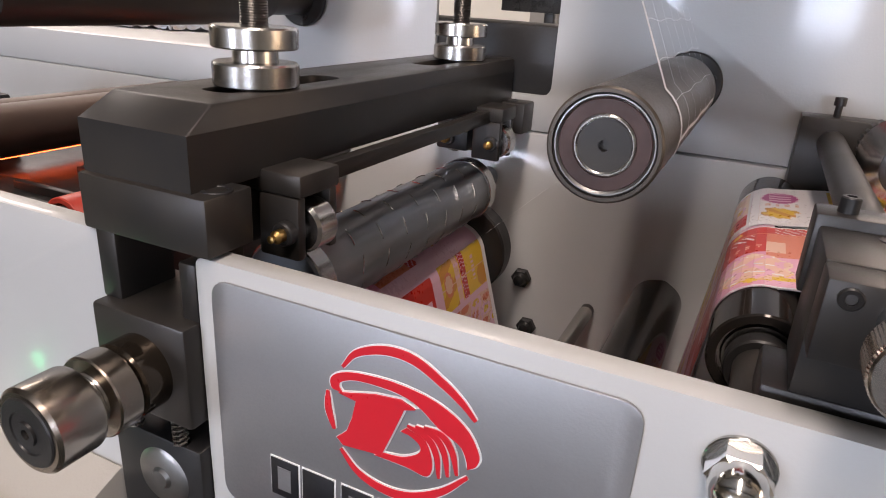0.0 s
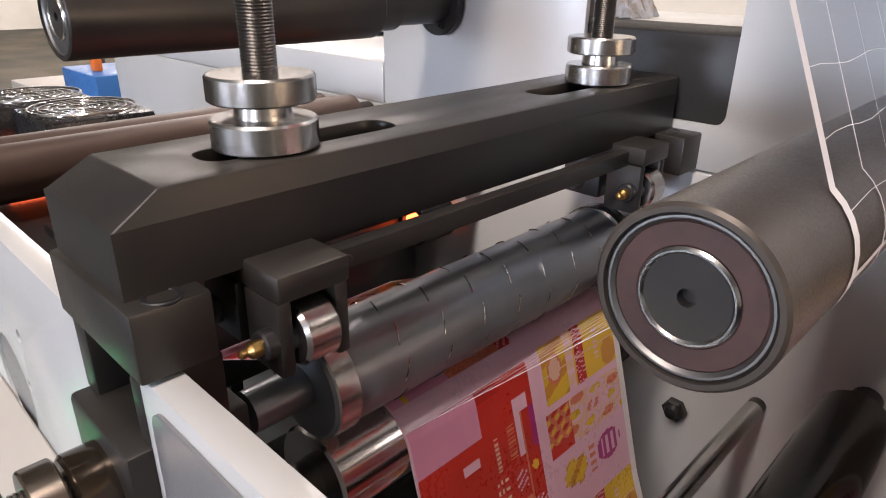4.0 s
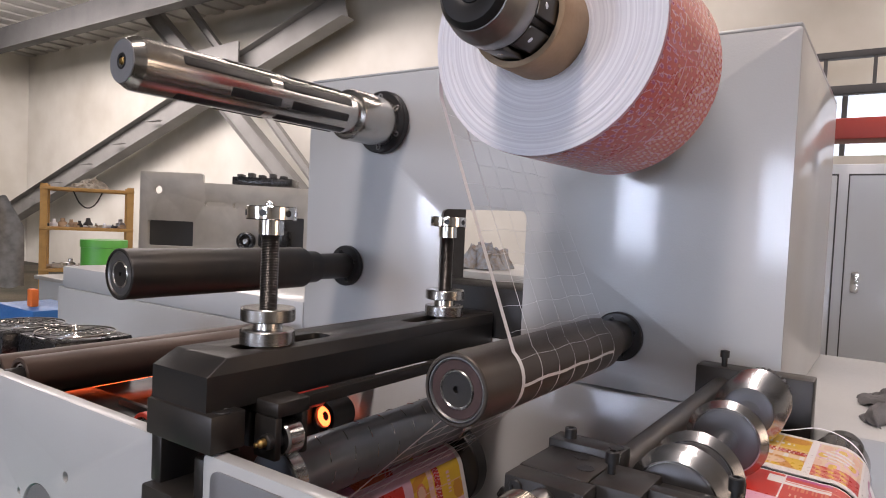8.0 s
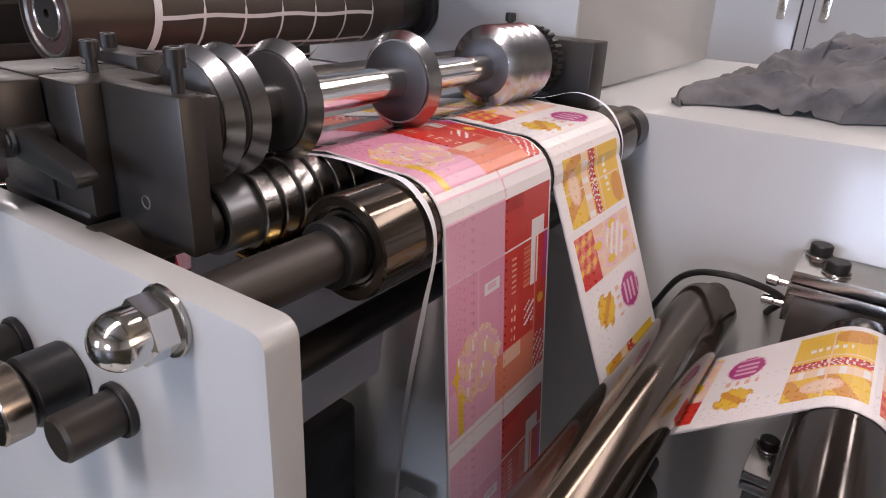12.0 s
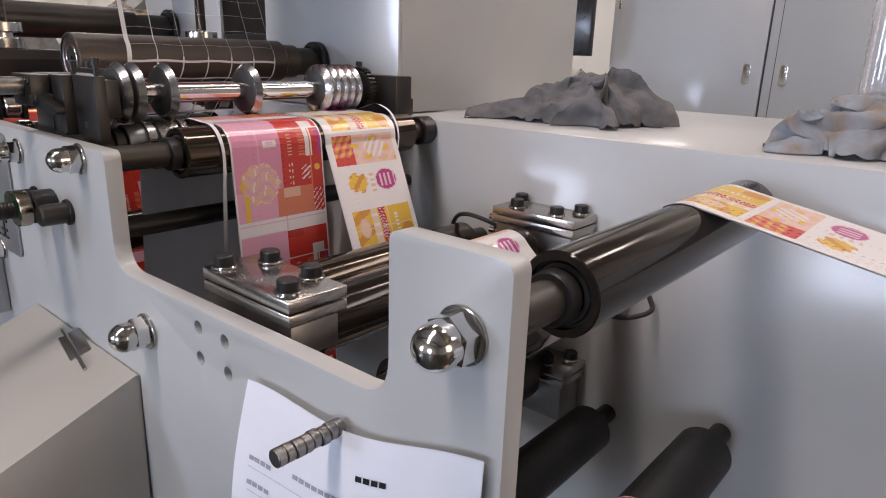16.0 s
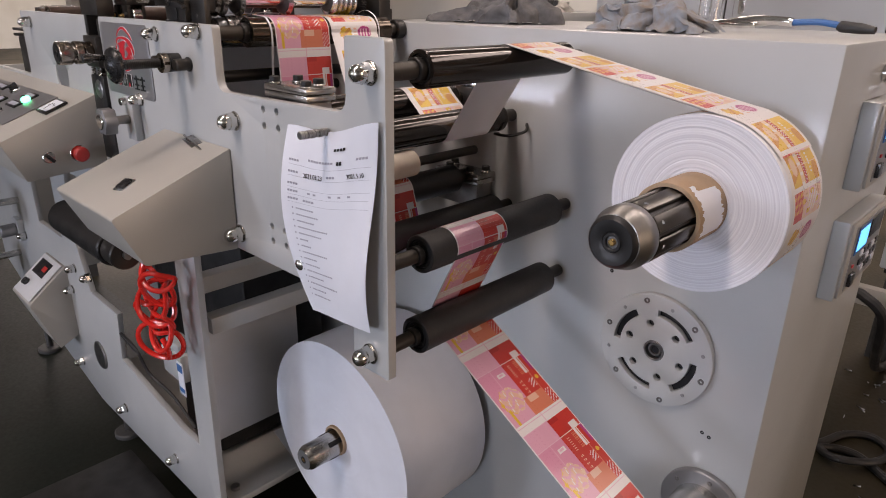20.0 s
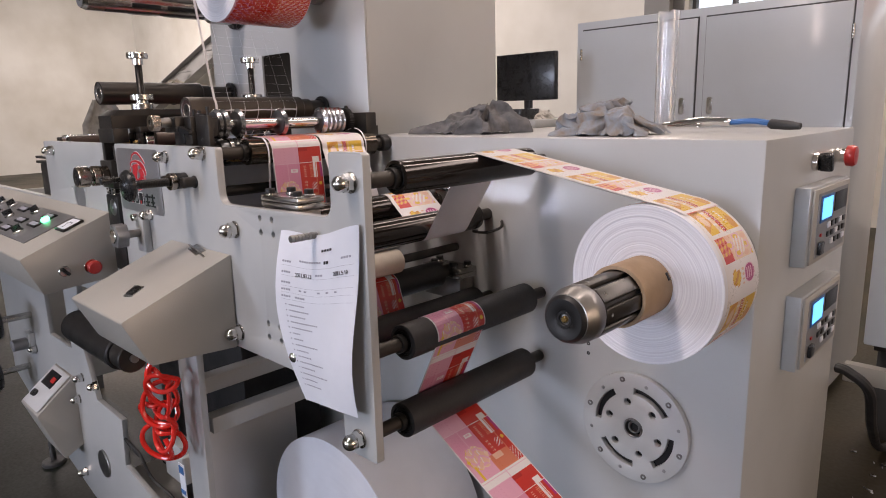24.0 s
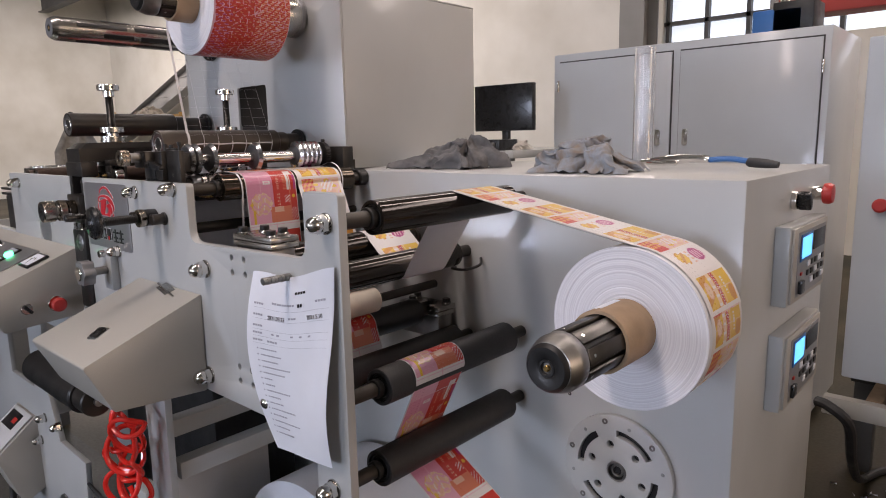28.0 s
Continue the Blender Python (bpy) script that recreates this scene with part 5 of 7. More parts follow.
clamp(-0.261, 0.030, 1.273, "steel clamp block with four black bolts", tall=0.05)
BACKSPOTS = ((-0.046, 0.042), (-0.031, 0.010), (0.027, 0.009), (0.043, 0.040))
clamp(-0.256, 0.427, 1.266, "steel clamp block bolted at the back plate", tall=0.075, spots=BACKSPOTS)
clamp(-0.252, 0.427, 1.072, "dark clamp block bolted low at the back plate", tall=0.07, spots=BACKSPOTS)
sw = thing("limit_sensor", -0.305, 0.440, 1.235, "small sensor with two chrome screws", "sensor")
part("plate", boxes(((-0.012, 0.0, -0.02), (0.006, 0.012, 0.016), 0.001)), STEEL, sw)
for z in (-0.008, 0.010):
    part("screw", lathe([(0.0001, -0.022), (0.005, -0.020), (0.005, -0.012), (0.003, -0.011), (0.003, 0.0)], 16, "x"), CHROME, sw, m=pose(-0.008, 0.006, z))

# ---------- logo plate and adjusters on the front plate ----------
lp = thing("name_plate", -0.797, 0.0, 1.296, "brushed metal name plate with a red emblem", "name plate")
part("sheet", plate(rounded(rect(-0.114, 0.117, -0.093, 0.0525), 0.012), [], -0.0022, -0.0002, 0.0005), PLATE, lp)


def stroke(points, w, name="emblem", material=LOGORED, y=-0.0032, parent=None):
    """A flat raised stroke, tapering to its ends."""
    bm = bmesh.new()
    points = [(p.x, p.z) for p in curve_points([(x, 0, z) for x, z in points], 8)]
    n = len(points)
    rows = []
    for i, (x, z) in enumerate(points):
        a, b = points[max(0, i - 1)], points[min(n - 1, i + 1)]
        d = Vector((b[0] - a[0], b[1] - a[1])).normalized()
        h = w * (0.35 + 0.65 * math.sin(math.pi * (i + 0.6) / (n + 0.2))) / 2
        rows.append([bm.verts.new((x - d.y * h, yy, z + d.x * h)) for yy in (y, -0.0021)] + [bm.verts.new((x + d.y * h, yy, z - d.x * h)) for yy in (-0.0021, y)])
    for r, q in zip(rows, rows[1:]):
        for k in range(4):
            bm.faces.new((r[k], r[(k + 1) % 4], q[(k + 1) % 4], q[k]))
    bm.faces.new(rows[0])
    bm.faces.new(rows[-1])
    return part(name, bm, material, parent or lp)


def swoosh(outer, inner, name, grow, material, y):
    """A flat raised shape between two smooth edges."""
    a, b = curve_points([(x, 0, z) for x, z in outer], 8), curve_points([(x, 0, z) for x, z in inner], 8)
    n = 40
    bm = bmesh.new()
    rows = []
    for k in range(n + 1):
        p, q = a[round(k / n * (len(a) - 1))], b[round(k / n * (len(b) - 1))]
        d = (p - q).normalized() * grow if (p - q).length > 1e-6 else Vector()
        p, q = p + d, q - d
        rows.append([bm.verts.new((p.x, y, p.z)), bm.verts.new((q.x, y, q.z)), bm.verts.new((q.x, -0.0021, q.z)), bm.verts.new((p.x, -0.0021, p.z))])
    for r_, q_ in zip(rows, rows[1:]):
        for k in range(4):
            bm.faces.new((r_[k], r_[(k + 1) % 4], q_[(k + 1) % 4], q_[k]))
    bm.faces.new(rows[0])
    bm.faces.new(rows[-1])
    return part(name, bm, material, lp)


for grow, mt, y in ((0.0009, LOGOWHITE, -0.0029), (0.0, LOGORED, -0.0035)):
    stroke([(-0.028, 0.026), (-0.020, 0.036), (-0.004, 0.0425), (0.012, 0.042), (0.028, 0.034), (0.038, 0.027), (0.045, 0.020)], 0.0050 + 2 * grow, "emblem_arc", mt, y)
    stroke([(-0.037, 0.009), (-0.0365, -0.002), (-0.033, -0.013)], 0.0042 + 2 * grow, "emblem_arc", mt, y)
    stroke([(-0.029, -0.024), (-0.018, -0.035), (-0.002, -0.0395), (0.014, -0.037), (0.030, -0.027), (0.043, -0.013)], 0.0050 + 2 * grow, "emblem_arc", mt, y)
    swoosh([(-0.028, 0.011), (-0.0345, 0.012), (-0.034, 0.019), (-0.022, 0.0245), (0.002, 0.0265), (0.024, 0.0235), (0.040, 0.015), (0.048, 0.003), (0.0475, -0.004), (0.043, -0.008)],
           [(-0.028, 0.011), (-0.030, 0.014), (-0.028, 0.0175), (-0.018, 0.021), (0.002, 0.0215), (0.015, 0.018), (0.026, 0.010), (0.038, 0.004), (0.042, -0.003), (0.043, -0.008)], "emblem_band", grow, mt, y)
    stem = [(-0.030, 0.0105), (-0.0195, 0.009), (-0.0215, -0.001), (-0.025, -0.011), (-0.031, -0.017), (-0.027, -0.0205), (-0.004, -0.0180), (0.003, 0.000), (0.008, 0.0135), (0.014, 0.0156), (0.006, 0.0185), (-0.009, 0.0165)]
    part("emblem_stem", plate([(x * (1 + grow * 60) + grow * 0.7, z * (1 + grow * 50)) for x, z in stem], [], y - 0.0002 - (0.0004 if grow == 0 else 0), -0.0021, 0), mt, lp)
    swoosh([(-0.004, -0.0165), (0.008, -0.0145), (0.0165, -0.009), (0.0175, -0.004), (0.0125, -0.0005), (0.0065, 0.0005)],
           [(-0.008, -0.0195), (0.010, -0.0195), (0.022, -0.0205), (0.0245, -0.012), (0.0200, 0.0000), (0.0095, 0.0035)], "emblem_bowl", grow, mt, y - 0.0003)
    for k in range(3):
        stroke([(0.010 + 0.0045 * k, 0.0050 + 0.0012 * k), (0.021 + 0.0040 * k, 0.0022 + 0.0020 * k), (0.0265 + 0.0042 * k, -0.006 + 0.0022 * k), (0.0285 + 0.0047 * k, -0.019 + 0.0028 * k)], 0.0036 + grow, "emblem_ray", mt, y - 0.0004)
# wordmark as plain bars with red and pale insets
for k, (x0, x1) in enumerate(((-0.0765, -0.0575), (-0.0545, -0.0335), (-0.0285, -0.0095), (-0.0055, 0.0150))):
    part("wordmark_edge", boxes(((x0 - 0.0008, -0.0027, -0.0742), (x1 + 0.0008, -0.0021, -0.0472), 0.0002)), LOGOWHITE, lp)
    part("wordmark_bar", boxes(((x0, -0.0034, -0.0735), (x1, -0.0026, -0.048), 0.0003)), INK, lp)
    m_ = (x0 + x1) / 2
    if k % 2:
        part("wordmark_inset", boxes(((m_ - 0.0035, -0.0038, -0.0735), (m_ + 0.0035, -0.0033, -0.0655))), LOGORED, lp)
    else:
        part("wordmark_inset", boxes(((m_ - 0.0045, -0.0037, -0.0685), (m_ + 0.0045, -0.0033, -0.053))), PLATE, lp)
part("divider_bar", boxes(((0.0195, -0.0032, -0.0715), (0.0212, -0.0021, -0.0485), 0.0002)), INK, lp)
for x in (0.0275, 0.0555):
    part("sign_bar", boxes(((x, -0.0032, -0.0565), (x + 0.024, -0.0021, -0.0525)), ((x + 0.0095, -0.0032, -0.0765), (x + 0.0140, -0.0021, -0.0475)), ((x + 0.001, -0.0032, -0.0765), (x + 0.023, -0.0021, -0.0735)), ((x + 0.002, -0.0032, -0.068), (x + 0.022, -0.0021, -0.0645))), INK, lp)


def adjuster(x, z, label):
    t = thing("spindle_adjuster", x, 0, z, label, "adjuster")
    part("bearing_boss", rod(0.0165, -0.022, 0.0, 0.0015, 36), OXIDE2, t)
    part("lock_ring", lathe([(0.008, -0.036), (0.0165, -0.036), (0.0175, -0.035), (0.0175, -0.025), (0.0165, -0.024), (0.008, -0.024)], 96, teeth=0.0174), KNURL, t)
    part("stem", lathe([(0.0082 + 0.0006 * (k % 2), -0.100 + 0.0016 * k) for k in range(40)], 28), OXIDE2, t)
    w = part("hand_wheel", lathe([(0.004, -0.128), (0.008, -0.128), (0.014, -0.124), (0.027, -0.122), (0.031, -0.117), (0.031, -0.112), (0.027, -0.108), (0.012, -0.106), (0.009, -0.098)], 48), PLASTIC, t)
    part("crank_grip", lathe([(0.003, -0.160), (0.007, -0.158), (0.008, -0.148), (0.005, -0.126), (0.004, -0.120)], 24), PLASTIC, w, m=pose(-0.018, 0, 0.012))
    return t


adjuster(-0.560, 1.289, "black hand wheel on a threaded stem")
for x in (-0.608, -0.520):
    t = thing("guide_pin", x, 0, 1.288, "stubby dark steel guide pin", "pin", "guide pins")
    part("pin", rod(0.0105, -0.028, 0.0, 0.0015, 28), OXIDE, t)
    part("collar", ring(0.0104, 0.0128, -0.004, -0.0002, 0.0006, 28), OXIDE2, t)
va = thing("air_valve_knob", -0.785, 0, 1.158, "grey cast knob valve on a small plate", "valve")
part("mount", boxes(((-0.022, -0.018, -0.045), (0.022, 0.0, 0.045), 0.004)), PAINT, va)
part("stem", rod(0.009, -0.05, -0.018, 0.001, 24), DULLSTEEL, va)
prof = []
for k in range(48):
    a = 2 * math.pi * k / 48
    prof.append((0.026 + 0.0028 * math.cos(6 * a), a))
part("lobed_knob", plate([(r * math.cos(a), r * math.sin(a)) for r, a in prof], [], -0.075, -0.050, 0.003), PLATE, va)
part("cap", rod(0.016, -0.079, -0.075, 0.0015, 28), CHROME, va)
part("fitting", rod(0.008, -0.03, -0.018, 0.001, 20), CHROME, va, m=pose(-0.006, 0, 0.036))

# ---------- control boxes ----------
def wedge(name, x0, x1, prof, material, label, category):
    """A sheet-metal box of a side outline in y and z between x0 and x1."""
    t = thing(name, x0, 0, prof[0][1], label, category)
    part("housing", plate(rounded([(y, z - prof[0][1]) for y, z in prof], 0.005, 3), [], 0.0, x1 - x0, 0.003, "yz"), material, t)
    return t


dc = wedge("drive_cover", -0.655, -0.402, [(0.0, 1.155), (-0.004, 0.968), (-0.173, 0.980), (-0.216, 1.070)], PAINT2, "warm grey sloped sheet-metal cover with a rocker switch", "cover")
sa = math.degrees(math.atan2(0.085, 0.216))
rk = part("rocker_switch", boxes(((-0.012, -0.017, 0.0), (0.012, 0.017, 0.004), 0.002)), CHROME, dc, m=pose(0.155, -0.150, 1.0945 - 1.155, sa, 0, 20))
part("rocker", boxes(((-0.008, -0.013, 0.003), (0.008, 0.013, 0.008), 0.002)), PLASTIC, rk)
lt = thing("cover_latch", -0.49, -0.020, 1.158, "loose metal latch lying on the cover edge", "latch")
part("leaf", boxes(((-0.05, -0.012, -0.012), (0.0, 0.010, -0.009), 0.001), ((-0.058, -0.006, -0.010), (0.03, -0.002, -0.005), 0.001)), STEEL, lt, m=pose(0, 0, 0, 20, 8, -8))
cc = wedge("control_console", -2.35, -1.005, [(0.0, 1.186), (0.0, 1.02), (-0.175, 1.005), (-0.215, 1.098)], PAINT2, "warm grey control console with switches and lamps", "console")
ca = math.degrees(math.atan2(0.088, 0.215))
fpnl = part("switch_panel", boxes(((0.02, -0.070, 0.0), (1.225, 0.066, 0.002), 0.0008)), PLATE, cc, m=pose(0, -0.1075, 1.143 - 1.186, ca, 0, 0))
rnd = random.Random(4)
for k in range(5):
    for j in range(3):
        x, y = 0.62 + k * 0.12, -0.045 + j * 0.042
        if rnd.random() < 0.35:
            d = part("dial", boxes(((-0.035, -0.012, 0.002), (0.035, 0.012, 0.006), 0.001)), PLASTIC, fpnl, m=pose(x, y, 0))
            part("scale_window", boxes(((-0.027, -0.007, 0.006), (0.027, 0.007, 0.0068))), INKGREY, d)
        else:
            d = part("selector_switch", rod(0.014, 0.002, 0.010, 0.001, 24, "z"), CHROME, fpnl, m=pose(x, y, 0))
            part("pointer", boxes(((-0.004, -0.013, 0.010), (0.004, 0.013, 0.024), 0.002)), PLASTIC, d, m=pose(0, 0, 0, 0, 0, rnd.uniform(-60, 60)))
part("green_lamp", rod(0.011, 0.002, 0.014, 0.003, 24, "z"), GREENLED, fpnl, m=pose(1.13, 0.020, 0))
part("meter", boxes(((-0.032, -0.028, 0.0), (0.032, 0.028, 0.006), 0.002)), PLASTIC, fpnl, m=pose(1.285, 0.030, 0))
part("meter_face", boxes(((-0.027, -0.022, 0.006), (0.027, 0.022, 0.0066))), PAPER, fpnl, m=pose(1.285, 0.030, 0))
for k in range(9):
    part("scale_mark", boxes(((-0.0004, 0.022, 0.0066), (0.0004, 0.026 + 0.002 * (k % 2 == 0), 0.0070))), INK, fpnl, m=pose(1.285, 0.012, 0, 0, 0, 40 - 10 * k))
part("meter_pointer", boxes(((-0.0005, 0.0, 0.0066), (0.0005, 0.024, 0.0072))), INK, fpnl, m=pose(1.285, 0.012, 0, 0, 0, 22))
eb = part("stop_button", lathe([(0.0001, 0.026), (0.013, 0.025), (0.017, 0.021), (0.017, 0.016), (0.011, 0.013), (0.011, 0.0)], 32, "x"), REDP, cc, m=pose(1.345, -0.060, 1.055 - 1.186))
part("collar", rod(0.019, 0.0, 0.004, 0.001, 32, "x"), CHROME, eb)
ss = part("selector_switch", rod(0.013, 0.0, 0.008, 0.001, 28, "x"), CHROME, cc, m=pose(1.345, -0.125, 1.055 - 1.186))
part("pointer", boxes(((0.008, -0.004, -0.012), (0.020, 0.004, 0.012), 0.002)), PLASTIC, ss, m=pose(0, 0, 0, 40, 0, 0))
ib = wedge("instrument_box", -1.70, -1.52, [(0.0, 0.60), (0.0, 0.36), (-0.06, 0.33), (-0.12, 0.50)], PAINT2, "small grey box with a dark display and knob", "instrument")
part("face", boxes(((0.012, -0.070, 0.0), (0.168, 0.070, 0.002), 0.0006)), LINER, ib, m=pose(0, -0.062, -0.047, 40, 0, 0))
part("display", boxes(((0.03, 0.004, 0.002), (0.125, 0.056, 0.004), 0.0006)), INK, ib, m=pose(0, -0.062, -0.047, 40, 0, 0))
part("red_digits", boxes(((0.085, 0.022, 0.004), (0.115, 0.040, 0.0046))), REDP, ib, m=pose(0, -0.062, -0.047, 40, 0, 0))
part("knob", rod(0.012, 0.002, 0.016, 0.002, 24, "z"), PLASTIC, ib, m=pose(0.06, -0.085, -0.067, 40, 0, 0))
mo = thing("drive_motor", -1.03, -0.105, 0.905, "dark cylindrical geared motor under the cover", "motor")
part("motor_body", rod(0.040, 0.0, 0.30, 0.004, 40, "x"), OXIDE2, mo)
part("gear_head", rod(0.033, 0.30, 0.352, 0.003, 40, "x"), OXIDE, mo)
part("end_screw", rod(0.009, 0.352, 0.362, 0.001, 20, "x"), DULLSTEEL, mo)
part("hanger", boxes(((0.10, 0.03, -0.01), (0.20, 0.106, 0.05), 0.003)), PAINT2, mo)
for x, z, s in ((-1.92, 0.73, 1.0), (-2.05, 0.50, 0.9)):
    t = thing("hand_wheel", x, 0, z, "black hand wheel on a steel spindle", "hand wheel", "hand wheels")
    part("spindle", rod(0.012, -0.11, 0.0, 0.001, 24), STEEL, t)
    part("wheel", lathe([(0.012, -0.125), (0.03, -0.12), (0.05, -0.122), (0.064, -0.118), (0.066, -0.110), (0.060, -0.102), (0.03, -0.106), (0.012, -0.10)], 44), PLASTIC, t)
t = thing("air_regulator", -1.95, -0.02, 0.62, "small grey regulator knob on a bracket", "regulator")
part("mount", boxes(((-0.03, 0.0, -0.04), (0.03, 0.02, 0.04), 0.003)), PAINT, t)
part("knob", rod(0.022, -0.05, 0.0, 0.003, 24), PLATE, t)

# coiled red hose
hs = thing("air_hose", -0.665, -0.055, 0.915, "bright red coiled air hose", "hose")
LOOPS = ((0.030, -0.035, 0.040, 0.030), (0.035, -0.085, 0.036, 0.040), (-0.010, -0.100, 0.050, 0.052), (0.020, -0.115, 0.044, 0.046), (-0.030, -0.165, 0.046, 0.034), (0.015, -0.170, 0.040, 0.048), (0.000, -0.215, 0.047, 0.044), (-0.005, -0.228, 0.040, 0.036))
pts = [(0.0, 0.03, 0.06), (0.02, 0.01, 0.02)]
for n_, (cx, cz, rx, rz_) in enumerate(LOOPS):
    for k in range(14):
        a = 1.2 + k * 2 * math.pi / 14
        q = k / 14
        nx, nz = (LOOPS[n_ + 1][0], LOOPS[n_ + 1][1]) if n_ + 1 < len(LOOPS) else (cx, cz)
        pts.append((cx + (nx - cx) * q * q + rx * math.cos(a) * 0.85, -0.012 + 0.016 * math.sin(n_ * 2.4 + a) + 0.35 * rx * math.cos(a), cz + (nz - cz) * q * q + rz_ * math.sin(a)))
part("coil", tube(curve_points(pts, 5), 0.0056, 9), REDHOSE, hs)
vb = thing("valve_block", -0.80, 0.02, 0.56, "grey pneumatic valve with fittings", "valve")
part("body", boxes(((-0.05, -0.02, -0.045), (0.05, 0.03, 0.03), 0.004), ((-0.03, -0.015, 0.03), (0.04, 0.025, 0.055), 0.003)), PAINT, vb)
for k in range(3):
    part("fitting", lathe([(0.0001, -0.04), (0.006, -0.038), (0.008, -0.026), (0.009, -0.02), (0.009, 0.0)], 18, "x"), CHROME, vb, m=pose(-0.05, -0.01 + 0.015 * k, -0.02 + 0.025 * k))
part("label_card", boxes(((0.055, -0.03, -0.06), (0.085, -0.028, 0.03), 0.0005)), PAPER, vb)
part("label_bar", boxes(((0.058, -0.0312, 0.004), (0.082, -0.03, 0.024))), BLUEP, vb)
part("label_bar", boxes(((0.058, -0.0312, -0.05), (0.082, -0.03, -0.04))), BLUEP, vb)
cb = thing("cable", -0.80, 0.0, 0.48, "black looped cable inside the frame", "cable", "cables")
part("cord", tube(curve_points([(-0.20, -0.01, 0.03), (-0.23, -0.03, 0.08), (-0.14, -0.03, 0.07), (-0.10, -0.02, 0.01), (-0.02, 0.0, -0.03), (0.09, 0.0, -0.07)]), 0.004, 8), RUBBER, cb)
# plain dark boxes filling the space behind the front plate's cutout
part("inner_drive", boxes(((-1.34, 0.20, 0.40), (-0.78, 0.44, 0.92), 0.01), ((-1.0, 0.10, 0.23), (-0.80, 0.30, 0.40), 0.01)), OXIDE2, press, "two dark boxes deep inside the frame", m=at_press())
bm = bmesh.new()
quad = [bm.verts.new(p) for p in ((-0.70, 0.205, 0.300), (-0.43, 0.205, 0.182), (-0.43, 0.450, 0.182), (-0.70, 0.450, 0.300), (-0.70, 0.205, 0.2985), (-0.43, 0.205, 0.1805), (-0.43, 0.450, 0.1805), (-0.70, 0.450, 0.2985))]
for f in ((0, 1, 2, 3), (4, 5, 6, 7), (0, 1, 5, 4), (1, 2, 6, 5), (2, 3, 7, 6), (3, 0, 4, 7)):
    bm.faces.new([quad[k] for k in f])
part("liner_web", bm, LINER, press, "grey backing web leading to the white roll", m=at_press())
# plain dark sheet behind the front plate's rectangular opening
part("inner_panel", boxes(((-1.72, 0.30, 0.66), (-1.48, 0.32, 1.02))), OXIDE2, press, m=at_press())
part("cam_disc", rod(0.045, -0.006, 0.004, 0.002, 36), DULLSTEEL, press, m=at_press(-1.33, 0, 0.36))

# ---------- work order sheet and its magnets ----------
sh = thing("paper_sheet", -0.105, -0.012, 1.01, "curled white work order sheet with printed lines", "paper")


def sheet_place(u, v):
    """u across 0..1, v down 0..1."""
    left, right = -0.205 + 0.008 * v + 0.034 * v * v * v + 0.016 * v * v, 0.002 - 0.010 * v
    x = left + (right - left) * u
    y = -0.004 - 0.020 * math.sin(math.pi * v) * (1 - 0.5 * u) - 0.014 * v - 0.006 * math.sin(6.3 * v + 3 * u) * (0.3 + 0.7 * u) - 0.012 * (u - 0.6) ** 2
    z = 1.224 + 0.030 * u - 0.012 * math.sin(math.pi * u) ** 2 * (1 - v) - (0.285 + 0.020 * u) * v
    return Vector((x, y, z)) - Vector((-0.105, -0.012, 1.01))


bm = bmesh.new()
NU, NV = 24, 32
grid = [[[bm.verts.new(sheet_place(i / NU, j / NV) + Vector((0, d, 0))) for i in range(NU + 1)] for j in range(NV + 1)] for d in (0, 0.0004)]
for s in (0, 1):
    for j in range(NV):
        for i in range(NU):
            bm.faces.new((grid[s][j][i], grid[s][j][i + 1], grid[s][j + 1][i + 1], grid[s][j + 1][i]))
part("sheet", bm, PAPER, sh)


def print_bar(u0, u1, v, h, material, name="printed_line"):
    bm = bmesh.new()
    n = 6
    a = [(bm.verts.new(sheet_place(u0 + (u1 - u0) * k / n, v) - Vector((0, 0.0007, 0))), bm.verts.new(sheet_place(u0 + (u1 - u0) * k / n, v + h) - Vector((0, 0.0007, 0)))) for k in range(n + 1)]
    for (p, q), (r, s) in zip(a, a[1:]):
        bm.faces.new((p, r, s, q))
    part(name, bm, material, sh)


rnd = random.Random(3)
for k in range(4):
    print_bar(0.57 + 0.032 * k, 0.595 + 0.032 * k, 0.085, 0.013, INK)
for u in (0.60, 0.63):
    print_bar(u, u + 0.024, 0.150, 0.018, INK)
for u0, n, v in ((0.08, 4, 0.165), (0.30, 9, 0.150), (0.80, 4, 0.145), (0.08, 4, 0.225), (0.50, 3, 0.222), (0.08, 4, 0.285), (0.08, 4, 0.325), (0.08, 4, 0.365), (0.25, 4, 0.365)):
    for k in range(n):
        print_bar(u0 + 0.030 * k, u0 + 0.024 + 0.030 * k, v, 0.011, INKGREY)
for u in (0.30, 0.36, 0.52, 0.62, 0.72):
    print_bar(u, u + 0.03, 0.322, 0.010, INKGREY)
for v in (0.192, 0.25, 0.31, 0.348, 0.388):
    print_bar(0.08, 0.95, v, 0.0012, INKGREY, "ruled_line")
for k in range(15):
    v, u, end = 0.415 + k * 0.034, 0.12, 0.18 + rnd.uniform(0.06, 0.34) * (1 if k % 3 else 1.3)
    print_bar(u, u + 0.015, v, 0.008, INKGREY)
    u += 0.045
    while u < end:
        print_bar(u, u + 0.018, v, 0.008, INKGREY)
        u += 0.024


def writing(text, u, v, size):
    p, q, r = sheet_place(u, v), sheet_place(u + 0.08, v), sheet_place(u, v - 0.04)
    x = (q - p).normalized()
    y = (r - p - x * (r - p).dot(x)).normalized()
    m = Matrix((x, y, x.cross(y))).transposed().to_4x4()
    m.translation = p - Vector((0, 0.0012, 0))
    lettering("printed_date", text, size, INK, sh, m, 0.0002)


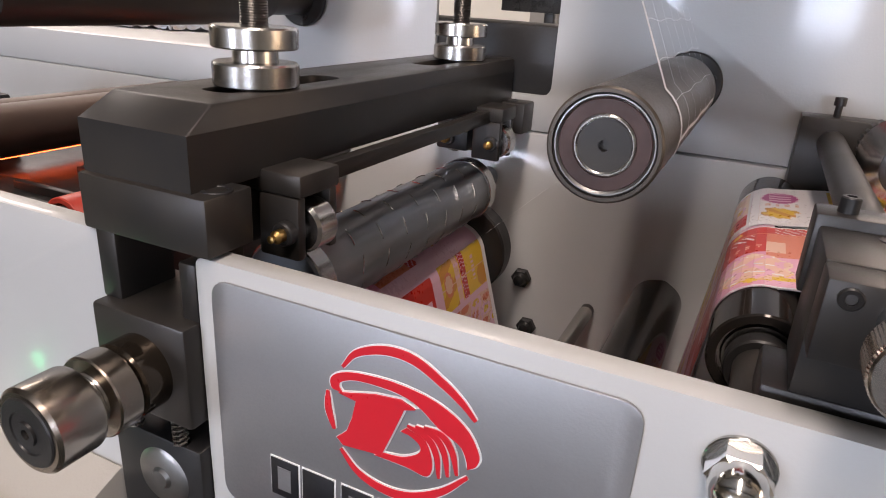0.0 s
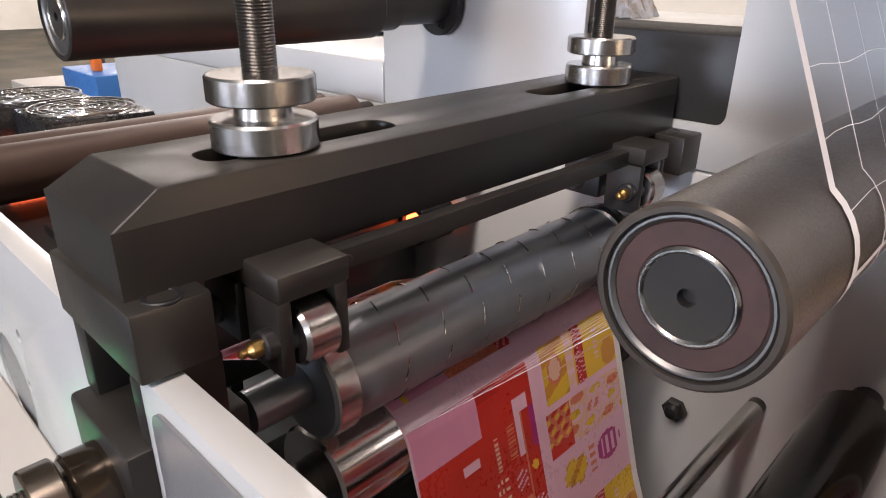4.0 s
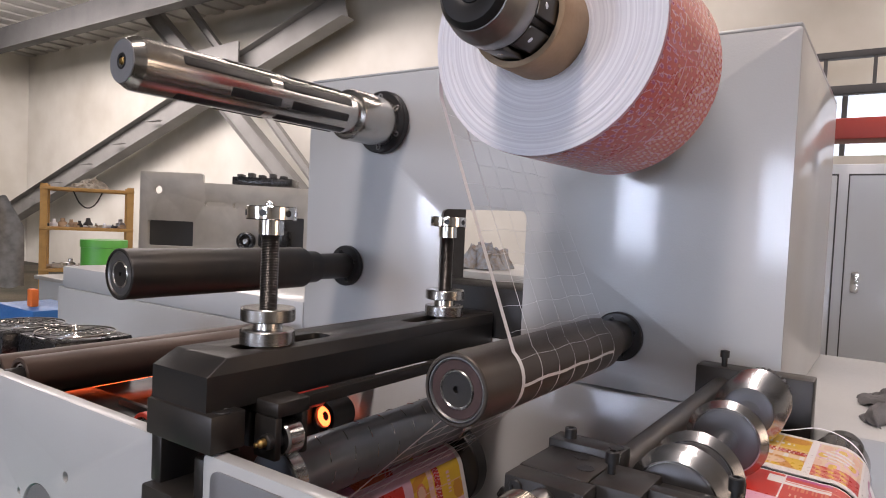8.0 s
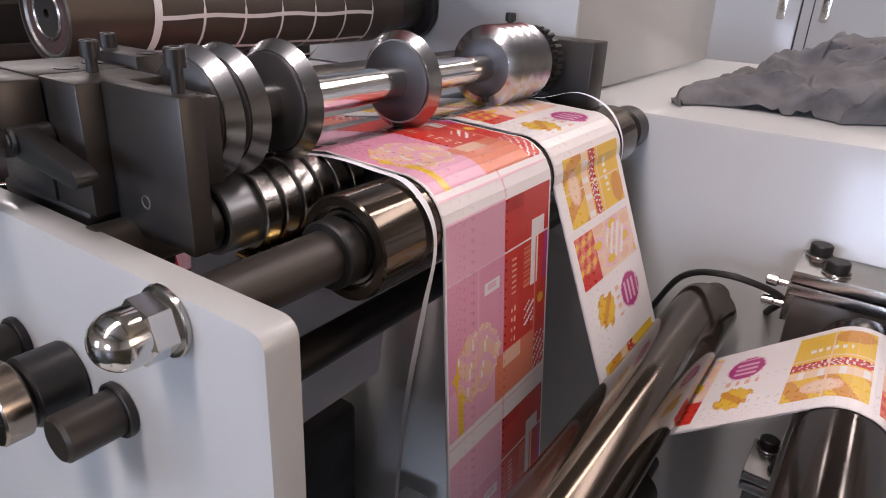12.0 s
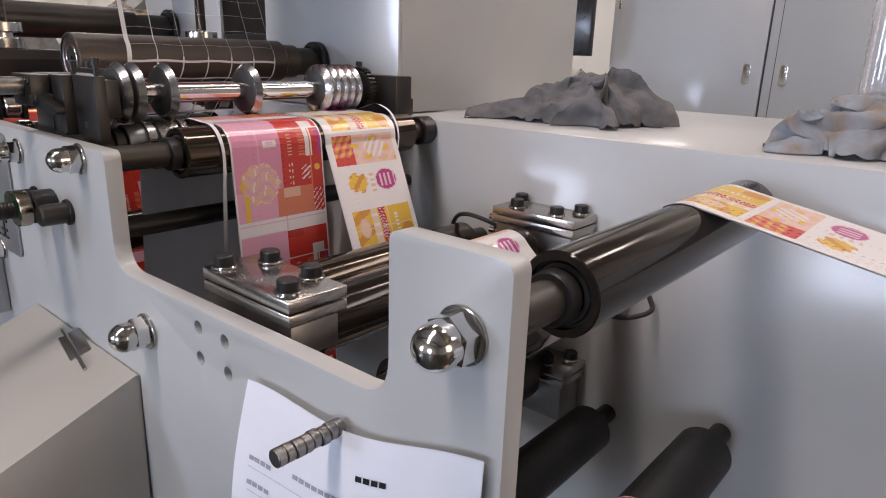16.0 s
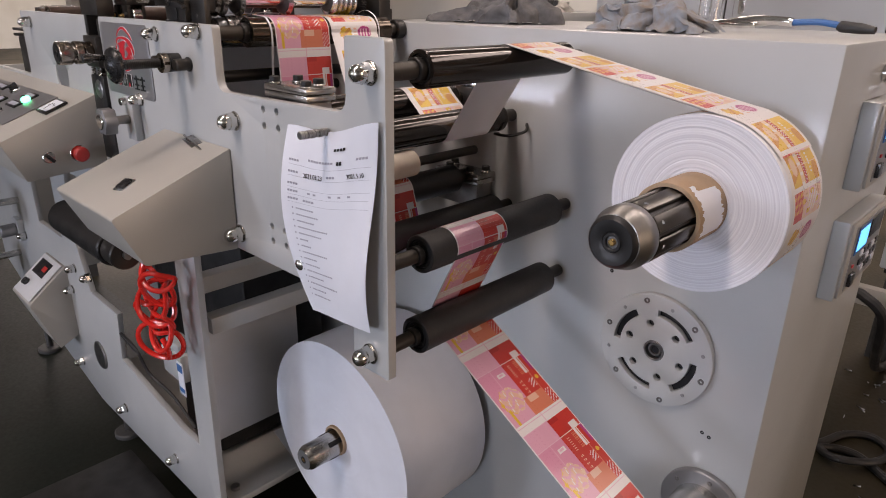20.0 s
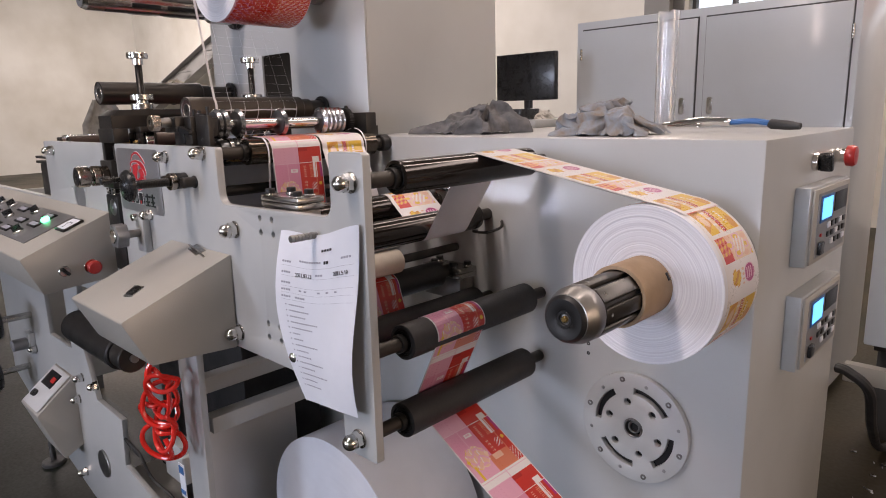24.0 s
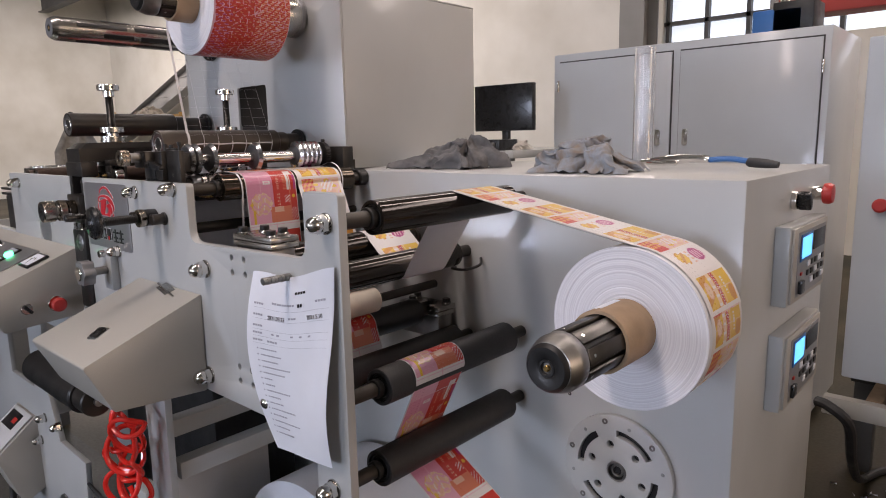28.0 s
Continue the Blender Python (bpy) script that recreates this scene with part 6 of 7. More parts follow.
writing("2021.03.23", 0.36, 0.245, 0.0092)
writing("2021.5.10", 0.80, 0.240, 0.0092)
mg = thing("magnet_stack", -0.110, -0.004, 1.226, "stack of small round chrome magnets", "magnets")
for k in range(8):
    part("magnet", rod(0.0058, -0.0062 * (k + 1), -0.0062 * k - 0.0003, 0.0007, 24), DULLSTEEL, mg, m=pose(0.0004 * (k % 3), 0, 0.0004 * (k % 2)))

# ---------- fittings on the back plate ----------
fd = thing("shaft_flange", 0.206, W, 0.814, "large grey round flange with curved slots", "flange")
hl = [circle(0, 0, 0.0195, 28)]
for k in range(6):
    hl.append(circle(0.052 * math.cos(math.radians(60 * k + 45)), 0.052 * math.sin(math.radians(60 * k + 45)), 0.0070, 16))
for k in range(4):
    a0 = 90 * k + 33
    hl.append([(0.0805 * math.cos(math.radians(a0 + 5.8 * j)), 0.0805 * math.sin(math.radians(a0 + 5.8 * j))) for j in range(11)] + [(0.0680 * math.cos(math.radians(a0 + 58 - 5.8 * j)), 0.0680 * math.sin(math.radians(a0 + 58 - 5.8 * j))) for j in range(11)])
part("disc", plate(circle(0, 0, 0.108, 72), hl, -0.014, -0.002, 0.0015), PAINT, fd)
# black disc added behind the slots and holes as their shade
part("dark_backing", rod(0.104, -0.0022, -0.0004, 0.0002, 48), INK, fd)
part("hub_bore", ring(0.0155, 0.0192, -0.0150, -0.003), DULLSTEEL, fd)
part("bore_sleeve", ring(0.0085, 0.0125, -0.010, -0.003), DULLSTEEL, fd)
for k in range(6):
    a = math.radians(60 * k + 45)
    part("socket_screw", ring(0.0024, 0.0055, -0.0158, -0.012, 0.0004, 18), DULLSTEEL, fd, m=pose(0.096 * math.cos(a), 0, 0.096 * math.sin(a)))
    a += math.radians(30)
    part("plug", rod(0.0035, -0.0150, -0.012, 0.0005, 14), PLATE, fd, m=pose(0.092 * math.cos(a), 0, 0.092 * math.sin(a)))
for x, z in ((0.098, 0.935), (0.098, 0.955), (0.325, 0.68), (0.312, 0.684), (-0.06, 0.885), (-0.06, 0.87)):
    t = thing("screw_hole", x, W, z, "small dark screw hole in the back plate", "screw hole", "screw holes")
    part("rim", ring(0.0012, 0.0036, -0.0008, 0.0, 0.0002, 14), INK, t)
ct = thing("paper_core", -0.226, 0.08, 1.117, "short pale cardboard core on a peg", "core")
part("core", ring(0.0205, 0.0245, 0.0, 0.19, 0.0005, 40), CORE, ct)
part("peg", rod(0.009, -0.02, 0.37, 0.001, 20), OXIDE, ct)
for ctrl, x, z in (([(0.0, 0.0, 0.0), (0.01, -0.03, 0.03), (-0.03, -0.05, 0.045), (-0.07, -0.03, 0.025), (-0.10, 0.0, -0.03)], -0.33, 1.20), ([(0.0, 0.0, 0.0), (0.012, -0.02, -0.010), (-0.012, -0.038, -0.020), (-0.05, -0.035, -0.022), (-0.07, 0.0, -0.028)], -0.12, 1.180)):
    t = thing("cable", x, W, z, "thin black sensor cable", "cable", "cables")
    part("cord", tube(curve_points(ctrl), 0.003, 8), RUBBER, t)

# ---------- right end of the cabinet ----------
EXX = 0.404
for z in (1.196, 1.000):
    t = thing("tension_controller", EXX, 0.66, z, "grey digital tension controller with a blue display", "controller", "tension controllers")
    part("case", boxes(((0.0, -0.02, -0.083), (0.026, 0.295, 0.083), 0.003)), PAINT, t)
    part("bezel", boxes(((0.026, -0.01, -0.078), (0.031, 0.285, 0.078), 0.002)), PAINT2, t)
    part("face", boxes(((0.031, 0.02, -0.068), (0.032, 0.265, 0.068))), PLATE, t)
    part("screen_frame", boxes(((0.032, 0.035, 0.005), (0.0335, 0.135, 0.062), 0.0005)), BLUEP, t)
    part("screen", boxes(((0.0335, 0.045, 0.012), (0.0342, 0.125, 0.056))), LCD, t)
    part("dark_window", boxes(((0.032, 0.15, 0.018), (0.0335, 0.255, 0.06), 0.0005)), INK, t)
    for j in range(3):
        for k in range(5):
            if (j, k) != (2, 0):
                part("key", boxes(((0.032, 0.10 + k * 0.033, -0.012 - j * 0.02), (0.0345, 0.122 + k * 0.033, 0.0 - j * 0.02), 0.0008)), OXIDE2 if (j + k) % 3 else PAPER, t)
    part("rocker", boxes(((0.032, 0.035, -0.062), (0.038, 0.065, -0.035), 0.001)), PLASTIC, t)
    t.matrix_basis = t.matrix_basis @ Matrix.Diagonal((1, 0.80, 0.86, 1))
    part("red_led", boxes(((0.032, 0.045, -0.024), (0.0345, 0.055, -0.018))), REDP, t)
t = thing("selector_switch", EXX, 0.745, 1.305, "black rotary selector switch on a chrome ring", "switch")
part("ring", rod(0.017, 0.0, 0.010, 0.001, 32, "x"), CHROME, t)
part("knob", boxes(((0.010, -0.007, -0.017), (0.032, 0.007, 0.017), 0.003)), PLASTIC, t, m=pose(0, 0, 0, 25, 0, 0))
t = thing("emergency_stop", EXX, 0.895, 1.307, "red mushroom emergency stop button", "button")
part("collar", rod(0.014, 0.0, 0.018, 0.001, 32, "x"), CHROME, t)
part("mushroom", lathe([(0.012, 0.016), (0.020, 0.020), (0.021, 0.030), (0.018, 0.036), (0.0001, 0.038)], 36, "x"), REDP, t)
fr = thing("filter_regulator", EXX, 0.60, 0.36, "grey pneumatic filter regulator with a gauge", "regulator")
part("body", boxes(((0.004, -0.028, -0.02), (0.06, 0.028, 0.06), 0.008)), PAINT2, fr)
part("bowl", rod(0.024, -0.11, -0.02, 0.008, 28, "z", (0.032, 0, 0)), PLATE, fr)
part("knob", rod(0.021, 0.06, 0.105, 0.003, 32, "z", (0.032, 0, 0)), PAINT, fr)
part("gauge", rod(0.022, 0.0, 0.02, 0.002, 32, "x", (0.06, 0.0, 0.01)), CHROME, fr)
part("bracket", boxes(((0.0, -0.04, -0.02), (0.006, 0.04, 0.09), 0.001)), STEEL, fr)
t = thing("air_hose", 0.44, 0.62, 0.30, "thin blue air hose trailing to the floor", "hose")
part("cord", tube(curve_points([(0.0, 0.0, 0.02), (0.08, 0.08, -0.06), (0.25, 0.2, -0.24), (0.5, 0.5, -0.292), (0.9, 0.6, -0.295), (1.4, 0.9, -0.295)]), 0.005, 8), BLUEP, t)
for ctrl, r in (([(0.20, 1.50, 0.014), (0.301, 1.663, 0.014), (0.358, 1.80, 0.014), (0.43, 1.85, 0.014), (0.491, 1.80, 0.016), (0.473, 1.68, 0.03), (0.378, 1.60, 0.034), (0.32, 1.66, 0.014), (0.42, 1.70, 0.014), (0.598, 1.587, 0.014), (0.80, 1.62, 0.014), (1.6, 1.9, 0.014)], 0.013), ([(0.30, 1.62, 0.60), (0.335, 1.60, 0.60), (0.39, 1.61, 0.55), (0.38, 1.80, 0.35), (0.34, 2.3, 0.06), (0.40, 2.55, 0.014), (0.60, 2.6, 0.014), (1.6, 2.5, 0.014)], 0.016)):
    t = thing("power_cable", 0, 0, 0, "thick black power cable lying on the floor", "cable", "floor cables")
    part("cord", tube(curve_points(ctrl), r, 10), RUBBER, t)

# ---------- things on the cabinet top ----------
def rag(x, y, z, rx, ry, h, seed, material, label, lean=0):
    """A crumpled cloth: a sheet of sharp creased folds over a heap."""
    t = thing("cloth", x, y, z, label, "cloth", "cloths")
    bm = bmesh.new()
    n, vs = 84, []

    def crease(u, v, f, o):
        return (1 - min(1.0, 2.6 * abs(noise.noise(Vector((u * f + 0.5 * noise.noise(Vector((v * 2, u * 2, seed))), v * f * 1.3, seed * 3.1 + o)))))) ** 1.6
    for j in range(n + 1):
        row = []
        for i in range(n + 1):
            u, v = i / n * 2 - 1, j / n * 2 - 1
            ang = math.atan2(v, u)
            edge = 0.78 + 0.30 * noise.noise(Vector((math.cos(ang) * 1.9, math.sin(ang) * 1.9, seed)))
            far = max(abs(u), abs(v))
            base = max(0.0, 1 - far ** 2.0) ** 0.75 * (0.55 + 0.45 * math.sin(1.2 + 1.1 * u) if lean == 0 else 0.22 + 0.78 * min(1.0, max(0.0, (u + 1.0) / 1.4)) ** 1.5)
            f = 0.60 + 0.34 * crease(u, v, 1.1, 0) + 0.22 * crease(u, v, 2.6, 5) + 0.03 * crease(u, v, 7.5, 9)
            lift = 0.010 * max(0.0, crease(u * 1.3, v, 3.6, 2) - 0.2) * (1 - base)
            px = u * rx * edge + 0.034 * noise.noise(Vector((u * 3, v * 3, seed + 9))) + 0.003 * noise.noise(Vector((u * 9, v * 9, seed + 2)))
            py = v * ry * edge + 0.034 * noise.noise(Vector((u * 3, v * 3, seed + 17))) + 0.003 * noise.noise(Vector((u * 9, v * 9, seed + 4)))
            row.append(bm.verts.new((px, py, max(0.0015, h * base * f + lift))))
        vs.append(row)
    for j in range(n):
        for i in range(n):
            bm.faces.new((vs[j][i], vs[j][i + 1], vs[j + 1][i + 1], vs[j + 1][i]))
    part("folds", bm, material, t, sharp=180)
    return t


rag(-0.345, 0.655, TOP, 0.135, 0.110, 0.092, 2.3, CLOTH, "crumpled dark grey rag lying on the cabinet", 1)
rag(0.062, 0.595, TOP, 0.115, 0.085, 0.066, 7.7, CLOTH2, "crumpled blue-grey stained rag on the cabinet")
ag = thing("air_gun", 0.12, 0.76, TOP + 0.012, "chrome air blow gun with a blue hose and black grip", "air gun", rz=-6)
part("body", tube(curve_points([(-0.02, 0, 0.002), (0.03, 0, 0.006), (0.09, 0.0, 0.010), (0.13, 0.0, 0.008)], 6), [0.006, 0.006, 0.006, 0.006, 0.007, 0.008, 0.009, 0.010, 0.010, 0.010, 0.010, 0.009, 0.008, 0.008, 0.008, 0.008, 0.008, 0.008, 0.007], 12), CHROME, ag)
part("trigger", boxes(((0.0, -0.02, -0.004), (0.07, -0.012, 0.004), 0.003)), CHROME, ag)
part("hose", tube(curve_points([(0.13, 0, 0.008), (0.17, 0.003, 0.010), (0.205, 0.0, 0.006)], 6), 0.0055, 10), BLUEP, ag)
part("end_grip", tube([(0.205, 0, 0.006), (0.21, 0, 0.004), (0.24, -0.002, 0.002), (0.262, -0.003, 0.0)], [0.008, 0.0095, 0.009, 0.006], 12), RUBBER, ag)
tb = thing("acrylic_tube", -0.010, 1.0, TOP, "clear plastic film tube standing upright", "tube")
part("tube", ring(0.0230, 0.0250, 0.001, 0.281, 0.0003, 48, "z"), ACRYL, tb)

# ---------- cabinets and machines behind ----------
cab = thing("steel_cabinet", -0.64, 2.68, 0, "tall light grey steel cabinet with two doors", "cabinet")
part("carcass", boxes(((-0.700, 0.012, 0.08), (0.682, 0.62, 1.872), 0.004)), CABPAINT, cab)
part("plinth", boxes(((-0.66, 0.03, 0.0), (0.64, 0.6, 0.08))), DARKSTEEL, cab)
for x0, x1, hx in ((-0.656, -0.014, -0.073), (0.030, 0.650, 0.068)):
    part("door_gap", boxes(((x0 - 0.005, 0.0085, 0.13), (x1 + 0.005, 0.0118, 1.833))), DARKSTEEL, cab)
    d = part("door", boxes(((x0, -0.004, 0.14), (x1, 0.008, 1.825), 0.003)), CABPAINT, cab)
    hh = part("latch", plate(rounded(rect(-0.014, 0.014, -0.045, 0.035), 0.012), [], -0.010, -0.006, 0.001), CHROME, d, m=pose(hx, 0, 1.413))
    part("latch_lever", boxes(((-0.006, -0.018, -0.01), (0.010, -0.010, 0.022), 0.002)), STEEL, hh)
    for z in (0.4, 1.1, 1.70):
        part("hinge", rod(0.006, -0.03, 0.03, 0.001, 14, "z"), STEEL, d, m=pose(x0 - 0.006 if x0 < -0.1 else x1 + 0.006, -0.006, z))
rc = thing("machine_cabinet", 0.68, 1.9, 0, "large pale grey machine housing with a red button", "cabinet")
part("housing", boxes(((-0.37, 0.0, 0.60), (1.2, 0.9, 1.715), 0.006)), CABPAINT, rc)
part("rail", boxes(((-0.42, 0.0, 0.455), (1.2, 0.04, 0.52), 0.004)), PAINT2, rc)
part("rail", boxes(((-0.42, 0.5, 0.42), (1.2, 0.56, 0.48), 0.004)), OXIDE2, rc)
for x in (-0.42, 1.1):
    part("leg", boxes(((x, 0.60, 0.0), (x + 0.08, 0.68, 0.60), 0.004)), DARKSTEEL, rc)
for x in (-0.30, -0.15, 0.05, 0.3):
    part("cross_piece", boxes(((x, 0.05, 0.47), (x + 0.05, 0.6, 0.52), 0.004)), CARD, rc)
    part("drive_block", boxes(((x + 0.06, 0.25, 0.48), (x + 0.12, 0.42, 0.57), 0.01)), OXIDE2, rc)
b = part("red_button", rod(0.022, -0.03, 0.0, 0.006, 28), REDP, rc, m=pose(-0.30, 0, 1.19))
eq = thing("drive_unit", -0.24, 3.02, 1.872, "dark blue drive unit with fittings on the cabinet", "drive unit")
part("body", boxes(((-0.12, -0.1, 0.0), (0.10, 0.1, 0.13), 0.006)), BLUEP, eq)
part("body", boxes(((-0.03, -0.1, 0.02), (0.15, 0.1, 0.16), 0.006)), OXIDE2, eq)
part("valve", rod(0.025, 0.13, 0.20, 0.004, 20, "z"), CHROME, eq)
mon = thing("monitor", -1.488, 2.4, 1.36, "dark flat computer monitor on a stand", "monitor")
part("screen", boxes(((-0.197, 0.0, 0.100), (0.197, 0.035, 0.352), 0.004)), PLASTIC, mon)
part("stand", boxes(((-0.02, 0.02, 0.0), (0.02, 0.05, 0.12), 0.003), ((-0.09, -0.04, 0.0), (0.09, 0.12, 0.012), 0.003)), OXIDE2, mon)
tbl = thing("work_table", -1.75, 2.45, 0, "pale work table with clutter", "table")
part("tabletop", boxes(((-0.8, -0.35, 1.32), (0.55, 0.4, 1.36), 0.004)), PAINT, tbl)
for x in (-0.74, 0.49):
    for y in (-0.3, 0.34):
        part("leg", boxes(((x - 0.02, y - 0.02, 0.0), (x + 0.02, y + 0.02, 1.32))), BEAMP, tbl)
rag(-1.35, 2.30, 1.36, 0.12, 0.12, 0.06, 4.1, mat("white_cloth", (0.6, 0.57, 0.52), 0.95, 0, 0.1, 30, 500, 0.4), "heap of white cloth on the table")
rag(-2.06, 2.32, 1.36, 0.15, 0.12, 0.14, 8.2, CLOTH2, "heap of grey cloths on the work table")
t = thing("power_supply", -1.38, 2.15, 1.36, "black box with dials and cables", "instrument")
part("case", boxes(((-0.10, -0.06, 0.0), (0.10, 0.10, 0.055), 0.004)), PLASTIC, t)
for k in range(4):
    part("dial", rod(0.011, -0.075, -0.06, 0.002, 18), DULLSTEEL, t, m=pose(-0.07 + 0.045 * k, 0, 0.03))

# ---------- dryer and left end ----------
dr = thing("dryer_unit", -1.51, 0.25, 1.12, "black dryer unit with fan guards", "dryer")
part("case", boxes(((-0.22, -0.20, 0.0), (0.30, 0.19, 0.16), 0.006)), OXIDE2, dr)
part("ledge", boxes(((-0.24, -0.205, 0.16), (0.31, 0.195, 0.168), 0.002), ((-0.24, -0.205, 0.176), (0.31, -0.10, 0.184), 0.002)), OXIDE2, dr)
for x, y in ((0.0, -0.07), (-0.125, -0.09)):
    g = part("fan_guard", ring(0.056, 0.0585, 0.245, 0.248, 0.0006, 40, "z", (x, y, 0)), CHROME, dr)
    for r in (0.046, 0.036, 0.026, 0.016):
        part("guard_ring", ring(r, r + 0.0018, 0.245, 0.247, 0.0004, 36, "z", (x, y, 0)), CHROME, g)
    for a in range(4):
        part("guard_spoke", boxes(((-0.058, -0.001, 0.243), (0.058, 0.001, 0.245))), CHROME, g, m=pose(x, y, 0, 0, 0, 45 * a + 20))
    part("fan_body", boxes(((x - 0.06, y - 0.06, 0.168), (x + 0.06, y + 0.06, 0.243), 0.004)), PLASTIC, g)
for k in range(6):
    part("rib", boxes(((0.225, -0.19 + k * 0.066, 0.168), (0.305, -0.182 + k * 0.066, 0.192), 0.001)), OXIDE2, dr)
part("glowing_tube", rod(0.0035, -0.19, 0.18, 0.001, 12, "y", (0.112, 0, 0.186)), HEAT, dr)
roller(-1.345, 1.345, 0.0265, 0.03, 0.45, 0.014, BROWNROLL, "long brown coated roller over the dryer", collar=False)
roller(-1.412, 1.338, 0.0265, 0.03, 0.45, 0.014, BROWNROLL, "long brown coated roller behind the first", collar=False)
roller(-1.15, 1.306, 0.024, 0.08, 0.36, 0.012, mat("red_print_roller", (0.50, 0.05, 0.03), 0.4, 0, 0.1, 20, 300, 0.02), "red rubber-covered roller behind the die", collar=False)
ht = thing("signal_lamp", -1.188, 0.430, 1.245, "round lamp glowing orange at a roller end", "lamp")
part("housing", ring(0.017, 0.026, -0.02, 0.03, 0.001, 32), OXIDE2, ht)
part("lit_ring", ring(0.008, 0.0165, -0.015, -0.010, 0.001, 28), HEAT, ht)
gt = thing("tape_tub", -4.56, 1.84, 0.71, "bright green round plastic tub", "tub")
part("tub", lathe([(0.001, 0.40), (0.127, 0.40), (0.131, 0.405), (0.130, 0.605), (0.130, 0.61), (0.001, 0.61)], 40, "z"), GREENP, gt)
part("lid", lathe([(0.130, 0.608), (0.136, 0.61), (0.136, 0.65), (0.132, 0.656), (0.001, 0.652)], 40, "z"), GREENP, gt)
sb = thing("side_bench", -3.79, 1.56, 0, "pale grey bench beside the press", "bench")
part("bench_body", boxes(((-1.0, 0.0, 0.0), (1.6, 0.6, 1.11), 0.006)), PAINT, sb)
part("worktop", boxes(((-1.02, -0.02, 1.1105), (1.62, 0.62, 1.135), 0.004)), PAINT2, sb)
t = thing("parts_bin", -2.42, 0.50, 1.205, "blue plastic parts bin", "bin")
part("bin", boxes(((-0.14, -0.03, 0.0), (0.09, 0.12, 0.075), 0.004)), BLUEP, t)
part("tool", boxes(((-0.02, 0.0, 0.075), (0.01, 0.02, 0.125), 0.004)), ORANGEP, t)
rag(-1.75, 0.72, 1.413, 0.22, 0.12, 0.035, 5.5, CLOTH2, "rumpled grey cloth on the box")

sf = thing("storage_shelf", -6.245, 2.585, 0, "yellow wooden shelf with tools and parts", "shelf", rz=63)
SHELVES = (0.65, 1.03, 1.39, 1.73)
for x in (-0.33, 0.33):
    for y in (0.0, 0.35):
        part("post", boxes(((x - 0.028, y - 0.028, 0), (x + 0.028, y + 0.028, 1.755), 0.003)), WOOD, sf)
rnd = random.Random(9)
for z in SHELVES:
    part("board", boxes(((-0.36, -0.035, z - 0.028), (0.36, 0.385, z), 0.004)), WOOD, sf)
PARTMATS = [OLDPAINT, DARKSTEEL, DULLSTEEL, PAPER, CARD, STEEL, OXIDE2]
for z in SHELVES[:3]:
    for k in range(19):
        q, sz = -0.29 + k * 0.0325, rnd.uniform(0.014, 0.040)
        o = rnd.uniform(0.05, 0.24)
        t = thing("spare_part", -6.245 + q * 0.454 - o * 0.891, 2.585 + q * 0.891 + o * 0.454, z, "small greasy machine part on the shelf", "machine part", "parts on the shelf", rz=rnd.uniform(0, 180))
        part("part_body", lathe([(0.001, 0), (sz, 0), (sz, sz * rnd.uniform(0.4, 1.2)), (sz * 0.5, sz * 1.3), (sz * 0.45, sz * 2.0), (0.001, sz * 2.05)], 14, "z") if k % 2 else boxes(((-sz, -sz, 0), (sz, sz, sz * rnd.uniform(0.6, 1.6)), 0.004), ((-sz * 1.5, -sz * 0.4, 0), (sz * 1.5, sz * 0.4, sz * 0.5), 0.003)), PARTMATS[rnd.randrange(7)], t)
rag(-6.42, 2.68, 1.73, 0.16, 0.16, 0.10, 3.4, mat("stained_cloth", (0.34, 0.31, 0.26), 0.95, 0, 0.2, 30, 500, 0.4), "stained cloth bundle on top of the shelf")
t = thing("cable", -6.32, 2.62, 1.70, "black cable loop hanging under the shelf top", "cable", "cables")
part("cord", tube(curve_points([(-0.05, -0.10, 0.0), (-0.02, -0.06, -0.10), (0.0, 0.0, -0.14), (0.02, 0.06, -0.10), (0.05, 0.10, 0.0)]), 0.006, 8), RUBBER, t)
t = thing("work_coat", -6.72, 2.02, 0.85, "grey work coat hanging beside the shelf", "coat")
bm = bmesh.new()
vs = []
for j_ in range(19):
    v = j_ / 18
    wide = 0.09 + 0.13 * min(1.0, v * 3.0) + 0.03 * v
    vs.append([bm.verts.new((0.02 * math.sin(7 * u + 3 * v) + 0.05 * abs(u), wide * u, 0.78 - 0.78 * v + 0.01 * math.sin(9 * u))) for u in [k_ / 12 - 1 for k_ in range(25)]])
for a_, b_ in zip(vs, vs[1:]):
    for k_ in range(24):
        bm.faces.new((a_[k_], a_[k_ + 1], b_[k_ + 1], b_[k_]))
part("cloth_drape", bm, mat("grey_coat_cloth", (0.30, 0.29, 0.27), 0.95, 0, 0.2, 12, 500, 0.4), t, sharp=180)
part("hanger_post", rod(0.02, -0.85, 0.92, 0.002, 16, "z", (-0.05, 0.0, 0.0)), DARKSTEEL, t)
om = thing("old_press", -6.55, 4.35, 0, "cream machine frame with openings and a hand wheel", "machine", rz=36)
FACE = [(-1.05, 0.2), (1.25, 0.2), (1.25, 1.80), (0.95, 1.88), (-0.35, 1.90), (-0.36, 2.00), (-1.05, 2.00)]
OPEN = [rounded(rect(-0.95, -0.45, 1.18, 1.46), 0.02), rounded(rect(0.28, 0.78, 1.20, 1.55), 0.02), circle(-0.85, 1.80, 0.045), circle(0.02, 1.66, 0.035), circle(0.40, 1.68, 0.05), rounded(rect(-0.33, -0.10, 1.645, 1.69), 0.02), circle(0.15, 1.27, 0.10, 28)]
part("frame_plate", plate(rounded(FACE, 0.02), OPEN, 0.0, 0.05, 0.004), OLDPAINT, om)
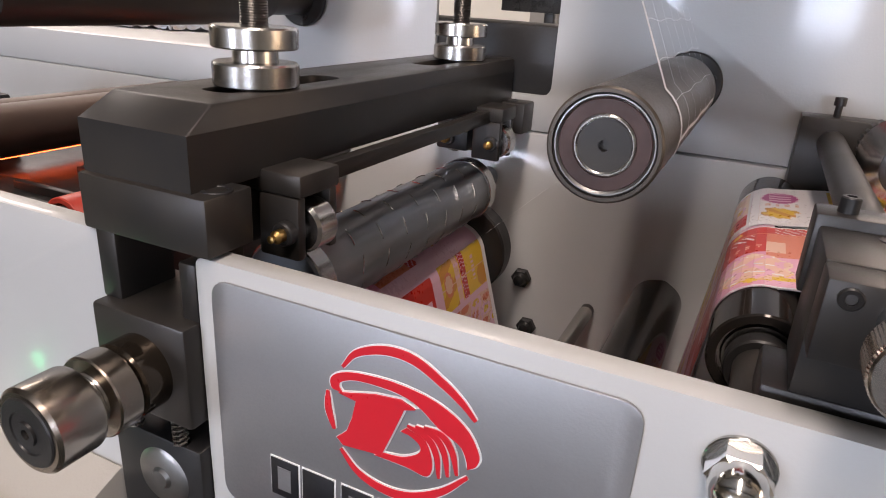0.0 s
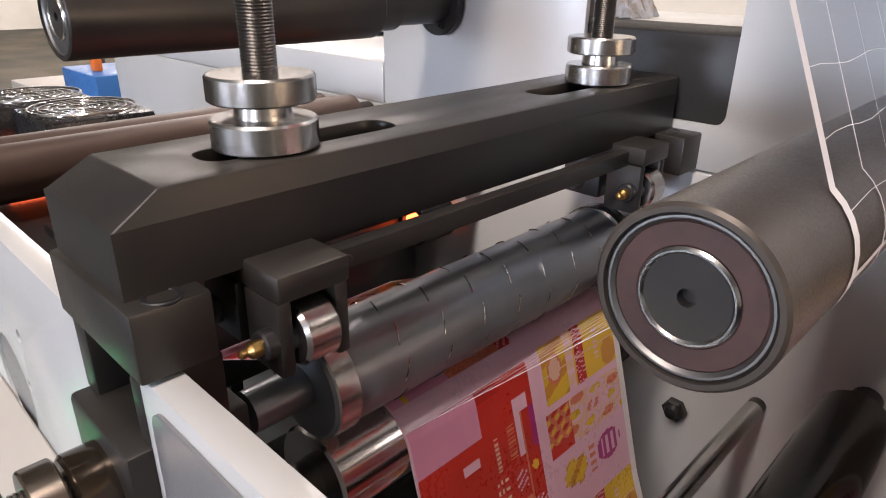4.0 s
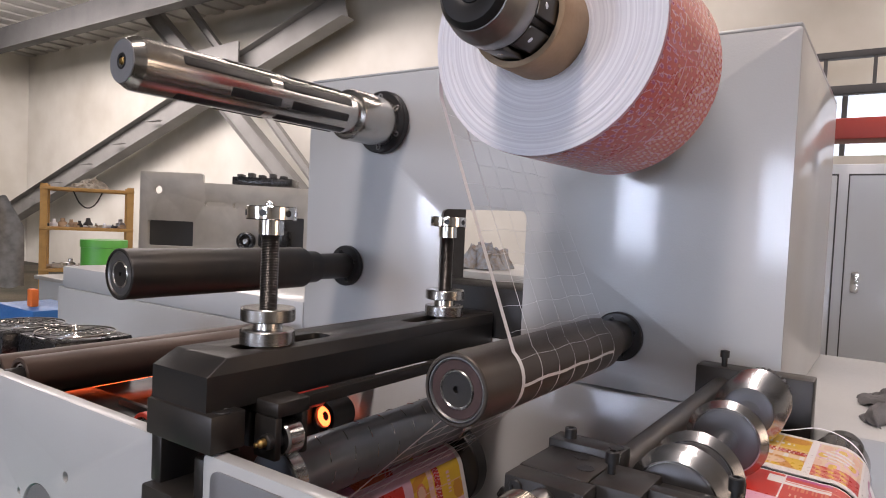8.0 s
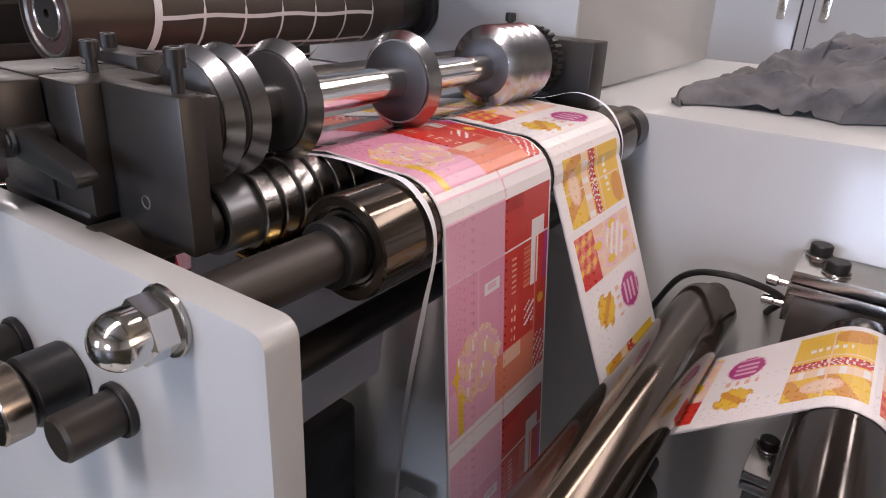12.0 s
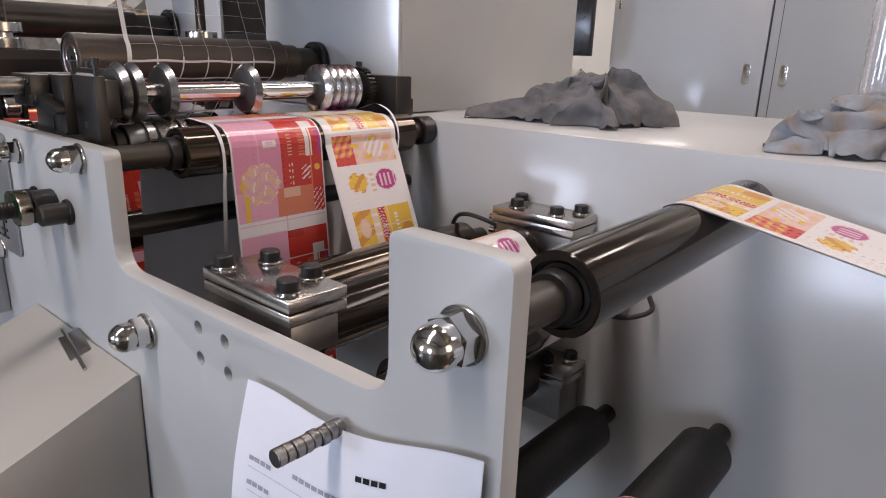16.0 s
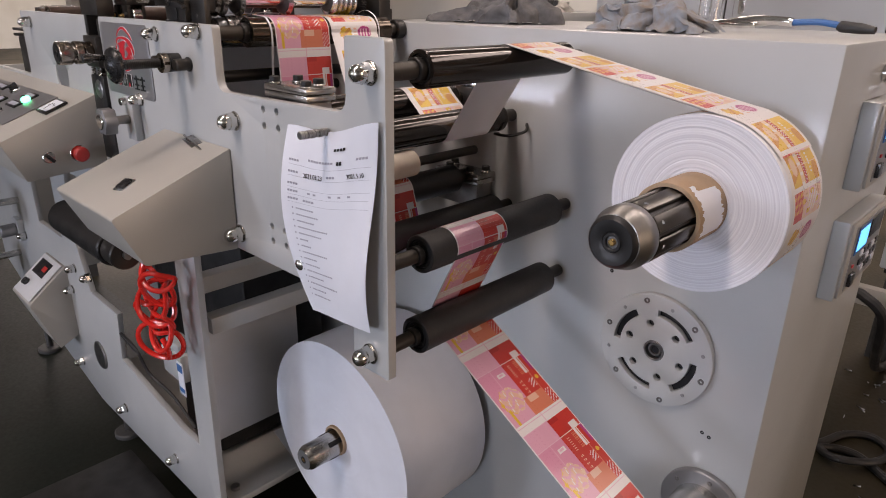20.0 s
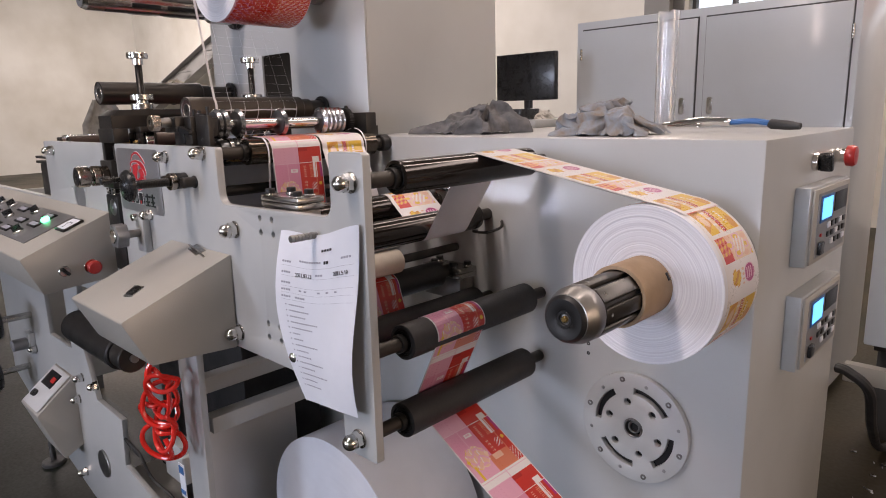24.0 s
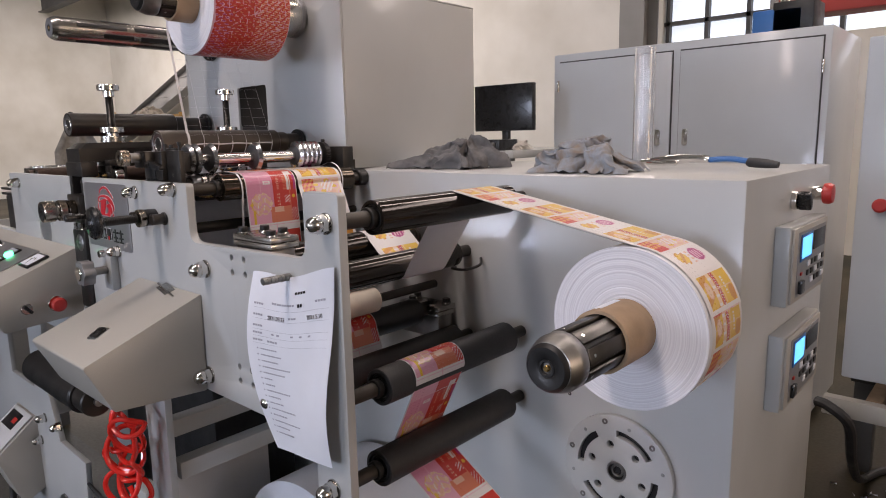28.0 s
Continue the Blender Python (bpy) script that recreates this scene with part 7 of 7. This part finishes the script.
part("frame_plate", boxes(((-1.05, 0.6, 0.2), (1.25, 0.66, 1.85), 0.01)), OLDPAINT, om)
part("inner_gear", boxes(((-1.0, 0.12, 0.8), (1.2, 0.5, 1.62), 0.02)), DARKSTEEL, om)
part("motor_block", boxes(((0.30, -0.10, 1.22), (0.62, 0.1, 1.40), 0.015), ((0.36, -0.14, 1.40), (0.56, 0.06, 1.47), 0.01)), PLASTIC, om)
part("hand_wheel", ring(0.055, 0.10, -0.08, -0.03, 0.012, 32), PLASTIC, om, m=pose(0.15, 0, 1.27))
part("wheel_hub", rod(0.03, -0.07, 0.10, 0.004, 20), DULLSTEEL, om, m=pose(0.15, 0, 1.27))
part("lamp_boss", rod(0.05, -0.06, 0.0, 0.008, 24), STEEL, om, m=pose(0.40, 0, 1.68))
part("top_box", boxes(((-0.05, 0.05, 1.90), (0.62, 0.45, 1.99), 0.01)), PLASTIC, om)
for k_ in range(5):
    part("top_lug", boxes(((0.0 + 0.12 * k_, 0.06, 1.99), (0.06 + 0.12 * k_, 0.20, 2.02 + 0.02 * (k_ % 2)), 0.006)), DARKSTEEL, om)
part("side_roller", rod(0.06, -0.12, 0.0, 0.006, 28), DULLSTEEL, om, m=pose(1.05, 0, 1.32))
part("base", boxes(((-1.0, 0.0, 0.0), (1.2, 0.66, 0.2))), DARKSTEEL, om)

# paper shreds and a low step on the floor
rnd = random.Random(21)
bm = bmesh.new()
for k in range(560):
    x, y = (rnd.uniform(0.45, 2.4), rnd.uniform(0.8, 3.0)) if k % 4 else (rnd.gauss(0.58, 0.12), rnd.gauss(2.2, 0.24))
    a, l, w = rnd.uniform(0, 3.14), rnd.uniform(0.006, 0.020), rnd.uniform(0.0007, 0.0015)
    c, s = math.cos(a), math.sin(a)
    z = rnd.uniform(0.002, 0.006)
    vs = [bm.verts.new((x + c * l * p - s * w * q, y + s * l * p + c * w * q, z + 0.003 * p * q)) for p, q in ((-1, -1), (1, -1), (1, 1), (-1, 1))]
    bm.faces.new(vs)
tagged(part("paper_shreds", bm, PAPER), "white paper shreds scattered over the floor", "paper shreds", kind="stuff")
st = thing("floor_step", -0.95, -0.22, 0, "dark worn metal step beside the press", "step")
part("step_top", boxes(((-0.20, -0.16, 0.10), (0.28, 0.20, 0.12), 0.006)), OXIDE2, st)
part("step_body", boxes(((-0.19, -0.15, 0.0), (0.27, 0.19, 0.0995), 0.004)), mat("worn_dark_steel", (0.06, 0.055, 0.045), 0.5, 0.3, 0.25, 6, 200, 0.1), st)
for x, y in ((-2.2, 0.06), (-1.4, 0.06), (-0.66, 0.06)):
    f_ = part("levelling_foot", rod(0.045, 0.0, 0.02, 0.004, 28, "z"), DARKSTEEL, press, m=at_press(x, y, 0))
    part("stud", rod(0.012, 0.02, 0.23, 0.001, 16, "z"), DULLSTEEL, f_)


# ---------- what moves ----------
def spin(ob, turns_per_second, sign=-1):
    """Turns a thing evenly about its own axis, which lies along y."""
    base = ob.matrix_basis.copy()
    deg = 360 * turns_per_second
    step = max(1 / 30, round(75 / deg * 30) / 30)
    n = int(28 / step)
    rows = [(k * step, base @ pose(0, 0, 0, 0, -sign * deg * k * step, 0)) for k in range(n + 1)]
    if rows[-1][0] < 28 - 1e-6:
        rows.append((28.0, base @ pose(0, 0, 0, 0, -sign * deg * 28, 0)))
    walk(ob, rows)


# the printed surface runs over the rollers in short rigid strips; a repeat is 0.15 m and takes 0.6 s
STRIPS = 24
STRIP = PITCH / STRIPS


def strip_mesh(ink, k, width, cols, shift):
    """Printed faces of one strip: x runs with the web, y across it."""
    verts, faces, idx, n = [], [], [], 5
    for i in range(n + 1):
        for c in range(cols + 1):
            verts.append((STRIP * (i / n - 0.5) * 1.01, width * c / cols, 0.0))
    for i in range(n):
        for c in range(cols):
            a = i * (cols + 1) + c
            faces.append((a, a + cols + 1, a + cols + 2, a + 1))
            idx.append(ink((c + 0.5) / cols, (k + (i + 0.5) / n) * STRIP + shift))
    me = bpy.data.meshes.new("print_strip")
    me.from_pydata(verts, [], faces)
    for mt in WEB:
        me.materials.append(mt)
    me.polygons.foreach_set("material_index", idx)
    return me


def belt(base, line, y0, y1, ink, cols, shift):
    """Lays strips along the whole line; gives each one's place at any length along it."""
    rows = dashed(line, 0.0012)
    at = [s for _, s in rows]
    xs, zs = [p[0] for p, _ in rows], [p[1] for p, _ in rows]
    total = at[-1]

    def place(s):
        x, z = np.interp(s, at, xs), np.interp(s, at, zs)
        dx = np.interp(s + 0.002, at, xs) - np.interp(s - 0.002, at, xs)
        dz = np.interp(s + 0.002, at, zs) - np.interp(s - 0.002, at, zs)
        d = math.hypot(dx, dz)
        dx, dz = dx / d, dz / d
        return pose(x - dz * 0.0006, y0, z + dx * 0.0006, 0, -math.degrees(math.atan2(dz, dx)), 0)
    meshes = [strip_mesh(ink, k, y1 - y0, cols, shift) for k in range(STRIPS)]
    out = []
    for i in range(int((total - PITCH) / STRIP)):
        ob = new("print_strip", meshes[i % STRIPS])
        ob.parent = base
        ob.matrix_basis = place((i + 0.5) * STRIP)
        out.append((ob, [place((i + 0.5) * STRIP + PITCH * q) for q in (0, 1 / 6, 2 / 6, 3 / 6, 4 / 6, 5 / 6, 17 / 18)]))
    return out


LEAD = 0.134 + 0.0397 + 0.004
RUN_A = belt(WA, line_a, *AY, ink_a, 64, 0.076 + 0.05 - LEAD)
RUN_B = belt(WB, line_b, *BY, ink_b, 64, 0.08 + 0.05 - LEAD)


def run(belts):
    """The strips advance by one repeat and take up the next place of the same print."""
    for ob, spots in belts:
        rows = []
        for c in range(47):
            rows += [(round(0.6 * c + t, 4), m) for t, m in zip((0, 0.1, 0.2, 0.3, 0.4, 0.5, 17 / 30), spots) if 0.6 * c + t <= 28.0001]
        walk(ob, rows)


def motions():
    run(RUN_A)
    run(RUN_B)
    spin(RW1, 1 / 3.0)
    spin(SH2, 1 / 3.0)
    spin(RW2, 0.385)
    spin(SH3, 0.385)
    spin(MAT, 0.345)
    spin(SH1, 0.345)
    spin(UNW, 0.16)
    spin(SH4, 0.16)
    spin(DIE, 1.2)
    spin(KS, 1.3)


motions()
